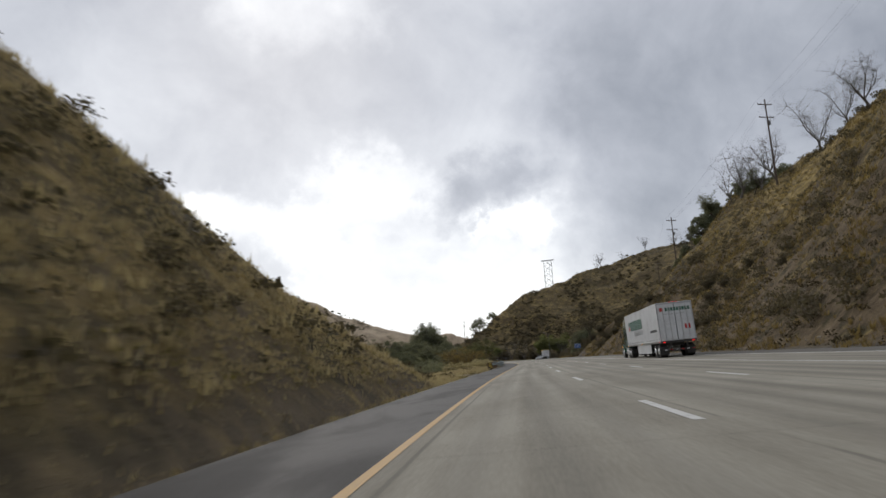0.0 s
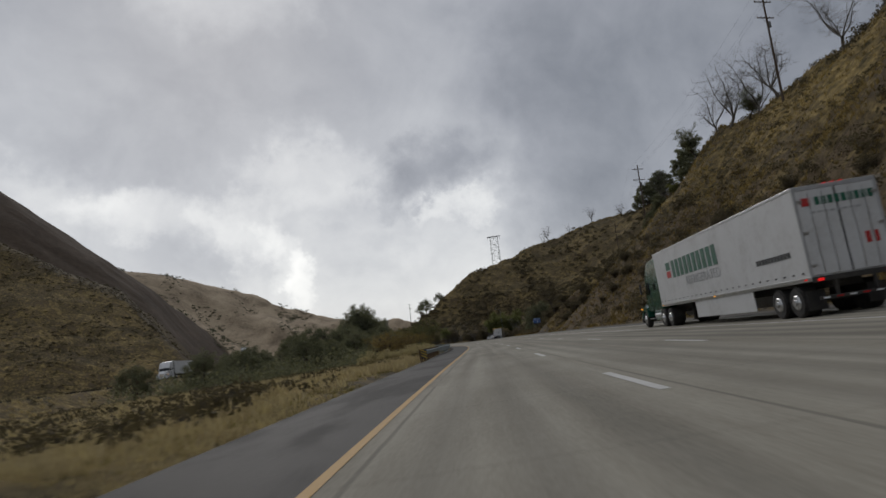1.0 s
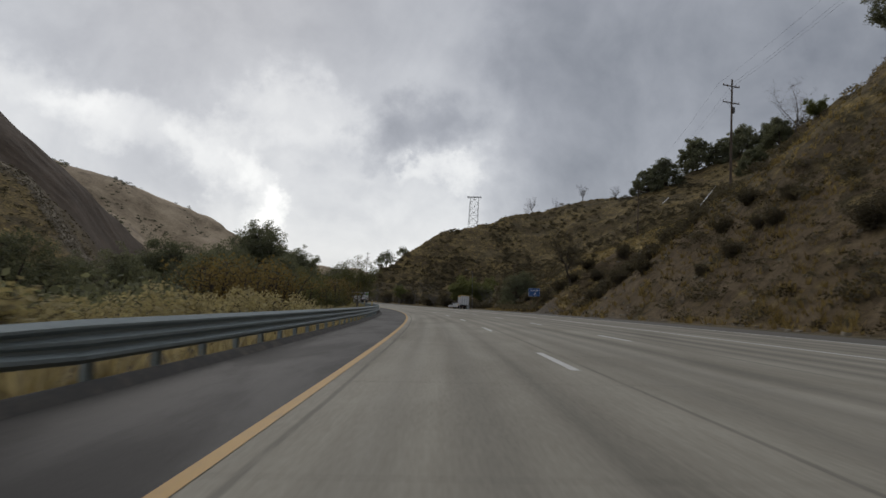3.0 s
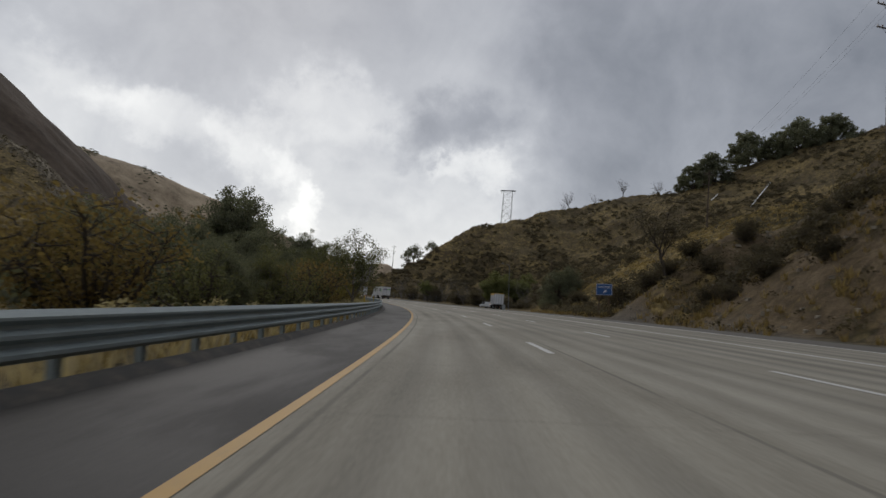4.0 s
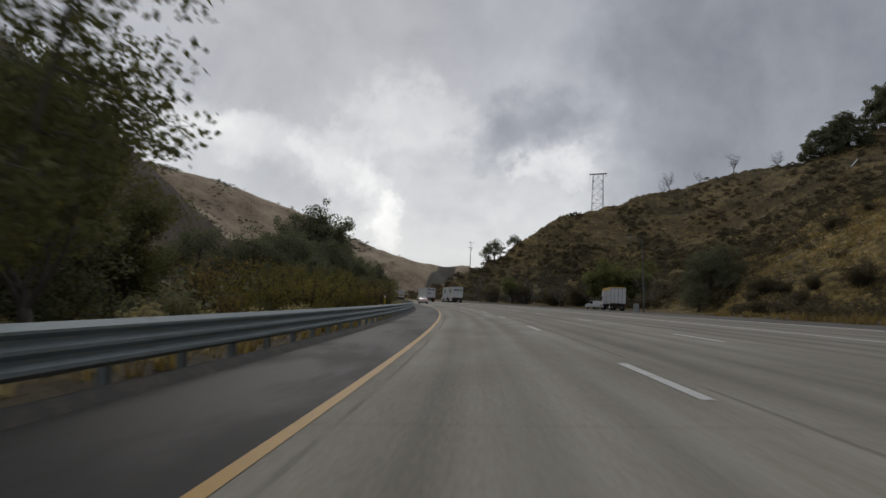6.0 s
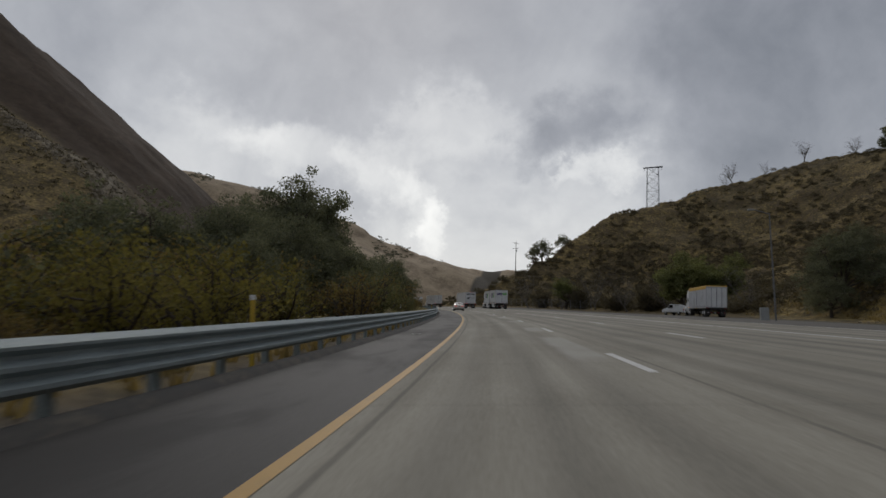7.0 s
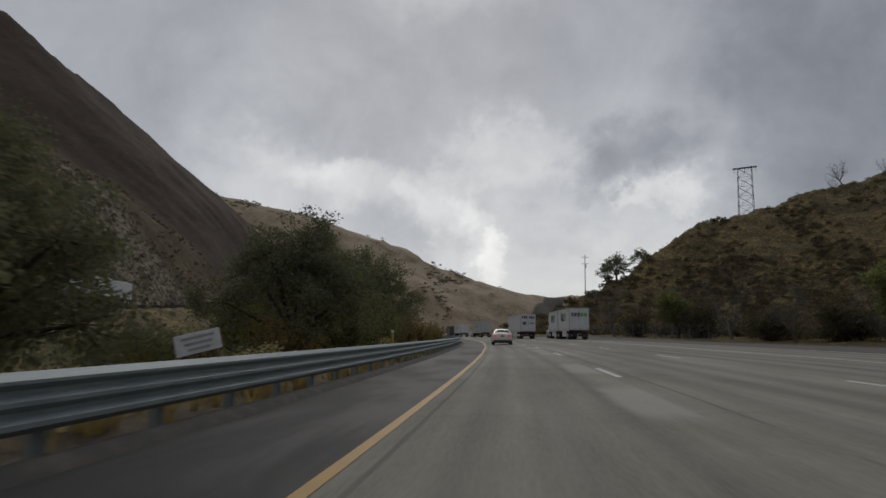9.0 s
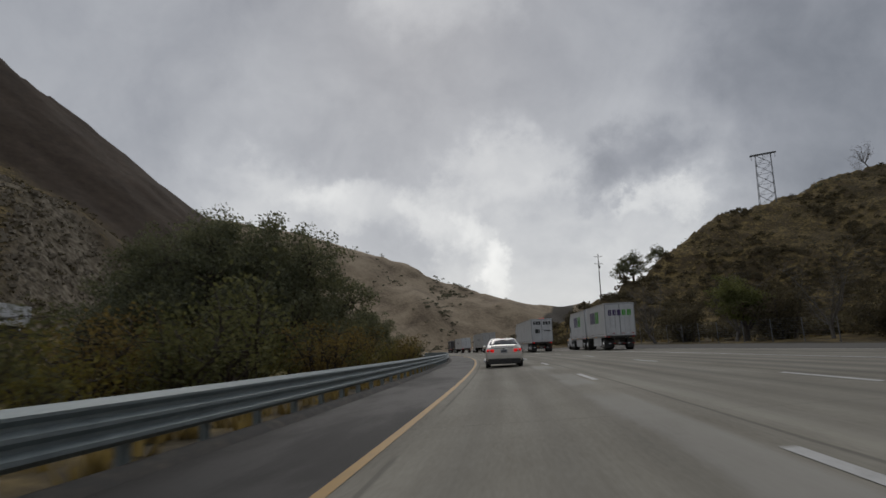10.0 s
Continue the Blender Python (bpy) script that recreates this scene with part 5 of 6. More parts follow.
p = spots(189, 52000, (-34, -4), (-14, 56), lambda x, y, s_, d_, r: (d_ < -4.5) & (r < (patchy(x, y, 9, 23) * 0.8 + 0.45) * np.clip((x + 34) / 9, 0, 1) * np.clip((56 - y) / 14, 0, 1) * np.clip((y + 14) / 6, 0, 1)))
BANK_SPOTS = p
p = spots(89, 2600, (-62, -10), (104, 345), lambda x, y, s_, d_, r: (d_ < -14) & (d_ > -46))
scatter_clumps("undergrowth", "dark tangled undergrowth between the oaks", p, 46, 1.9, 0.30, OAK_LEAF, 90, 1.1)


def grass_tufts(name, label, places, blades, height, material_, seed):
    z, _, _ = land_full(places[:, 0], places[:, 1])
    rng_ = np.random.RandomState(seed)
    base = np.repeat(np.stack([places[:, 0], places[:, 1], z - 0.03], 1), blades, 0)
    size = np.repeat(rng_.uniform(0.6, 1.5, len(places)), blades)[:, None]
    n = len(base)
    a = rng_.uniform(0, 6.283, n)
    out = np.stack([np.cos(a), np.sin(a), np.zeros(n)], 1)
    side = np.stack([-np.sin(a), np.cos(a), np.zeros(n)], 1)
    root = base + out * rng_.uniform(0, 0.22, (n, 1)) * size
    h = height * size * rng_.uniform(0.6, 1.2, (n, 1))
    tip = root + out * h * rng_.uniform(0.1, 0.7, (n, 1)) + np.array([0, 0, 1]) * h
    wide = 0.045 * size * height / 0.4
    return soup(name, label, np.stack([root - side * wide, root + side * wide, tip], 1).reshape(-1, 3), 3, material_)


p = spots(71, 30000, (15, 75), (-10, 300), lambda x, y, s_, d_, r: (d_ > right_foot(s_) - 1) & (r < patchy(x, y, 17, 9) * 1.05 * (1 - 0.5 * on_cut(x, y, s_, d_))))
grass_tufts("slope_grass", "tufts of dry straw grass on the slopes", p, 9, 0.38, STRAW, 72)
p = spots(265, 30000, (14, 75), (-10, 205), lambda x, y, s_, d_, r: (d_ > right_foot(s_) - 2) & (r < on_cut(x, y, s_, d_) * np.clip(patchy(x, y, 13, 37) * 1.6 - 0.45, 0, 1)))
grass_tufts("cut_grass", "patches of dry straw grass on the bare cut", p, 8, 0.42, STRAW, 266)
p = spots(273, 26000, (22, 100), (200, 325), lambda x, y, s_, d_, r: (d_ > right_foot(s_)) & (r < meadow(s_, d_) * (0.35 + patchy(x, y, 14, 47) * 0.8)))
grass_tufts("spur_grass", "golden dry grass over the spur beyond the cut", p, 8, 0.36, GOLD_STRAW, 274)
p = spots(275, 26000, (24, 80), (-5, 170), lambda x, y, s_, d_, r: (d_ > right_foot(s_) + 4) & (r < meadow(s_, d_) * np.clip(patchy(x, y, 11, 49) * 1.7 - 0.3, 0, 1)))
grass_tufts("shoulder_grass", "golden dry grass over the shoulder of the near hill", p, 8, 0.34, GOLD_STRAW, 276)
p = spots(171, 30000, (-110, 260), (290, 650), lambda x, y, s_, d_, r: (d_ > right_foot(s_)) & (d_ < 230) & (r < patchy(x, y, 30, 19) * 1.2))
grass_tufts("hill_grass", "pale straw grass over the far hill", p, 5, 0.5, STRAW, 172)
p = spots(73, 34000, (-60, -3), (-15, 250), lambda x, y, s_, d_, r: (d_ < -5.2) & (r < patchy(x, y, 11, 10) * 1.2))
grass_tufts("field_grass", "long dry straw grass on the field and verge", p, 9, 0.30, PALE_STRAW, 74)
grass_tufts("bank_grass", "thick dry straw grass on the cut bank", BANK_SPOTS, 11, 0.125, PALE_STRAW, 190)
p = spots(193, 800, (-34, -4), (-14, 58), lambda x, y, s_, d_, r: (d_ < -6.5) & (r < np.clip(patchy(x, y, 16, 26) * 1.5 - 0.4, 0, 1)))
scatter_clumps("bank_bushes", "dark grey-brown bushes on the cut bank", p, 130, 0.65, 0.13, SHRUB, 194, 0.9)
p = spots(195, 5200, (-9, -2), (-12, 96), lambda x, y, s_, d_, r: (d_ < -4.6) & (d_ > -6.4) & (r < patchy(x, y, 9, 27) * 1.2))
grass_tufts("verge_green", "short yellow-green grass beside the shoulder", p, 10, 0.10, GREEN_LEAF, 196)
p = spots(191, 1300, (-34, -4), (-14, 56), lambda x, y, s_, d_, r: (d_ < -5.6) & (r < patchy(x, y, 12, 24) ** 2 * 1.4))
scatter_clumps("bank_weeds", "low brown weeds on the cut bank", p, 22, 0.5, 0.16, SHRUB, 192)
p = spots(81, 9000, (-16, 0), (62, 136), lambda x, y, s_, d_, r: (d_ < -4.35) & (d_ > -9.5) & (r < 0.4 + patchy(x, y, 7, 41) * 0.6))
grass_tufts("rail_grass", "pale yellow dry grass under and behind the guard rail", p, 10, 0.34, PALE_STRAW, 82)
p = spots(79, 26000, (-45, 0), (120, 420), lambda x, y, s_, d_, r: (d_ < -4.7) & (d_ > -7.5))
grass_tufts("verge_grass", "yellow dry grass below the guard rail", p, 9, 0.36, STRAW, 80)


def rocks(name, label, places, size, seed):
    z, _, _ = land_full(places[:, 0], places[:, 1])
    rng_ = np.random.RandomState(seed)
    cube = np.array([(-1, -1, -1), (1, -1, -1), (1, 1, -1), (-1, 1, -1), (-1, -1, 1), (1, -1, 1), (1, 1, 1), (-1, 1, 1)]) * 0.5
    quads = np.array([(0, 3, 2, 1), (4, 5, 6, 7), (0, 1, 5, 4), (1, 2, 6, 5), (2, 3, 7, 6), (3, 0, 4, 7)])
    n = len(places)
    v = cube[None] * rng_.uniform(0.55, 1.25, (n, 8, 3)) * (size * rng_.uniform(0.3, 1.5, (n, 1, 1)))
    a = rng_.uniform(0, 6.28, n)
    x, y = v[..., 0] * np.cos(a)[:, None] - v[..., 1] * np.sin(a)[:, None], v[..., 0] * np.sin(a)[:, None] + v[..., 1] * np.cos(a)[:, None]
    v = np.stack([x + places[:, :1], y + places[:, 1:], v[..., 2] * 0.7 + z[:, None] + 0.1 * size], -1)
    faces = (quads[None] + 8 * np.arange(n)[:, None, None]).reshape(-1, 4)
    me = mesh_of(name, v.reshape(-1, 3), faces, STONE)
    return tagged(new(name, me), label, "stones", "", "stuff")


p = spots(75, 9000, (14, 60), (-5, 260), lambda x, y, s_, d_, r: (d_ > road_right(s_) + 1.5) & (d_ < road_right(s_) + 16) & (r < patchy(x, y, 12, 11) ** 2 * 1.2))
rocks("slope_stones", "pale stones lying on the cut slope", p, 0.28, 76)
p = spots(77, 5000, (-270, -110), (360, 450), lambda x, y, s_, d_, r: (ridge(x, y, SCREE_SPUR, 0.55, 0.55) > np.interp(x, (-330, -260, -192, -150, -112), (130, 92, 54, 24, 3)) - 3) & (r < 0.6))
rocks("scree_stones", "grey broken rock down the mountain spur", p, 1.1, 78)


# ---- vehicles: y ahead, x to the right, the tail at y = 0 ----
def wheel(parent, x, y, r, width, outer, hub=ALLOY, dual=False):
    """A wheel with its tyre and a dished rim; outer: 1 or -1, the side that it shows."""
    hold = part("wheel", tyre_mesh(r, width * (2 if dual else 1)), None, parent, "", pose(x, y, r, 0, 0, 0))
    rim = bmesh.new()
    w = width * (1 if dual else 0.5)
    bmesh.ops.create_cone(rim, cap_ends=True, segments=20, radius1=r * 0.60, radius2=r * 0.42, depth=0.08, matrix=pose(outer * (w - 0.01), 0, 0, 0, 90 * outer, 0))
    bmesh.ops.create_cone(rim, cap_ends=True, segments=12, radius1=r * 0.24, radius2=r * 0.18, depth=0.16, matrix=pose(outer * (w + 0.02), 0, 0, 0, 90 * outer, 0))
    part("rim", rim, hub, hold)
    return hold


TYRES = {}


def tyre_mesh(r, width):
    key = (round(r, 2), round(width, 2))
    if key not in TYRES:
        bm = bmesh.new()
        bmesh.ops.create_cone(bm, cap_ends=True, segments=28, radius1=r, radius2=r, depth=width, matrix=pose(0, 0, 0, 0, 90, 0))
        rim = [e for e in bm.edges if len({round(v.co.x, 3) for v in e.verts}) == 1]
        bmesh.ops.bevel(bm, geom=rim, offset=min(0.05, width * 0.2), segments=2, affect="EDGES")
        me = bpy.data.meshes.new("wheel")
        bm.to_mesh(me)
        bm.free()
        me.materials.append(RUBBER)
        TYRES[key] = me
    return TYRES[key]


def bars(parent, side, y0, z0, length, height, count, material_, gap=0.35, name="lettering"):
    """Plain bars in place of a name, on the trailer's left side (side -1) or its back (side 0)."""
    step = length / count
    bm = bmesh.new()
    for i in range(count):
        if side:
            box((0.012, step * (1 - gap), height), (side, y0 + step * (i + 0.5), z0), 0, bm)
        else:
            box((step * (1 - gap), 0.012, height), (y0 + step * (i + 0.5), -0.046, z0), 0, bm)
    return part(name, bm, material_, parent)


def trailer(parent, length, y0=0.0, skin=WHITE_PAINT, skirt=True, tarp=False, axles=2, low=1.12, top=4.08, detail=True, ribs=0, lit=True):
    """A box trailer from y0 forward."""
    half = 1.29
    body = part("trailer_body", box((2 * half, length, top - low), (0, y0 + length / 2, (top + low) / 2), 0.035), skin, parent)
    part("top_rail", box((2 * half + 0.03, length, 0.09), (0, y0 + length / 2, top - 0.05), 0.01), ALLOY if not tarp else TARP_YELLOW, body, "bright metal top rail" if not tarp else "")
    part("floor_rail", box((2 * half + 0.03, length, 0.14), (0, y0 + length / 2, low + 0.05), 0.01), ALLOY, body, "bright metal floor rail")
    if tarp:
        part("tarp", box((2 * half + 0.05, length - 0.3, 0.48), (0, y0 + length / 2, top - 0.12), 0.07), TARP_YELLOW, body, "yellow rolled cover along the top")
    if ribs:
        for i in range(1, ribs):
            part("rib", box((2 * half + 0.05, 0.07, top - low - 0.5), (0, y0 + length * i / ribs, (top + low) / 2 - 0.1)), LOGO_DARK if i == 3 else GREY_PANEL, body)
    for x in (-0.63, 0.63):
        door = part("rear_door", box((1.20, 0.05, top - low - 0.30), (x, y0 - 0.012, (top + low) / 2), 0.01), skin, body)
        if detail:
            for dx in (-0.22, 0.22):
                part("lock_rod", rod((x + dx, y0 - 0.06, low + 0.2), (x + dx, y0 - 0.06, top - 0.25), 0.018), ALLOY, door)
            for z in (low + 0.45, (low + top) / 2, top - 0.5):
                part("hinge", box((0.16, 0.04, 0.07), (x + (0.52 if x > 0 else -0.52), y0 - 0.05, z)), ALLOY, door)
    part("rear_frame", box((2 * half, 0.06, 0.16), (0, y0 - 0.03, low + 0.02), 0.01), UNDERSIDE, body)
    for x in (-half + 0.03, half - 0.03):
        part("corner_post", box((0.09, 0.06, top - low - 0.1), (x, y0 - 0.02, (top + low) / 2), 0.01), LOGO_GREY, body)
    part("door_header", box((2 * half, 0.06, 0.13), (0, y0 - 0.02, top - 0.08), 0.01), LOGO_GREY, body)
    part("door_gap", box((0.03, 0.02, top - low - 0.3), (0, y0 - 0.03, (top + low) / 2)), LOGO_DARK, body)
    for x in (-1.05, 1.05):
        part("tail_light", box((0.17, 0.05, 0.08), (x, y0 - 0.07, low + 0.01), 0.01), RED_LAMP if axles == 2 and lit else RED_LENS, body)
    bumper = box((2.3, 0.09, 0.11), (0, y0 - 0.02, 0.56), 0.01)
    for x in (-0.6, 0.6):
        box((0.09, 0.08, 0.62), (x, y0 + 0.0, 0.84), 0, bumper)
    part("underride_bar", bumper, UNDERSIDE, parent)
    for i in range(6):
        part("reflector", box((0.20, 0.02, 0.05), (-1.0 + 0.4 * i, y0 - 0.07, 0.56)), RED_LENS if i % 2 else SIGN_WHITE, parent)
    if detail:
        n = int(length / 0.62)
        studs = bmesh.new()
        for i in range(n):
            box((0.02, 0.10, 0.05), (-half - 0.012, y0 + 0.4 + i * 0.62, low + 0.26), 0, studs)
        tagged(part("rail_slots", studs, LOGO_DARK, body), kind="stuff")
        for y in (y0 + 0.3, y0 + length / 2, y0 + length - 0.3):
            part("marker_light", box((0.03, 0.09, 0.05), (-half - 0.02, y, low + 0.05)), AMBER_LAMP if y > y0 + 1 else RED_LAMP, body)
    part("chassis", box((1.0, length - 1.0, 0.28), (0, y0 + length / 2, low - 0.14)), UNDERSIDE, parent)
    first = y0 + 1.25
    for i in range(axles):
        y = first + i * 1.24
        part("axle", rod((-1.0, y, 0.5), (1.0, y, 0.5), 0.07), UNDERSIDE, parent)
        for sgn in (-1, 1):
            wheel(parent, sgn * 0.98, y, 0.5, 0.29, sgn, ALLOY, True)
            if i == 0:
                part("mud_flap", box((0.6, 0.02, 0.62), (sgn * 0.95, y - 0.62, 0.52)), BLACK, parent)
    if skirt:
        for sgn in (-1, 1):
            part("side_skirt", box((0.03, length * 0.40, 0.82), (sgn * 1.24, y0 + length * 0.47, low - 0.36), 0.01), skin, parent)
    for sgn in (-0.6, 0.6):
        leg = box((0.12, 0.12, 0.9), (sgn, y0 + length - 3.0, low - 0.42))
        box((0.25, 0.25, 0.04), (sgn, y0 + length - 3.0, low - 0.88), 0, leg)
        part("landing_leg", leg, UNDERSIDE, parent)
    return body


def tractor(parent, y0, paint, sleeper=True):
    """A long-nosed tractor; y0: the back of its frame."""
    back = y0 + (1.9 if sleeper else 1.6)
    cab_len = 2.9 if sleeper else 1.7
    front = back + cab_len
    half = 1.15
    cab = part("cab", prism(((back, 0.95), (back, 3.65), (back + 0.3, 3.92), (back + cab_len * 0.62, 3.86), (back + cab_len * 0.84, 3.25), (front, 2.65), (front + 0.15, 1.9), (front + 0.15, 0.95)), -half, half, None, 0.06), paint, parent)
    part("hood", prism(((front + 0.1, 0.75), (front + 0.1, 1.98), (front + 0.6, 1.90), (front + 1.75, 1.52), (front + 2.02, 1.25), (front + 2.08, 0.75)), -0.86, 0.86, None, 0.12), paint, parent)
    for sgn in (-1, 1):
        part("fender", prism(((front + 0.35, 0.62), (front + 0.42, 1.18), (front + 0.8, 1.36), (front + 1.35, 1.30), (front + 1.75, 1.0), (front + 1.98, 0.55), (front + 1.7, 0.5), (front + 1.52, 0.9), (front + 1.18, 1.08), (front + 0.85, 1.02), (front + 0.6, 0.62)), sgn * 0.80, sgn * 1.19, None, 0.03), paint, parent)
        part("headlight", box((0.28, 0.14, 0.26), (sgn * 0.92, front + 1.86, 1.05), 0.05), CLEAR_LENS, parent)
        part("turn_light", box((0.05, 0.18, 0.07), (sgn * 1.20, front + 1.55, 1.16), 0.015), AMBER_LAMP, parent, "lit amber turn light")
        mirror = part("mirror", box((0.10, 0.16, 0.62), (sgn * 1.42, front + 0.12, 2.35), 0.03), BLACK, parent)
        part("arm", rod((sgn * 1.14, front + 0.08, 2.5), (sgn * 1.40, front + 0.12, 2.5), 0.02), BLACK, mirror)
        part("side_window", prism(((front - 0.85, 1.95), (front - 0.85, 2.65), (front - 0.40, 2.72), (front + 0.02, 2.2), (front + 0.06, 1.95)), sgn * (half + 0.006), sgn * (half + 0.014)), GLASS_DARK, cab)
        part("door_seam", box((0.02, 0.03, 1.9), (sgn * (half + 0.002), front - 0.95, 1.95)), BLACK, cab)
        if sleeper:
            part("sleeper_window", box((0.02, 0.45, 0.42), (sgn * (half + 0.006), back + 1.0, 2.35), 0.02), GLASS_DARK, cab)
        part("side_fairing", box((0.04, 1.85, 0.55), (sgn * 1.16, back + 0.8, 0.68), 0.02), paint, parent)
        part("fuel_tank", rod((sgn * 0.9, back + 0.2, 0.68), (sgn * 0.9, back + 1.7, 0.68), 0.31, None, 18), ALLOY, parent)
        part("step", box((0.25, 0.9, 0.05), (sgn * 1.08, front - 0.4, 0.52)), ALLOY, parent)
        wheel(parent, sgn * 1.0, front + 1.16, 0.5, 0.30, sgn, ALLOY)
        for y in (y0 + 0.55, y0 + 1.85):
            wheel(parent, sgn * 0.94, y, 0.5, 0.29, sgn, ALLOY, True)
    part("roof_fairing", prism(((back - 0.05, 3.5), (back - 0.05, 4.02), (back + 0.25, 4.05), (back + cab_len * 0.72, 3.6), (back + cab_len * 0.8, 3.3)), -half * 0.96, half * 0.96, None, 0.06), paint, parent)
    part("cab_gap_panel", box((0.05, 0.7, 2.5), (-half, back - 0.35, 2.35), 0.02), BLACK, parent)
    part("windscreen", prism(((front - 0.42, 2.98), (front - 0.42, 3.02), (front + 0.03, 2.56), (front + 0.17, 2.02), (front + 0.13, 2.0)), -half * 0.9, half * 0.9), GLASS_DARK, cab)
    part("grille", box((1.0, 0.06, 0.75), (0, front + 2.04, 1.02), 0.03), CHROME, parent)
    part("front_bumper", box((2.36, 0.32, 0.38), (0, front + 2.02, 0.5), 0.08), paint if paint is not GREEN_PAINT else BLACK, parent)
    part("frame", box((0.85, front + 1.6 - y0, 0.26), (0, (front + 1.6 + y0) / 2, 0.80)), UNDERSIDE, parent)
    part("fifth_wheel", box((0.9, 0.9, 0.12), (0, y0 + 1.2, 1.04), 0.03), UNDERSIDE, parent)
    return front + 2.1


def road_pose(s, d, turn=0.0, lift=0.0, lean=0.0):
    x, y, z = lane_place(s, d, lift)
    h = math.degrees(float(np.interp(s, RS, RH)))
    return pose(float(x), float(y), float(z), math.degrees(math.atan(0.0077 * max(0, float(y) - 120) / 150)) if y > 120 else 0, lean, -h + turn)


TRUCK_LANE, SLOW_LANE = FIRST + 3.5 * LANE, FIRST + 2.5 * LANE


def lettered_truck():
    t = thing("semi_truck", "dark green tractor pulling a long white refrigerated trailer", "truck", "lorries", road_pose(49.5, TRUCK_LANE + 0.35))
    body = trailer(t, 16.15)
    part("nose_unit", box((2.1, 0.6, 2.2), (0, 16.40, 2.9), 0.08), WHITE_PAINT, t)
    # a plain mark and bars for the name; the word under it can be read
    part("mark", box((0.012, 0.66, 0.40), (-1.302, 13.75, 3.13)), LOGO_GREEN, body)
    part("mark", box((0.012, 0.66, 0.34), (-1.302, 13.75, 2.70)), LOGO_RED, body)
    bars(body, -1.302, 6.9, 2.92, 6.3, 0.86, 10, LOGO_GREEN, 0.3)
    writing("REFRIGERATED", 0.60, LOGO_GREY, body, pose(-1.303, 9.1, 2.14, 90, 0, -90))
    bars(body, -1.302, 0.9, 2.05, 2.6, 0.18, 11, LOGO_DARK, 0.25)
    bars(body, 0, -0.70, 3.55, 1.85, 0.26, 9, LOGO_GREEN, 0.3)
    part("mark", box((0.26, 0.012, 0.26), (-0.95, -0.047, 3.55)), LOGO_RED, body)
    bars(body, 0, -0.9, 3.20, 1.6, 0.06, 8, LOGO_GREY, 0.3)
    bars(body, 0, 0.55, 2.2, 0.5, 0.35, 2, LOGO_RED, 0.4)
    for i in range(3):
        part("roof_light", box((0.12, 0.05, 0.05), (-0.25 + 0.25 * i, -0.02, 4.06)), RED_LAMP, body)
    tractor(t, 14.6, GREEN_PAINT)


lettered_truck()


def double_truck():
    t = thing("double_trailer_truck", "white tractor with two short white parcel trailers in the truck lane", "truck", "lorries", road_pose(326.0, TRUCK_LANE, 0, 0, 2.2))
    for y0 in (0.0, 9.6):
        body = trailer(t, 8.7, y0, WHITE_PAINT, True, False, 1)
        bars(body, -1.302, y0 + 4.3, 2.95, 2.3, 1.05, 3, LOGO_PURPLE, 0.35)
        bars(body, -1.302, y0 + 2.6, 2.95, 1.6, 1.05, 2, LOGO_LIME, 0.35)
        if y0 == 0:
            bars(body, 0, -1.05, 3.22, 1.2, 0.5, 3, LOGO_PURPLE, 0.25)
            bars(body, 0, 0.15, 3.22, 0.9, 0.5, 2, LOGO_LIME, 0.25)
            for i in range(6):
                part("tape", box((0.2, 0.012, 0.05), (-1.05 + 0.42 * i, -0.045, 1.42)), RED_LENS if i % 2 else SIGN_WHITE, body)
        part("dolly", box((0.8, 1.6, 0.25), (0, y0 + 8.4, 0.85)), UNDERSIDE, t)
    for sgn in (-1, 1):
        wheel(t, sgn * 0.98, 8.9, 0.5, 0.29, sgn, ALLOY, True)
    tractor(t, 17.0, WHITE_PAINT, False)


double_truck()


def dark_name_truck():
    t = thing("semi_truck", "white box trailer with dark lettering on its rear doors", "truck", "lorries", road_pose(349.0, SLOW_LANE, 0, 0, 2.2))
    body = trailer(t, 16.15)
    bars(body, 0, -1.05, 3.55, 0.95, 0.42, 3, LOGO_DARK, 0.2)
    bars(body, 0, 0.15, 3.55, 0.95, 0.42, 3, LOGO_DARK, 0.2)
    part("placard", box((0.55, 0.02, 0.5), (-0.55, -0.05, 2.55)), LOGO_DARK, body)
    bars(body, 0, 0.25, 2.6, 0.8, 0.16, 4, LOGO_DARK, 0.2)
    for i in range(3):
        part("roof_light", box((0.12, 0.05, 0.06), (-0.25 + 0.25 * i, -0.02, 4.08)), RED_LAMP, body)
    tractor(t, 14.6, WHITE_PAINT)


dark_name_truck()


def queue_truck(s, d, skin, paint, label):
    t = thing("semi_truck", label, "truck", "lorries", road_pose(s, d))
    body = trailer(t, 16.15, 0, skin, False, False, 2, 1.12, 4.08, False)
    bars(body, -1.302, 6.0, 2.8, 4.0, 0.5, 5, BLUE_GREY, 0.3)
    tractor(t, 14.6, paint)


queue_truck(404, SLOW_LANE - 0.2, plain("dusty_trailer_skin", (0.50, 0.50, 0.49), 0.5, 0, 0.25), WHITE_PAINT, "dusty grey box trailer with a white tractor in the queue")
queue_truck(446, SLOW_LANE, WHITE_PAINT, BLACK, "white box trailer with faded lettering in the queue")
queue_truck(487, SLOW_LANE + 0.3, plain("dark_trailer_skin", (0.05, 0.05, 0.055), 0.5), RED_PAINT, "dark box trailer far ahead in the queue")
queue_truck(520, TRUCK_LANE - 3.4, WHITE_PAINT, WHITE_PAINT, "white box trailer far ahead in the queue")


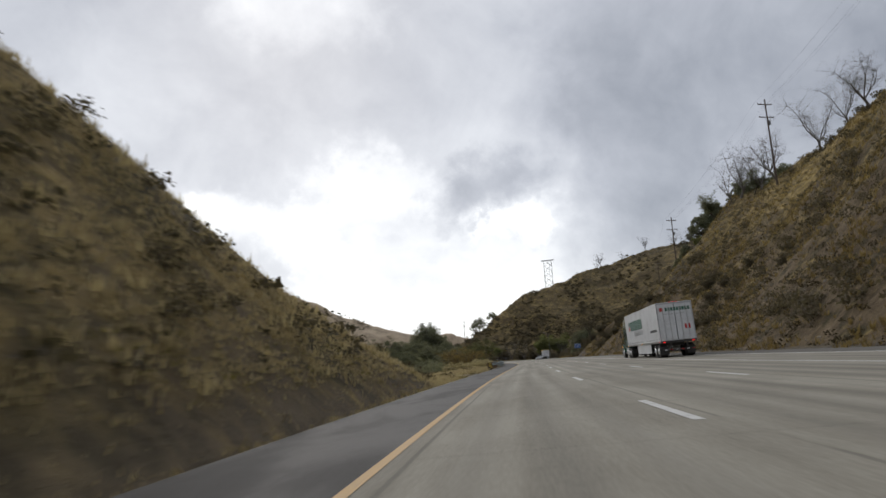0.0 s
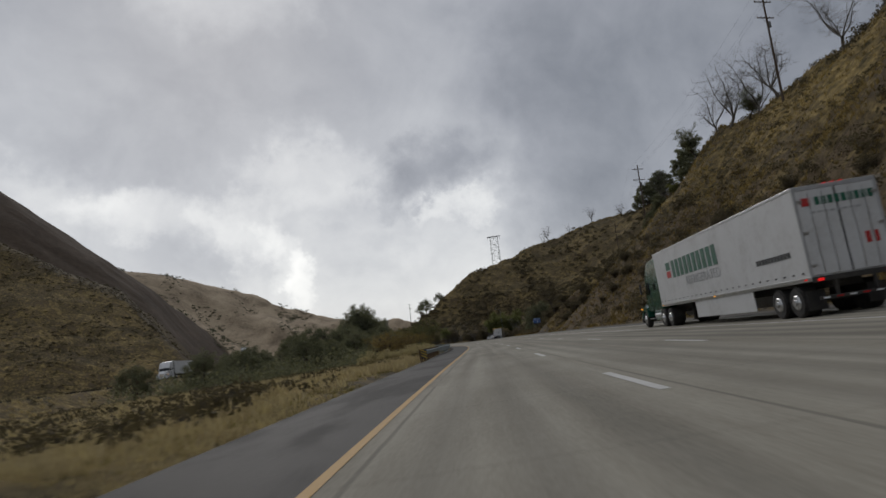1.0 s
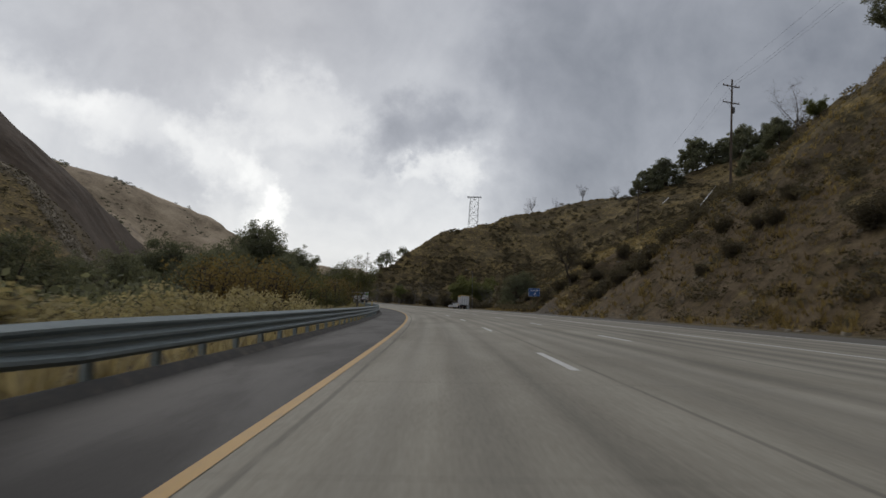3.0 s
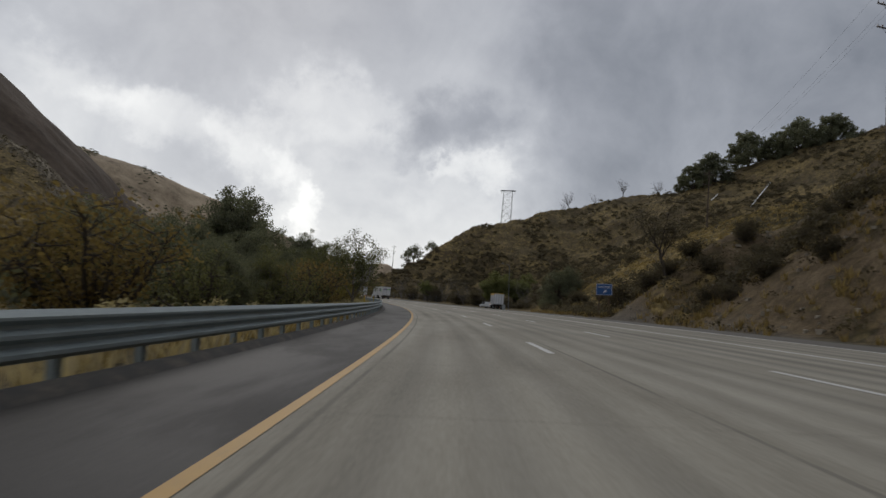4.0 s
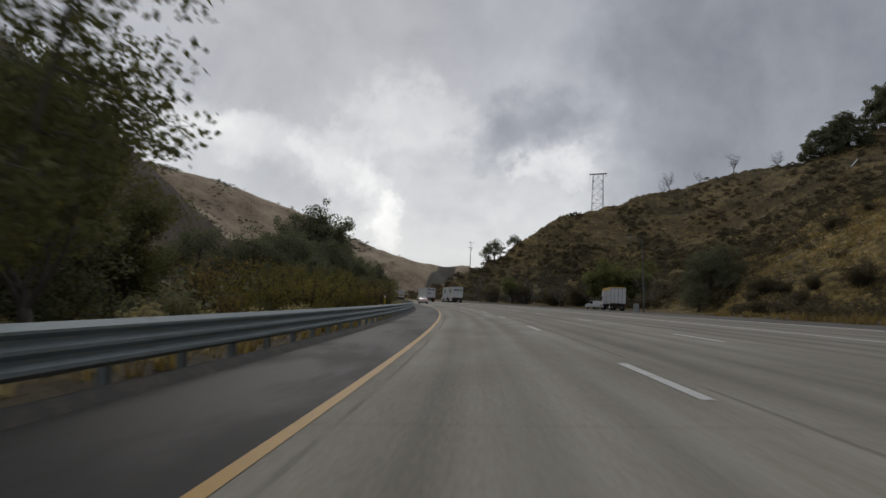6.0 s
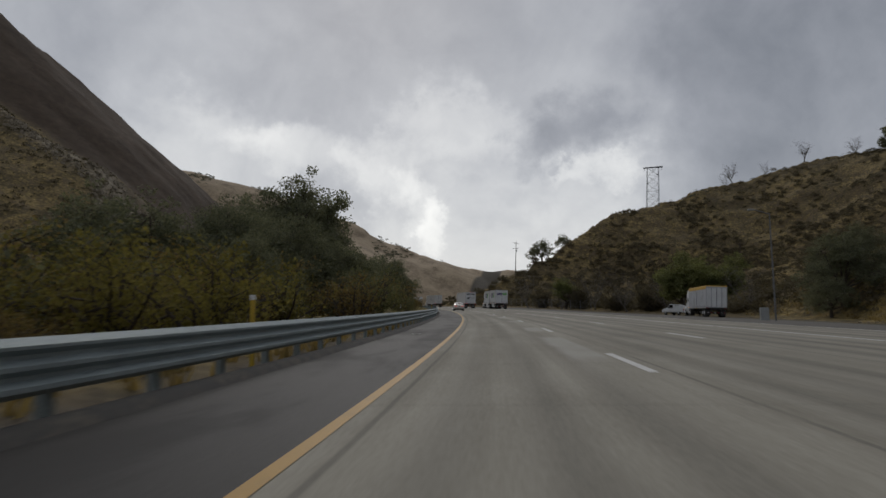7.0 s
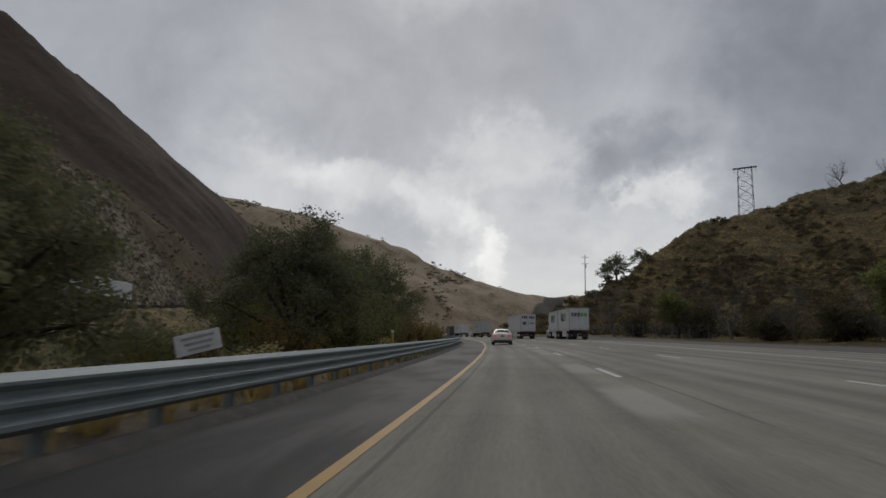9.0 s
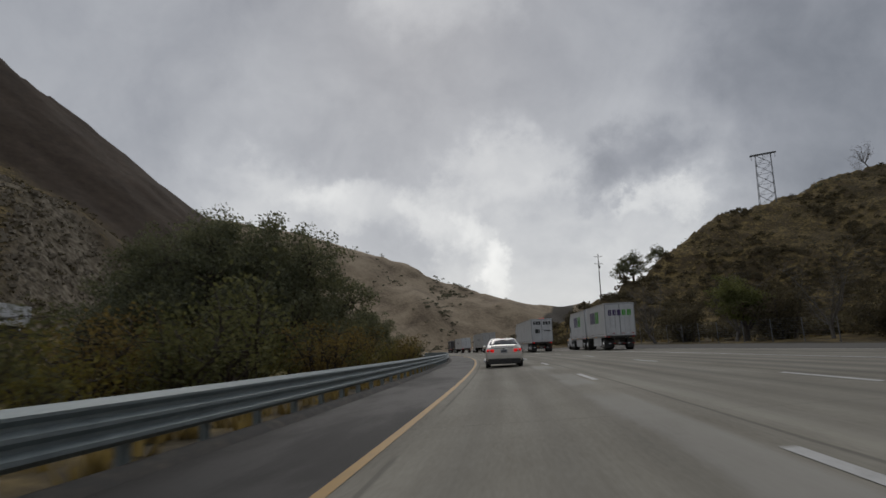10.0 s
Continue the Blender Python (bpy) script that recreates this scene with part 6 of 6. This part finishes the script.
def paving(x, y):
    """Height of the lay-by's paving."""
    s, d = road_coords(np.array([x]), np.array([y]))
    return float(grade(y) - dip(s, d)[0])


def parked_truck():
    t = thing("parked_truck", "grey panelled trailer with a yellow rolled cover parked in the lay-by", "truck", "lorries", pose(13.8, 278.0, paving(13.8, 278.0), 0, 2.9, 0))
    trailer(t, 14.6, 0, GREY_PANEL, False, True, 2, 1.12, 4.0, True, 6, False)
    for x in (-0.95, -0.32, 0.32, 0.95):
        part("door_panel", box((0.52, 0.03, 2.5), (x, -0.05, 2.55), 0.02), WHITE_PAINT, t)
    tractor(t, 13.0, WHITE_PAINT)


parked_truck()


def pickup():
    t = thing("service_pickup", "white service pickup with side toolboxes parked in the lay-by", "pickup", "", pose(13.6, 301.0, paving(13.6, 301.0), 0, 2.9, 30))
    part("body", prism(((0, 0.55), (0, 1.12), (2.3, 1.12), (2.4, 1.1), (2.45, 1.86), (3.55, 1.86), (4.15, 1.2), (5.35, 1.08), (5.55, 0.9), (5.55, 0.5)), -0.97, 0.97, None, 0.05), WHITE_PAINT, t)
    for sgn in (-1, 1):
        part("toolbox", box((0.35, 2.2, 0.62), (sgn * 0.82, 1.15, 1.35), 0.03), WHITE_PAINT, t)
        part("side_window", prism(((2.6, 1.22), (2.6, 1.75), (3.5, 1.75), (3.98, 1.22)), sgn * 0.968, sgn * 0.978), GLASS_DARK, t)
        for y in (1.15, 4.65):
            wheel(t, sgn * 0.84, y, 0.38, 0.24, sgn)
        part("tail_light", box((0.12, 0.05, 0.3), (sgn * 0.85, -0.02, 0.9)), RED_LENS, t)
    part("rear_window", box((1.5, 0.02, 0.5), (0, 2.415, 1.48)), GLASS_DARK, t)
    part("rear_bumper", box((1.9, 0.15, 0.16), (0, -0.08, 0.55), 0.03), CHROME, t)


pickup()


def far_truck(s, d, cab_paint, label):
    t = thing("far_truck", label, "truck", "lorries", road_pose(s, d, 180, 2.35 + float(climb(s))))
    body = trailer(t, 14.6, 0, WHITE_PAINT, False, False, 2, 1.12, 4.08, False)
    bars(body, 1.302, 5.0, 2.9, 4.0, 0.35, 5, LOGO_DARK, 0.25)
    tractor(t, 13.0, cab_paint)


far_truck(198, -66, WHITE_PAINT, "white truck on the far carriageway beyond the field")
far_truck(365, -66, WHITE_PAINT, "white truck on the far carriageway behind the oaks")


# ---- the saloon ahead ----
def sedan():
    """A four-door saloon, lofted from cross-sections; the tail at y = 0."""
    t = thing("sedan", "pearl white four-door saloon with lit brake lights", "car", "", road_pose(301.5, 0.15, 0, 0, 1.8))
    # y, half width at the sill, at the waist, at the roof; heights of sill, waist, roof
    cuts = ((0.00, 0.70, 0.78, 0.66, 0.42, 0.78, 0.93), (0.10, 0.80, 0.89, 0.74, 0.30, 0.80, 1.02), (0.35, 0.84, 0.915, 0.76, 0.26, 0.84, 1.06), (0.80, 0.86, 0.925, 0.78, 0.24, 0.90, 1.10), (1.10, 0.87, 0.927, 0.75, 0.24, 0.93, 1.22), (1.55, 0.88, 0.927, 0.66, 0.24, 0.94, 1.40), (2.10, 0.88, 0.927, 0.63, 0.24, 0.94, 1.465), (2.80, 0.88, 0.925, 0.63, 0.24, 0.93, 1.455), (3.20, 0.87, 0.92, 0.66, 0.24, 0.92, 1.36), (3.65, 0.86, 0.915, 0.70, 0.24, 0.90, 1.08), (3.85, 0.85, 0.91, 0.74, 0.24, 0.88, 1.00), (4.40, 0.83, 0.89, 0.70, 0.26, 0.80, 0.92), (4.75, 0.76, 0.82, 0.60, 0.32, 0.68, 0.78), (4.88, 0.62, 0.66, 0.45, 0.42, 0.58, 0.66))
    rows = np.array(cuts)
    fine = np.concatenate([np.linspace(rows[i, 0], rows[i + 1, 0], 5)[:-1] for i in range(len(rows) - 1)] + [rows[-1:, 0]])
    table = []
    for y in fine:
        i = min(max(int(np.searchsorted(rows[:, 0], y, "right")) - 1, 0), len(rows) - 2)
        p0, p1, p2, p3 = rows[max(i - 1, 0)], rows[i], rows[i + 1], rows[min(i + 2, len(rows) - 1)]
        u = (y - p1[0]) / (p2[0] - p1[0])
        m1, m2 = (p2 - p0) / (p2[0] - p0[0]), (p3 - p1) / (p3[0] - p1[0])
        wide = p2[0] - p1[0]
        table.append((2 * u ** 3 - 3 * u * u + 1) * p1 + (u ** 3 - 2 * u * u + u) * wide * m1 + (3 * u * u - 2 * u ** 3) * p2 + (u ** 3 - u * u) * wide * m2)
    table = np.array(table)
    verts, faces = [], []

    def section(y):
        """The right half of the car's outline at one place along it, from the sill up to the roof's middle."""
        ws, ww, wr, zs, zw, zr = (float(np.interp(y, table[:, 0], table[:, c])) for c in range(1, 7))
        return [(0, zs), (ws * 0.9, zs), (ws, zs + 0.06), (ww * 0.99, zs + (zw - zs) * 0.3), (ww, (zs + zw) / 2), (ww * 0.995, zw - 0.05), (ww * 0.965, zw), ((ww + wr) / 2 * 0.99, (zw + zr) / 2 + 0.015), (wr * 1.02, zr - 0.06), (wr * 0.93, zr - 0.022), (wr * 0.6, zr - 0.004), (0, zr)]

    for y in table[:, 0]:
        half = section(y)
        verts += [(x, y, z) for x, z in half] + [(-x, y, z) for x, z in half[-2:0:-1]]
    n = 22
    for i in range(len(table) - 1):
        for j in range(n):
            k = (j + 1) % n
            faces.append((i * n + j, i * n + k, (i + 1) * n + k, (i + 1) * n + j))
    faces.append(tuple(range(n - 1, -1, -1)))
    faces.append(tuple((len(table) - 1) * n + j for j in range(n)))
    body = part("body", mesh_of("body", verts, faces, CAR_WHITE, True), None, t)
    me = body.data
    bm = bmesh.new()
    bm.from_mesh(me)
    bmesh.ops.recalc_face_normals(bm, faces=bm.faces)
    bm.to_mesh(me)
    bm.free()

    def pane(name, y0, y1, j0, j1, inset0, inset1, mirror=1):
        """Glass that lies 6 mm over the body between two places along it and two corners of its section."""
        bm_ = bmesh.new()
        grid = []
        for i in range(9):
            y = y0 + (y1 - y0) * i / 8
            half = section(y)
            line = half[j0:j1 + 1]
            if mirror == 0:
                line = [(x, z) for x, z in half[j0:]] + [(-x, z) for x, z in half[-2:j0 - 1:-1]]
            k = inset0 + (inset1 - inset0) * i / 8
            grid.append([bm_.verts.new(((x - (k if x > 0 else -k if x < 0 else 0)) * (mirror or 1) if mirror == 0 else (x + 0.008) * mirror, y, z + (0.008 if mirror == 0 else 0))) for x, z in line])
        for g0, g1 in zip(grid, grid[1:]):
            for c in range(len(g0) - 1):
                bm_.faces.new((g0[c], g0[c + 1], g1[c + 1], g1[c]))
        bmesh.ops.recalc_face_normals(bm_, faces=bm_.faces)
        bmesh.ops.solidify(bm_, geom=list(bm_.faces), thickness=0.004)
        return part(name, bm_, GLASS_DARK, t, "", None, True)

    pane("rear_window", 0.90, 1.58, 9, 11, 0.02, 0.03, 0)
    pane("windscreen", 3.60, 3.06, 9, 11, 0.02, 0.03, 0)
    for sgn in (-1, 1):
        pane("side_window", 1.30, 2.22, 7, 8, 0, 0, sgn)
        pane("side_window", 2.30, 3.30, 7, 8, 0, 0, sgn)
        part("pillar", box((0.02, 0.07, 0.44), (sgn * 0.76, 2.26, 1.18), 0.005, None, pose(0, 0, 0, 0, -sgn * 38, 0)), BLACK, t)
        lamp = part("tail_light", box((0.36, 0.10, 0.15), (sgn * 0.66, 0.050, 0.83), 0.035, None, pose(0, 0, 0, 0, 0, sgn * 14)), RED_LAMP, t, "lit red tail light cluster")
        part("lens_strip", box((0.30, 0.04, 0.035), (sgn * 0.67, -0.008, 0.815), 0.008, None, pose(0, 0, 0, 0, 0, sgn * 14)), RED_LENS, lamp)
        part("bumper_reflector", box((0.28, 0.03, 0.04), (sgn * 0.60, 0.045, 0.50), 0.008), RED_LENS, t)
        part("exhaust", box((0.20, 0.10, 0.07), (sgn * 0.52, 0.06, 0.29), 0.02), CHROME, t)
        mirror = part("mirror", box((0.20, 0.12, 0.13), (sgn * 0.98, 3.20, 1.02), 0.04), CAR_WHITE, t)
        part("arm", rod((sgn * 0.86, 3.22, 0.96), (sgn * 0.96, 3.21, 1.0), 0.03), BLACK, mirror)
        for y in (0.98, 3.86):
            wheel(t, sgn * 0.80, y, 0.325, 0.235, sgn)
            arch = bmesh.new()
            bmesh.ops.create_cone(arch, cap_ends=True, segments=24, radius1=0.37, radius2=0.37, depth=0.10, matrix=pose(sgn * 0.875, y, 0.335, 0, 90, 0))
            part("wheel_arch", arch, BLACK, t)
    part("rear_bumper", box((1.76, 0.24, 0.28), (0, 0.09, 0.56), 0.08), CAR_WHITE, t)
    part("diffuser", box((1.60, 0.26, 0.26), (0, 0.075, 0.31), 0.05), BLACK, t)
    part("boot_trim", box((0.95, 0.03, 0.03), (0, 0.005, 0.955), 0.008), CHROME, t)
    plate = part("number_plate", box((0.32, 0.02, 0.16), (0, -0.014, 0.80), 0.008), BLUE_GREY, t)
    part("plate_bars", box((0.24, 0.008, 0.06), (0, -0.025, 0.80)), LOGO_DARK, plate)
    part("high_brake_light", box((0.32, 0.03, 0.02), (0, 1.50, 1.44)), RED_LENS, t)
    part("boot_lip", box((1.28, 0.10, 0.025), (0, 0.17, 1.045), 0.01), CAR_WHITE, t)
    part("badge", rod((0, -0.005, 0.90), (0, 0.02, 0.90), 0.045, None, 14), CHROME, t)


sedan()


# ---- poles, tower, signs and small things ----
LEAN = 2.6


def utility_pole(x, y, height, turn, label, arms=2):
    p = thing("utility_pole", label, "utility pole", "utility poles", pose(x, y, land_height(x, y) - 0.5, 0, LEAN, turn))
    part("pole", rod((0, 0, 0), (0, 0, height), 0.20, 0.12, 10), POLE_WOOD, p)
    for i in range(arms):
        z = height - 1.0 - 2.6 * i
        arm = part("crossarm", box((3.0, 0.12, 0.14), (0, 0.14, z), 0.01), POLE_WOOD, p)
        for k in (-1.4, -0.75, 0.75, 1.4):
            part("insulator", rod((k, 0.14, z + 0.06), (k, 0.14, z + 0.30), 0.06, 0.04, 8), INSULATOR, arm)
        for k in (-0.7, 0.7):
            part("brace", rod((k, 0.2, z), (0, 0.2, z - 0.7), 0.02, None, 5), STEEL_DARK, arm)
    if arms == 2 and height > 16:
        part("transformer", rod((0.34, 0, height - 5.2), (0.34, 0, height - 4.3), 0.22, None, 12), STEEL_DARK, p)
    return p


POLES = ((56.6, 66.0, 17.5), (52.2, 120.3, 17.5), (46.9, 177.7, 17.5), (61.5, 262.0, 14.5), (72.5, 332.0, 9.0), (49.5, 425.0, 12.5), (-36.6, 501.0, 17.5))
for x, y, h in POLES:
    utility_pole(x, y, h, 15, "weathered timber utility pole with crossarms" if h > 14 else "short timber utility pole on the dry slope", 2 if h > 14 else 1)


def cable(a, b, sag):
    cu = bpy.data.curves.new("power_cable", "CURVE")
    cu.dimensions, cu.bevel_depth, cu.bevel_resolution = "3D", 0.009, 1
    sp = cu.splines.new("POLY")
    sp.points.add(16)
    for i in range(17):
        t = i / 16
        p = Vector(a).lerp(Vector(b), t)
        sp.points[i].co = (p.x, p.y, p.z - sag * 4 * t * (1 - t), 1)
    ob = new("power_cable", cu)
    cu.materials.append(LOGO_DARK)
    return tagged(ob, "thin dark power cable strung between poles", "cable", "power cables")


for (x0, y0, h0), (x1, y1, h1) in zip(POLES[:3], POLES[1:4]):
    for k in (-1.4, 0.75, 1.4):
        z0, z1 = land_height(x0, y0) + h0 - 1.2, land_height(x1, y1) + h1 - 1.2
        cable((x0 + k, y0 + 0.1, z0), (x1 + k, y1 + 0.1, z1), 1.4)


def lattice_tower(x, y):
    base = land_height(x, y) - 0.5
    t = thing("transmission_tower", "steel lattice transmission tower on the ridge", "pylon", "", pose(x, y, base, 0, LEAN, -18))
    high = 27.0
    for sx in (-1, 1):
        for sy in (-1, 1):
            part("leg", rod((sx * 3.9, sy * 1.7, -1.5), (sx * 3.6, sy * 0.9, high), 0.17, 0.13, 5), STEEL_DARK, t)
    levels = 5
    for i in range(levels):
        z0, z1 = high * i / levels, high * (i + 1) / levels
        for sy in (-1, 1):
            part("brace", rod((-3.8, sy * 1.5, z0), (3.7, sy * 1.4, z1), 0.07, None, 4), STEEL_DARK, t)
            part("brace", rod((3.8, sy * 1.5, z0), (-3.7, sy * 1.4, z1), 0.07, None, 4), STEEL_DARK, t)
        part("girt", rod((-3.8, -1.4, z1), (3.8, -1.4, z1), 0.08, None, 4), STEEL_DARK, t)
    part("top_beam", box((12.5, 1.1, 0.7), (0, 0, high)), STEEL_DARK, t)
    for k in (-5.6, 0, 5.6):
        part("insulator_string", rod((k, 0, high - 0.3), (k, 0, high - 2.4), 0.12, None, 6), INSULATOR, t)


lattice_tower(42.2, 624.5)


def water_sign():
    x, y, z = 17.5, 177.0, grade(177.0)
    t = thing("road_sign", "blue road sign with white lettering on two timber posts", "road sign", "", pose(x, y, land_height(x, y), 0, 0, -4))
    lift = 2.85 + float(z) - land_height(x, y)
    for k in (-0.5, 0.5):
        part("post", box((0.13, 0.13, lift + 1.1), (k, 0.09, (lift + 0.1) / 2 - 0.2), 0.01), POST_WOOD, t)
    panel = part("panel", box((1.62, 0.025, 1.16), (0, 0, lift), 0.008), SIGN_BLUE, t)
    rim = bmesh.new()
    for sx, sz, cx, cz in ((1.54, 0.025, 0, 0.545), (1.54, 0.025, 0, -0.545), (0.025, 1.09, 0.765, 0), (0.025, 1.09, -0.765, 0)):
        box((sx, 0.006, sz), (cx, -0.016, lift + cz), 0, rim)
    part("border", rim, SIGN_WHITE, panel)
    writing("WATER", 0.33, SIGN_WHITE, panel, pose(0, -0.017, lift + 0.23, 90, 0, 0))
    arrow = box((0.30, 0.006, 0.09), (0.02, -0.016, lift - 0.26), 0, None, pose(0, 0, 0, 0, -45, 0))
    v = [arrow.verts.new(p) for p in ((-0.02, -0.020, lift - 0.07), (0.21, -0.020, lift - 0.07), (0.21, -0.020, lift - 0.30))]
    arrow.faces.new(v)
    part("arrow", arrow, SIGN_WHITE, panel)


water_sign()


def street_lamp(x, y):
    t = thing("street_lamp", "grey steel street lamp with a bent arm at the lay-by", "street lamp", "", pose(x, y, land_height(x, y), 0, 0, 0))
    part("pole", rod((0, 0, -0.3), (0, 0, 10.4), 0.09, 0.055, 12), STEEL_DARK, t)
    part("arm", rod((0, 0, 10.3), (-1.3, 0, 10.75), 0.045, 0.035, 8), STEEL_DARK, t)
    part("lamp_head", box((0.6, 0.26, 0.13), (-1.55, 0, 10.78), 0.05), CABINET_GREY, t)
    part("base", box((0.4, 0.4, 0.35), (0, 0, 0.1), 0.03), CABINET_GREY, t)


street_lamp(14.3, 253.0)
x, y = 13.2, 252.4
t = thing("utility_cabinet", "grey enamel roadside control cabinet", "cabinet", "", pose(float(x), float(y), land_height(float(x), float(y))))
part("body", box((0.7, 0.5, 1.5), (0, 0, 0.75), 0.02), CABINET_GREY, t)
part("door", box((0.6, 0.02, 1.3), (0, -0.258, 0.78), 0.01), CABINET_GREY, t)


def delineator(s, d, tall, label):
    x, y, _ = lane_place(s, d)
    t = thing("marker_post", label, "marker post", "marker posts", pose(float(x), float(y), land_height(float(x), float(y))))
    part("post", box((0.09, 0.05, tall), (0, 0, tall / 2 - 0.1), 0.01), MARK_YELLOW, t)
    part("cap", box((0.10, 0.06, 0.10), (0, 0, tall - 0.12), 0.01), SIGN_WHITE, t)


for s in (155, 201, 268):
    delineator(s, -4.75, 1.45, "yellow plastic marker post behind the guard rail")


def hazard_end():
    x, y, z = lane_place(RAIL_FROM - 0.25, RAIL_D + 0.05)
    t = thing("hazard_marker", "black and yellow striped marker at the guard rail's end", "hazard marker", "", pose(float(x), float(y), float(z)))
    part("plate", box((0.42, 0.03, 0.62), (0, 0, 0.50), 0.008), LOGO_DARK, t)
    for i in range(3):
        part("stripe", box((0.46, 0.012, 0.075), (0, -0.018, 0.31 + 0.19 * i), 0, None, pose(0, 0, 0, 0, 32, 0)), MARK_YELLOW, t)
    part("post", box((0.12, 0.12, 0.7), (0, 0.08, 0.2), 0.008), POST_WOOD, t)


hazard_end()


def side_board():
    x, y, _ = lane_place(259.0, -8.2)
    t = thing("sign_board", "white sign board with grey bars behind the guard rail", "sign", "", pose(float(x), float(y), land_height(float(x), float(y)), 0, -12, 62))
    for k in (-0.4, 0.4):
        part("post", box((0.09, 0.09, 1.4), (k, 0.065, 0.5)), POST_WOOD, t)
    board = part("board", box((1.25, 0.04, 0.55), (0, 0, 1.0), 0.01), SIGN_WHITE, t)
    for i in range(3):
        part("bar", box((0.9 - 0.15 * i, 0.012, 0.07), (0, -0.025, 1.15 - 0.15 * i)), LOGO_GREY, board)


side_board()


def link_fence():
    """Posts and wires at the foot of the slope past the lay-by."""
    t = thing("wire_fence", "dark wire fence with steel posts at the slope's foot", "fence")
    prev = None
    for i in range(16):
        s = 330 + i * 3.6
        x, y, _ = lane_place(s, float(road_right(s)) + 2.2)
        z = land_height(float(x), float(y))
        at = Vector((float(x), float(y), z))
        part("post", rod(at - Vector((0, 0, 0.3)), at + Vector((0, 0, 2.4)), 0.05, None, 6), STEEL_DARK, t)
        if prev is not None:
            for h in np.arange(0.2, 2.4, 0.24):
                part("wire", rod(prev + Vector((0, 0, h)), at + Vector((0, 0, h)), 0.008, None, 3), STEEL_DARK, t)
        prev = at


link_fence()


def litter(name, label, s, d, outline, material_):
    x, y, z = lane_place(s, d, 0.004)
    bm = bmesh.new()
    bm.faces.new([bm.verts.new((a, b, 0.02 + 0.03 * abs(a))) for a, b in outline])
    bmesh.ops.solidify(bm, geom=list(bm.faces), thickness=-0.02)
    ob = part(name, bm, material_, None, "", pose(float(x), float(y), float(z), 0, 0, 20))
    tagged(ob, label, "litter")


litter("tyre_scrap", "black torn tyre scrap on the shoulder", 158.5, -2.3, ((-0.5, -0.1), (0.1, -0.18), (0.5, -0.02), (0.3, 0.12), (-0.1, 0.02), (-0.4, 0.14)), RUBBER)
litter("white_scrap", "flat white scrap of card on the shoulder", 212.0, -2.8, ((-0.2, -0.12), (0.18, -0.14), (0.21, 0.1), (-0.17, 0.13)), CABINET_GREY)
litter("dark_scrap", "dark scrap of rubber on the lane joint", 146.0, 2.5, ((-0.2, -0.05), (0.22, -0.09), (0.2, 0.06), (-0.18, 0.08)), RUBBER)


# the pale drain pipe laid down the far slope
def drain_pipe(a, b):
    t = thing("drain_pipe", "pale grey drain pipe laid down the slope", "pipe", "drain pipes", pose(a[0], a[1], land_height(*a)))
    up = land_height(*b) - land_height(*a)
    part("pipe", rod((0, 0, 0.7), (b[0] - a[0], b[1] - a[1], up + 0.7), 0.36, None, 10), SIGN_WHITE, t)
    for k in (0.15, 0.5, 0.85):
        part("collar", rod(((b[0] - a[0]) * k, (b[1] - a[1]) * k, up * k + 0.7), ((b[0] - a[0]) * k + 0.2, (b[1] - a[1]) * k + 0.2, up * k + 0.84), 0.45, None, 10), CABINET_GREY, t)


drain_pipe((200.1, 538.3), (229.4, 571.1))
drain_pipe((186.2, 569.4), (197.0, 584.7))
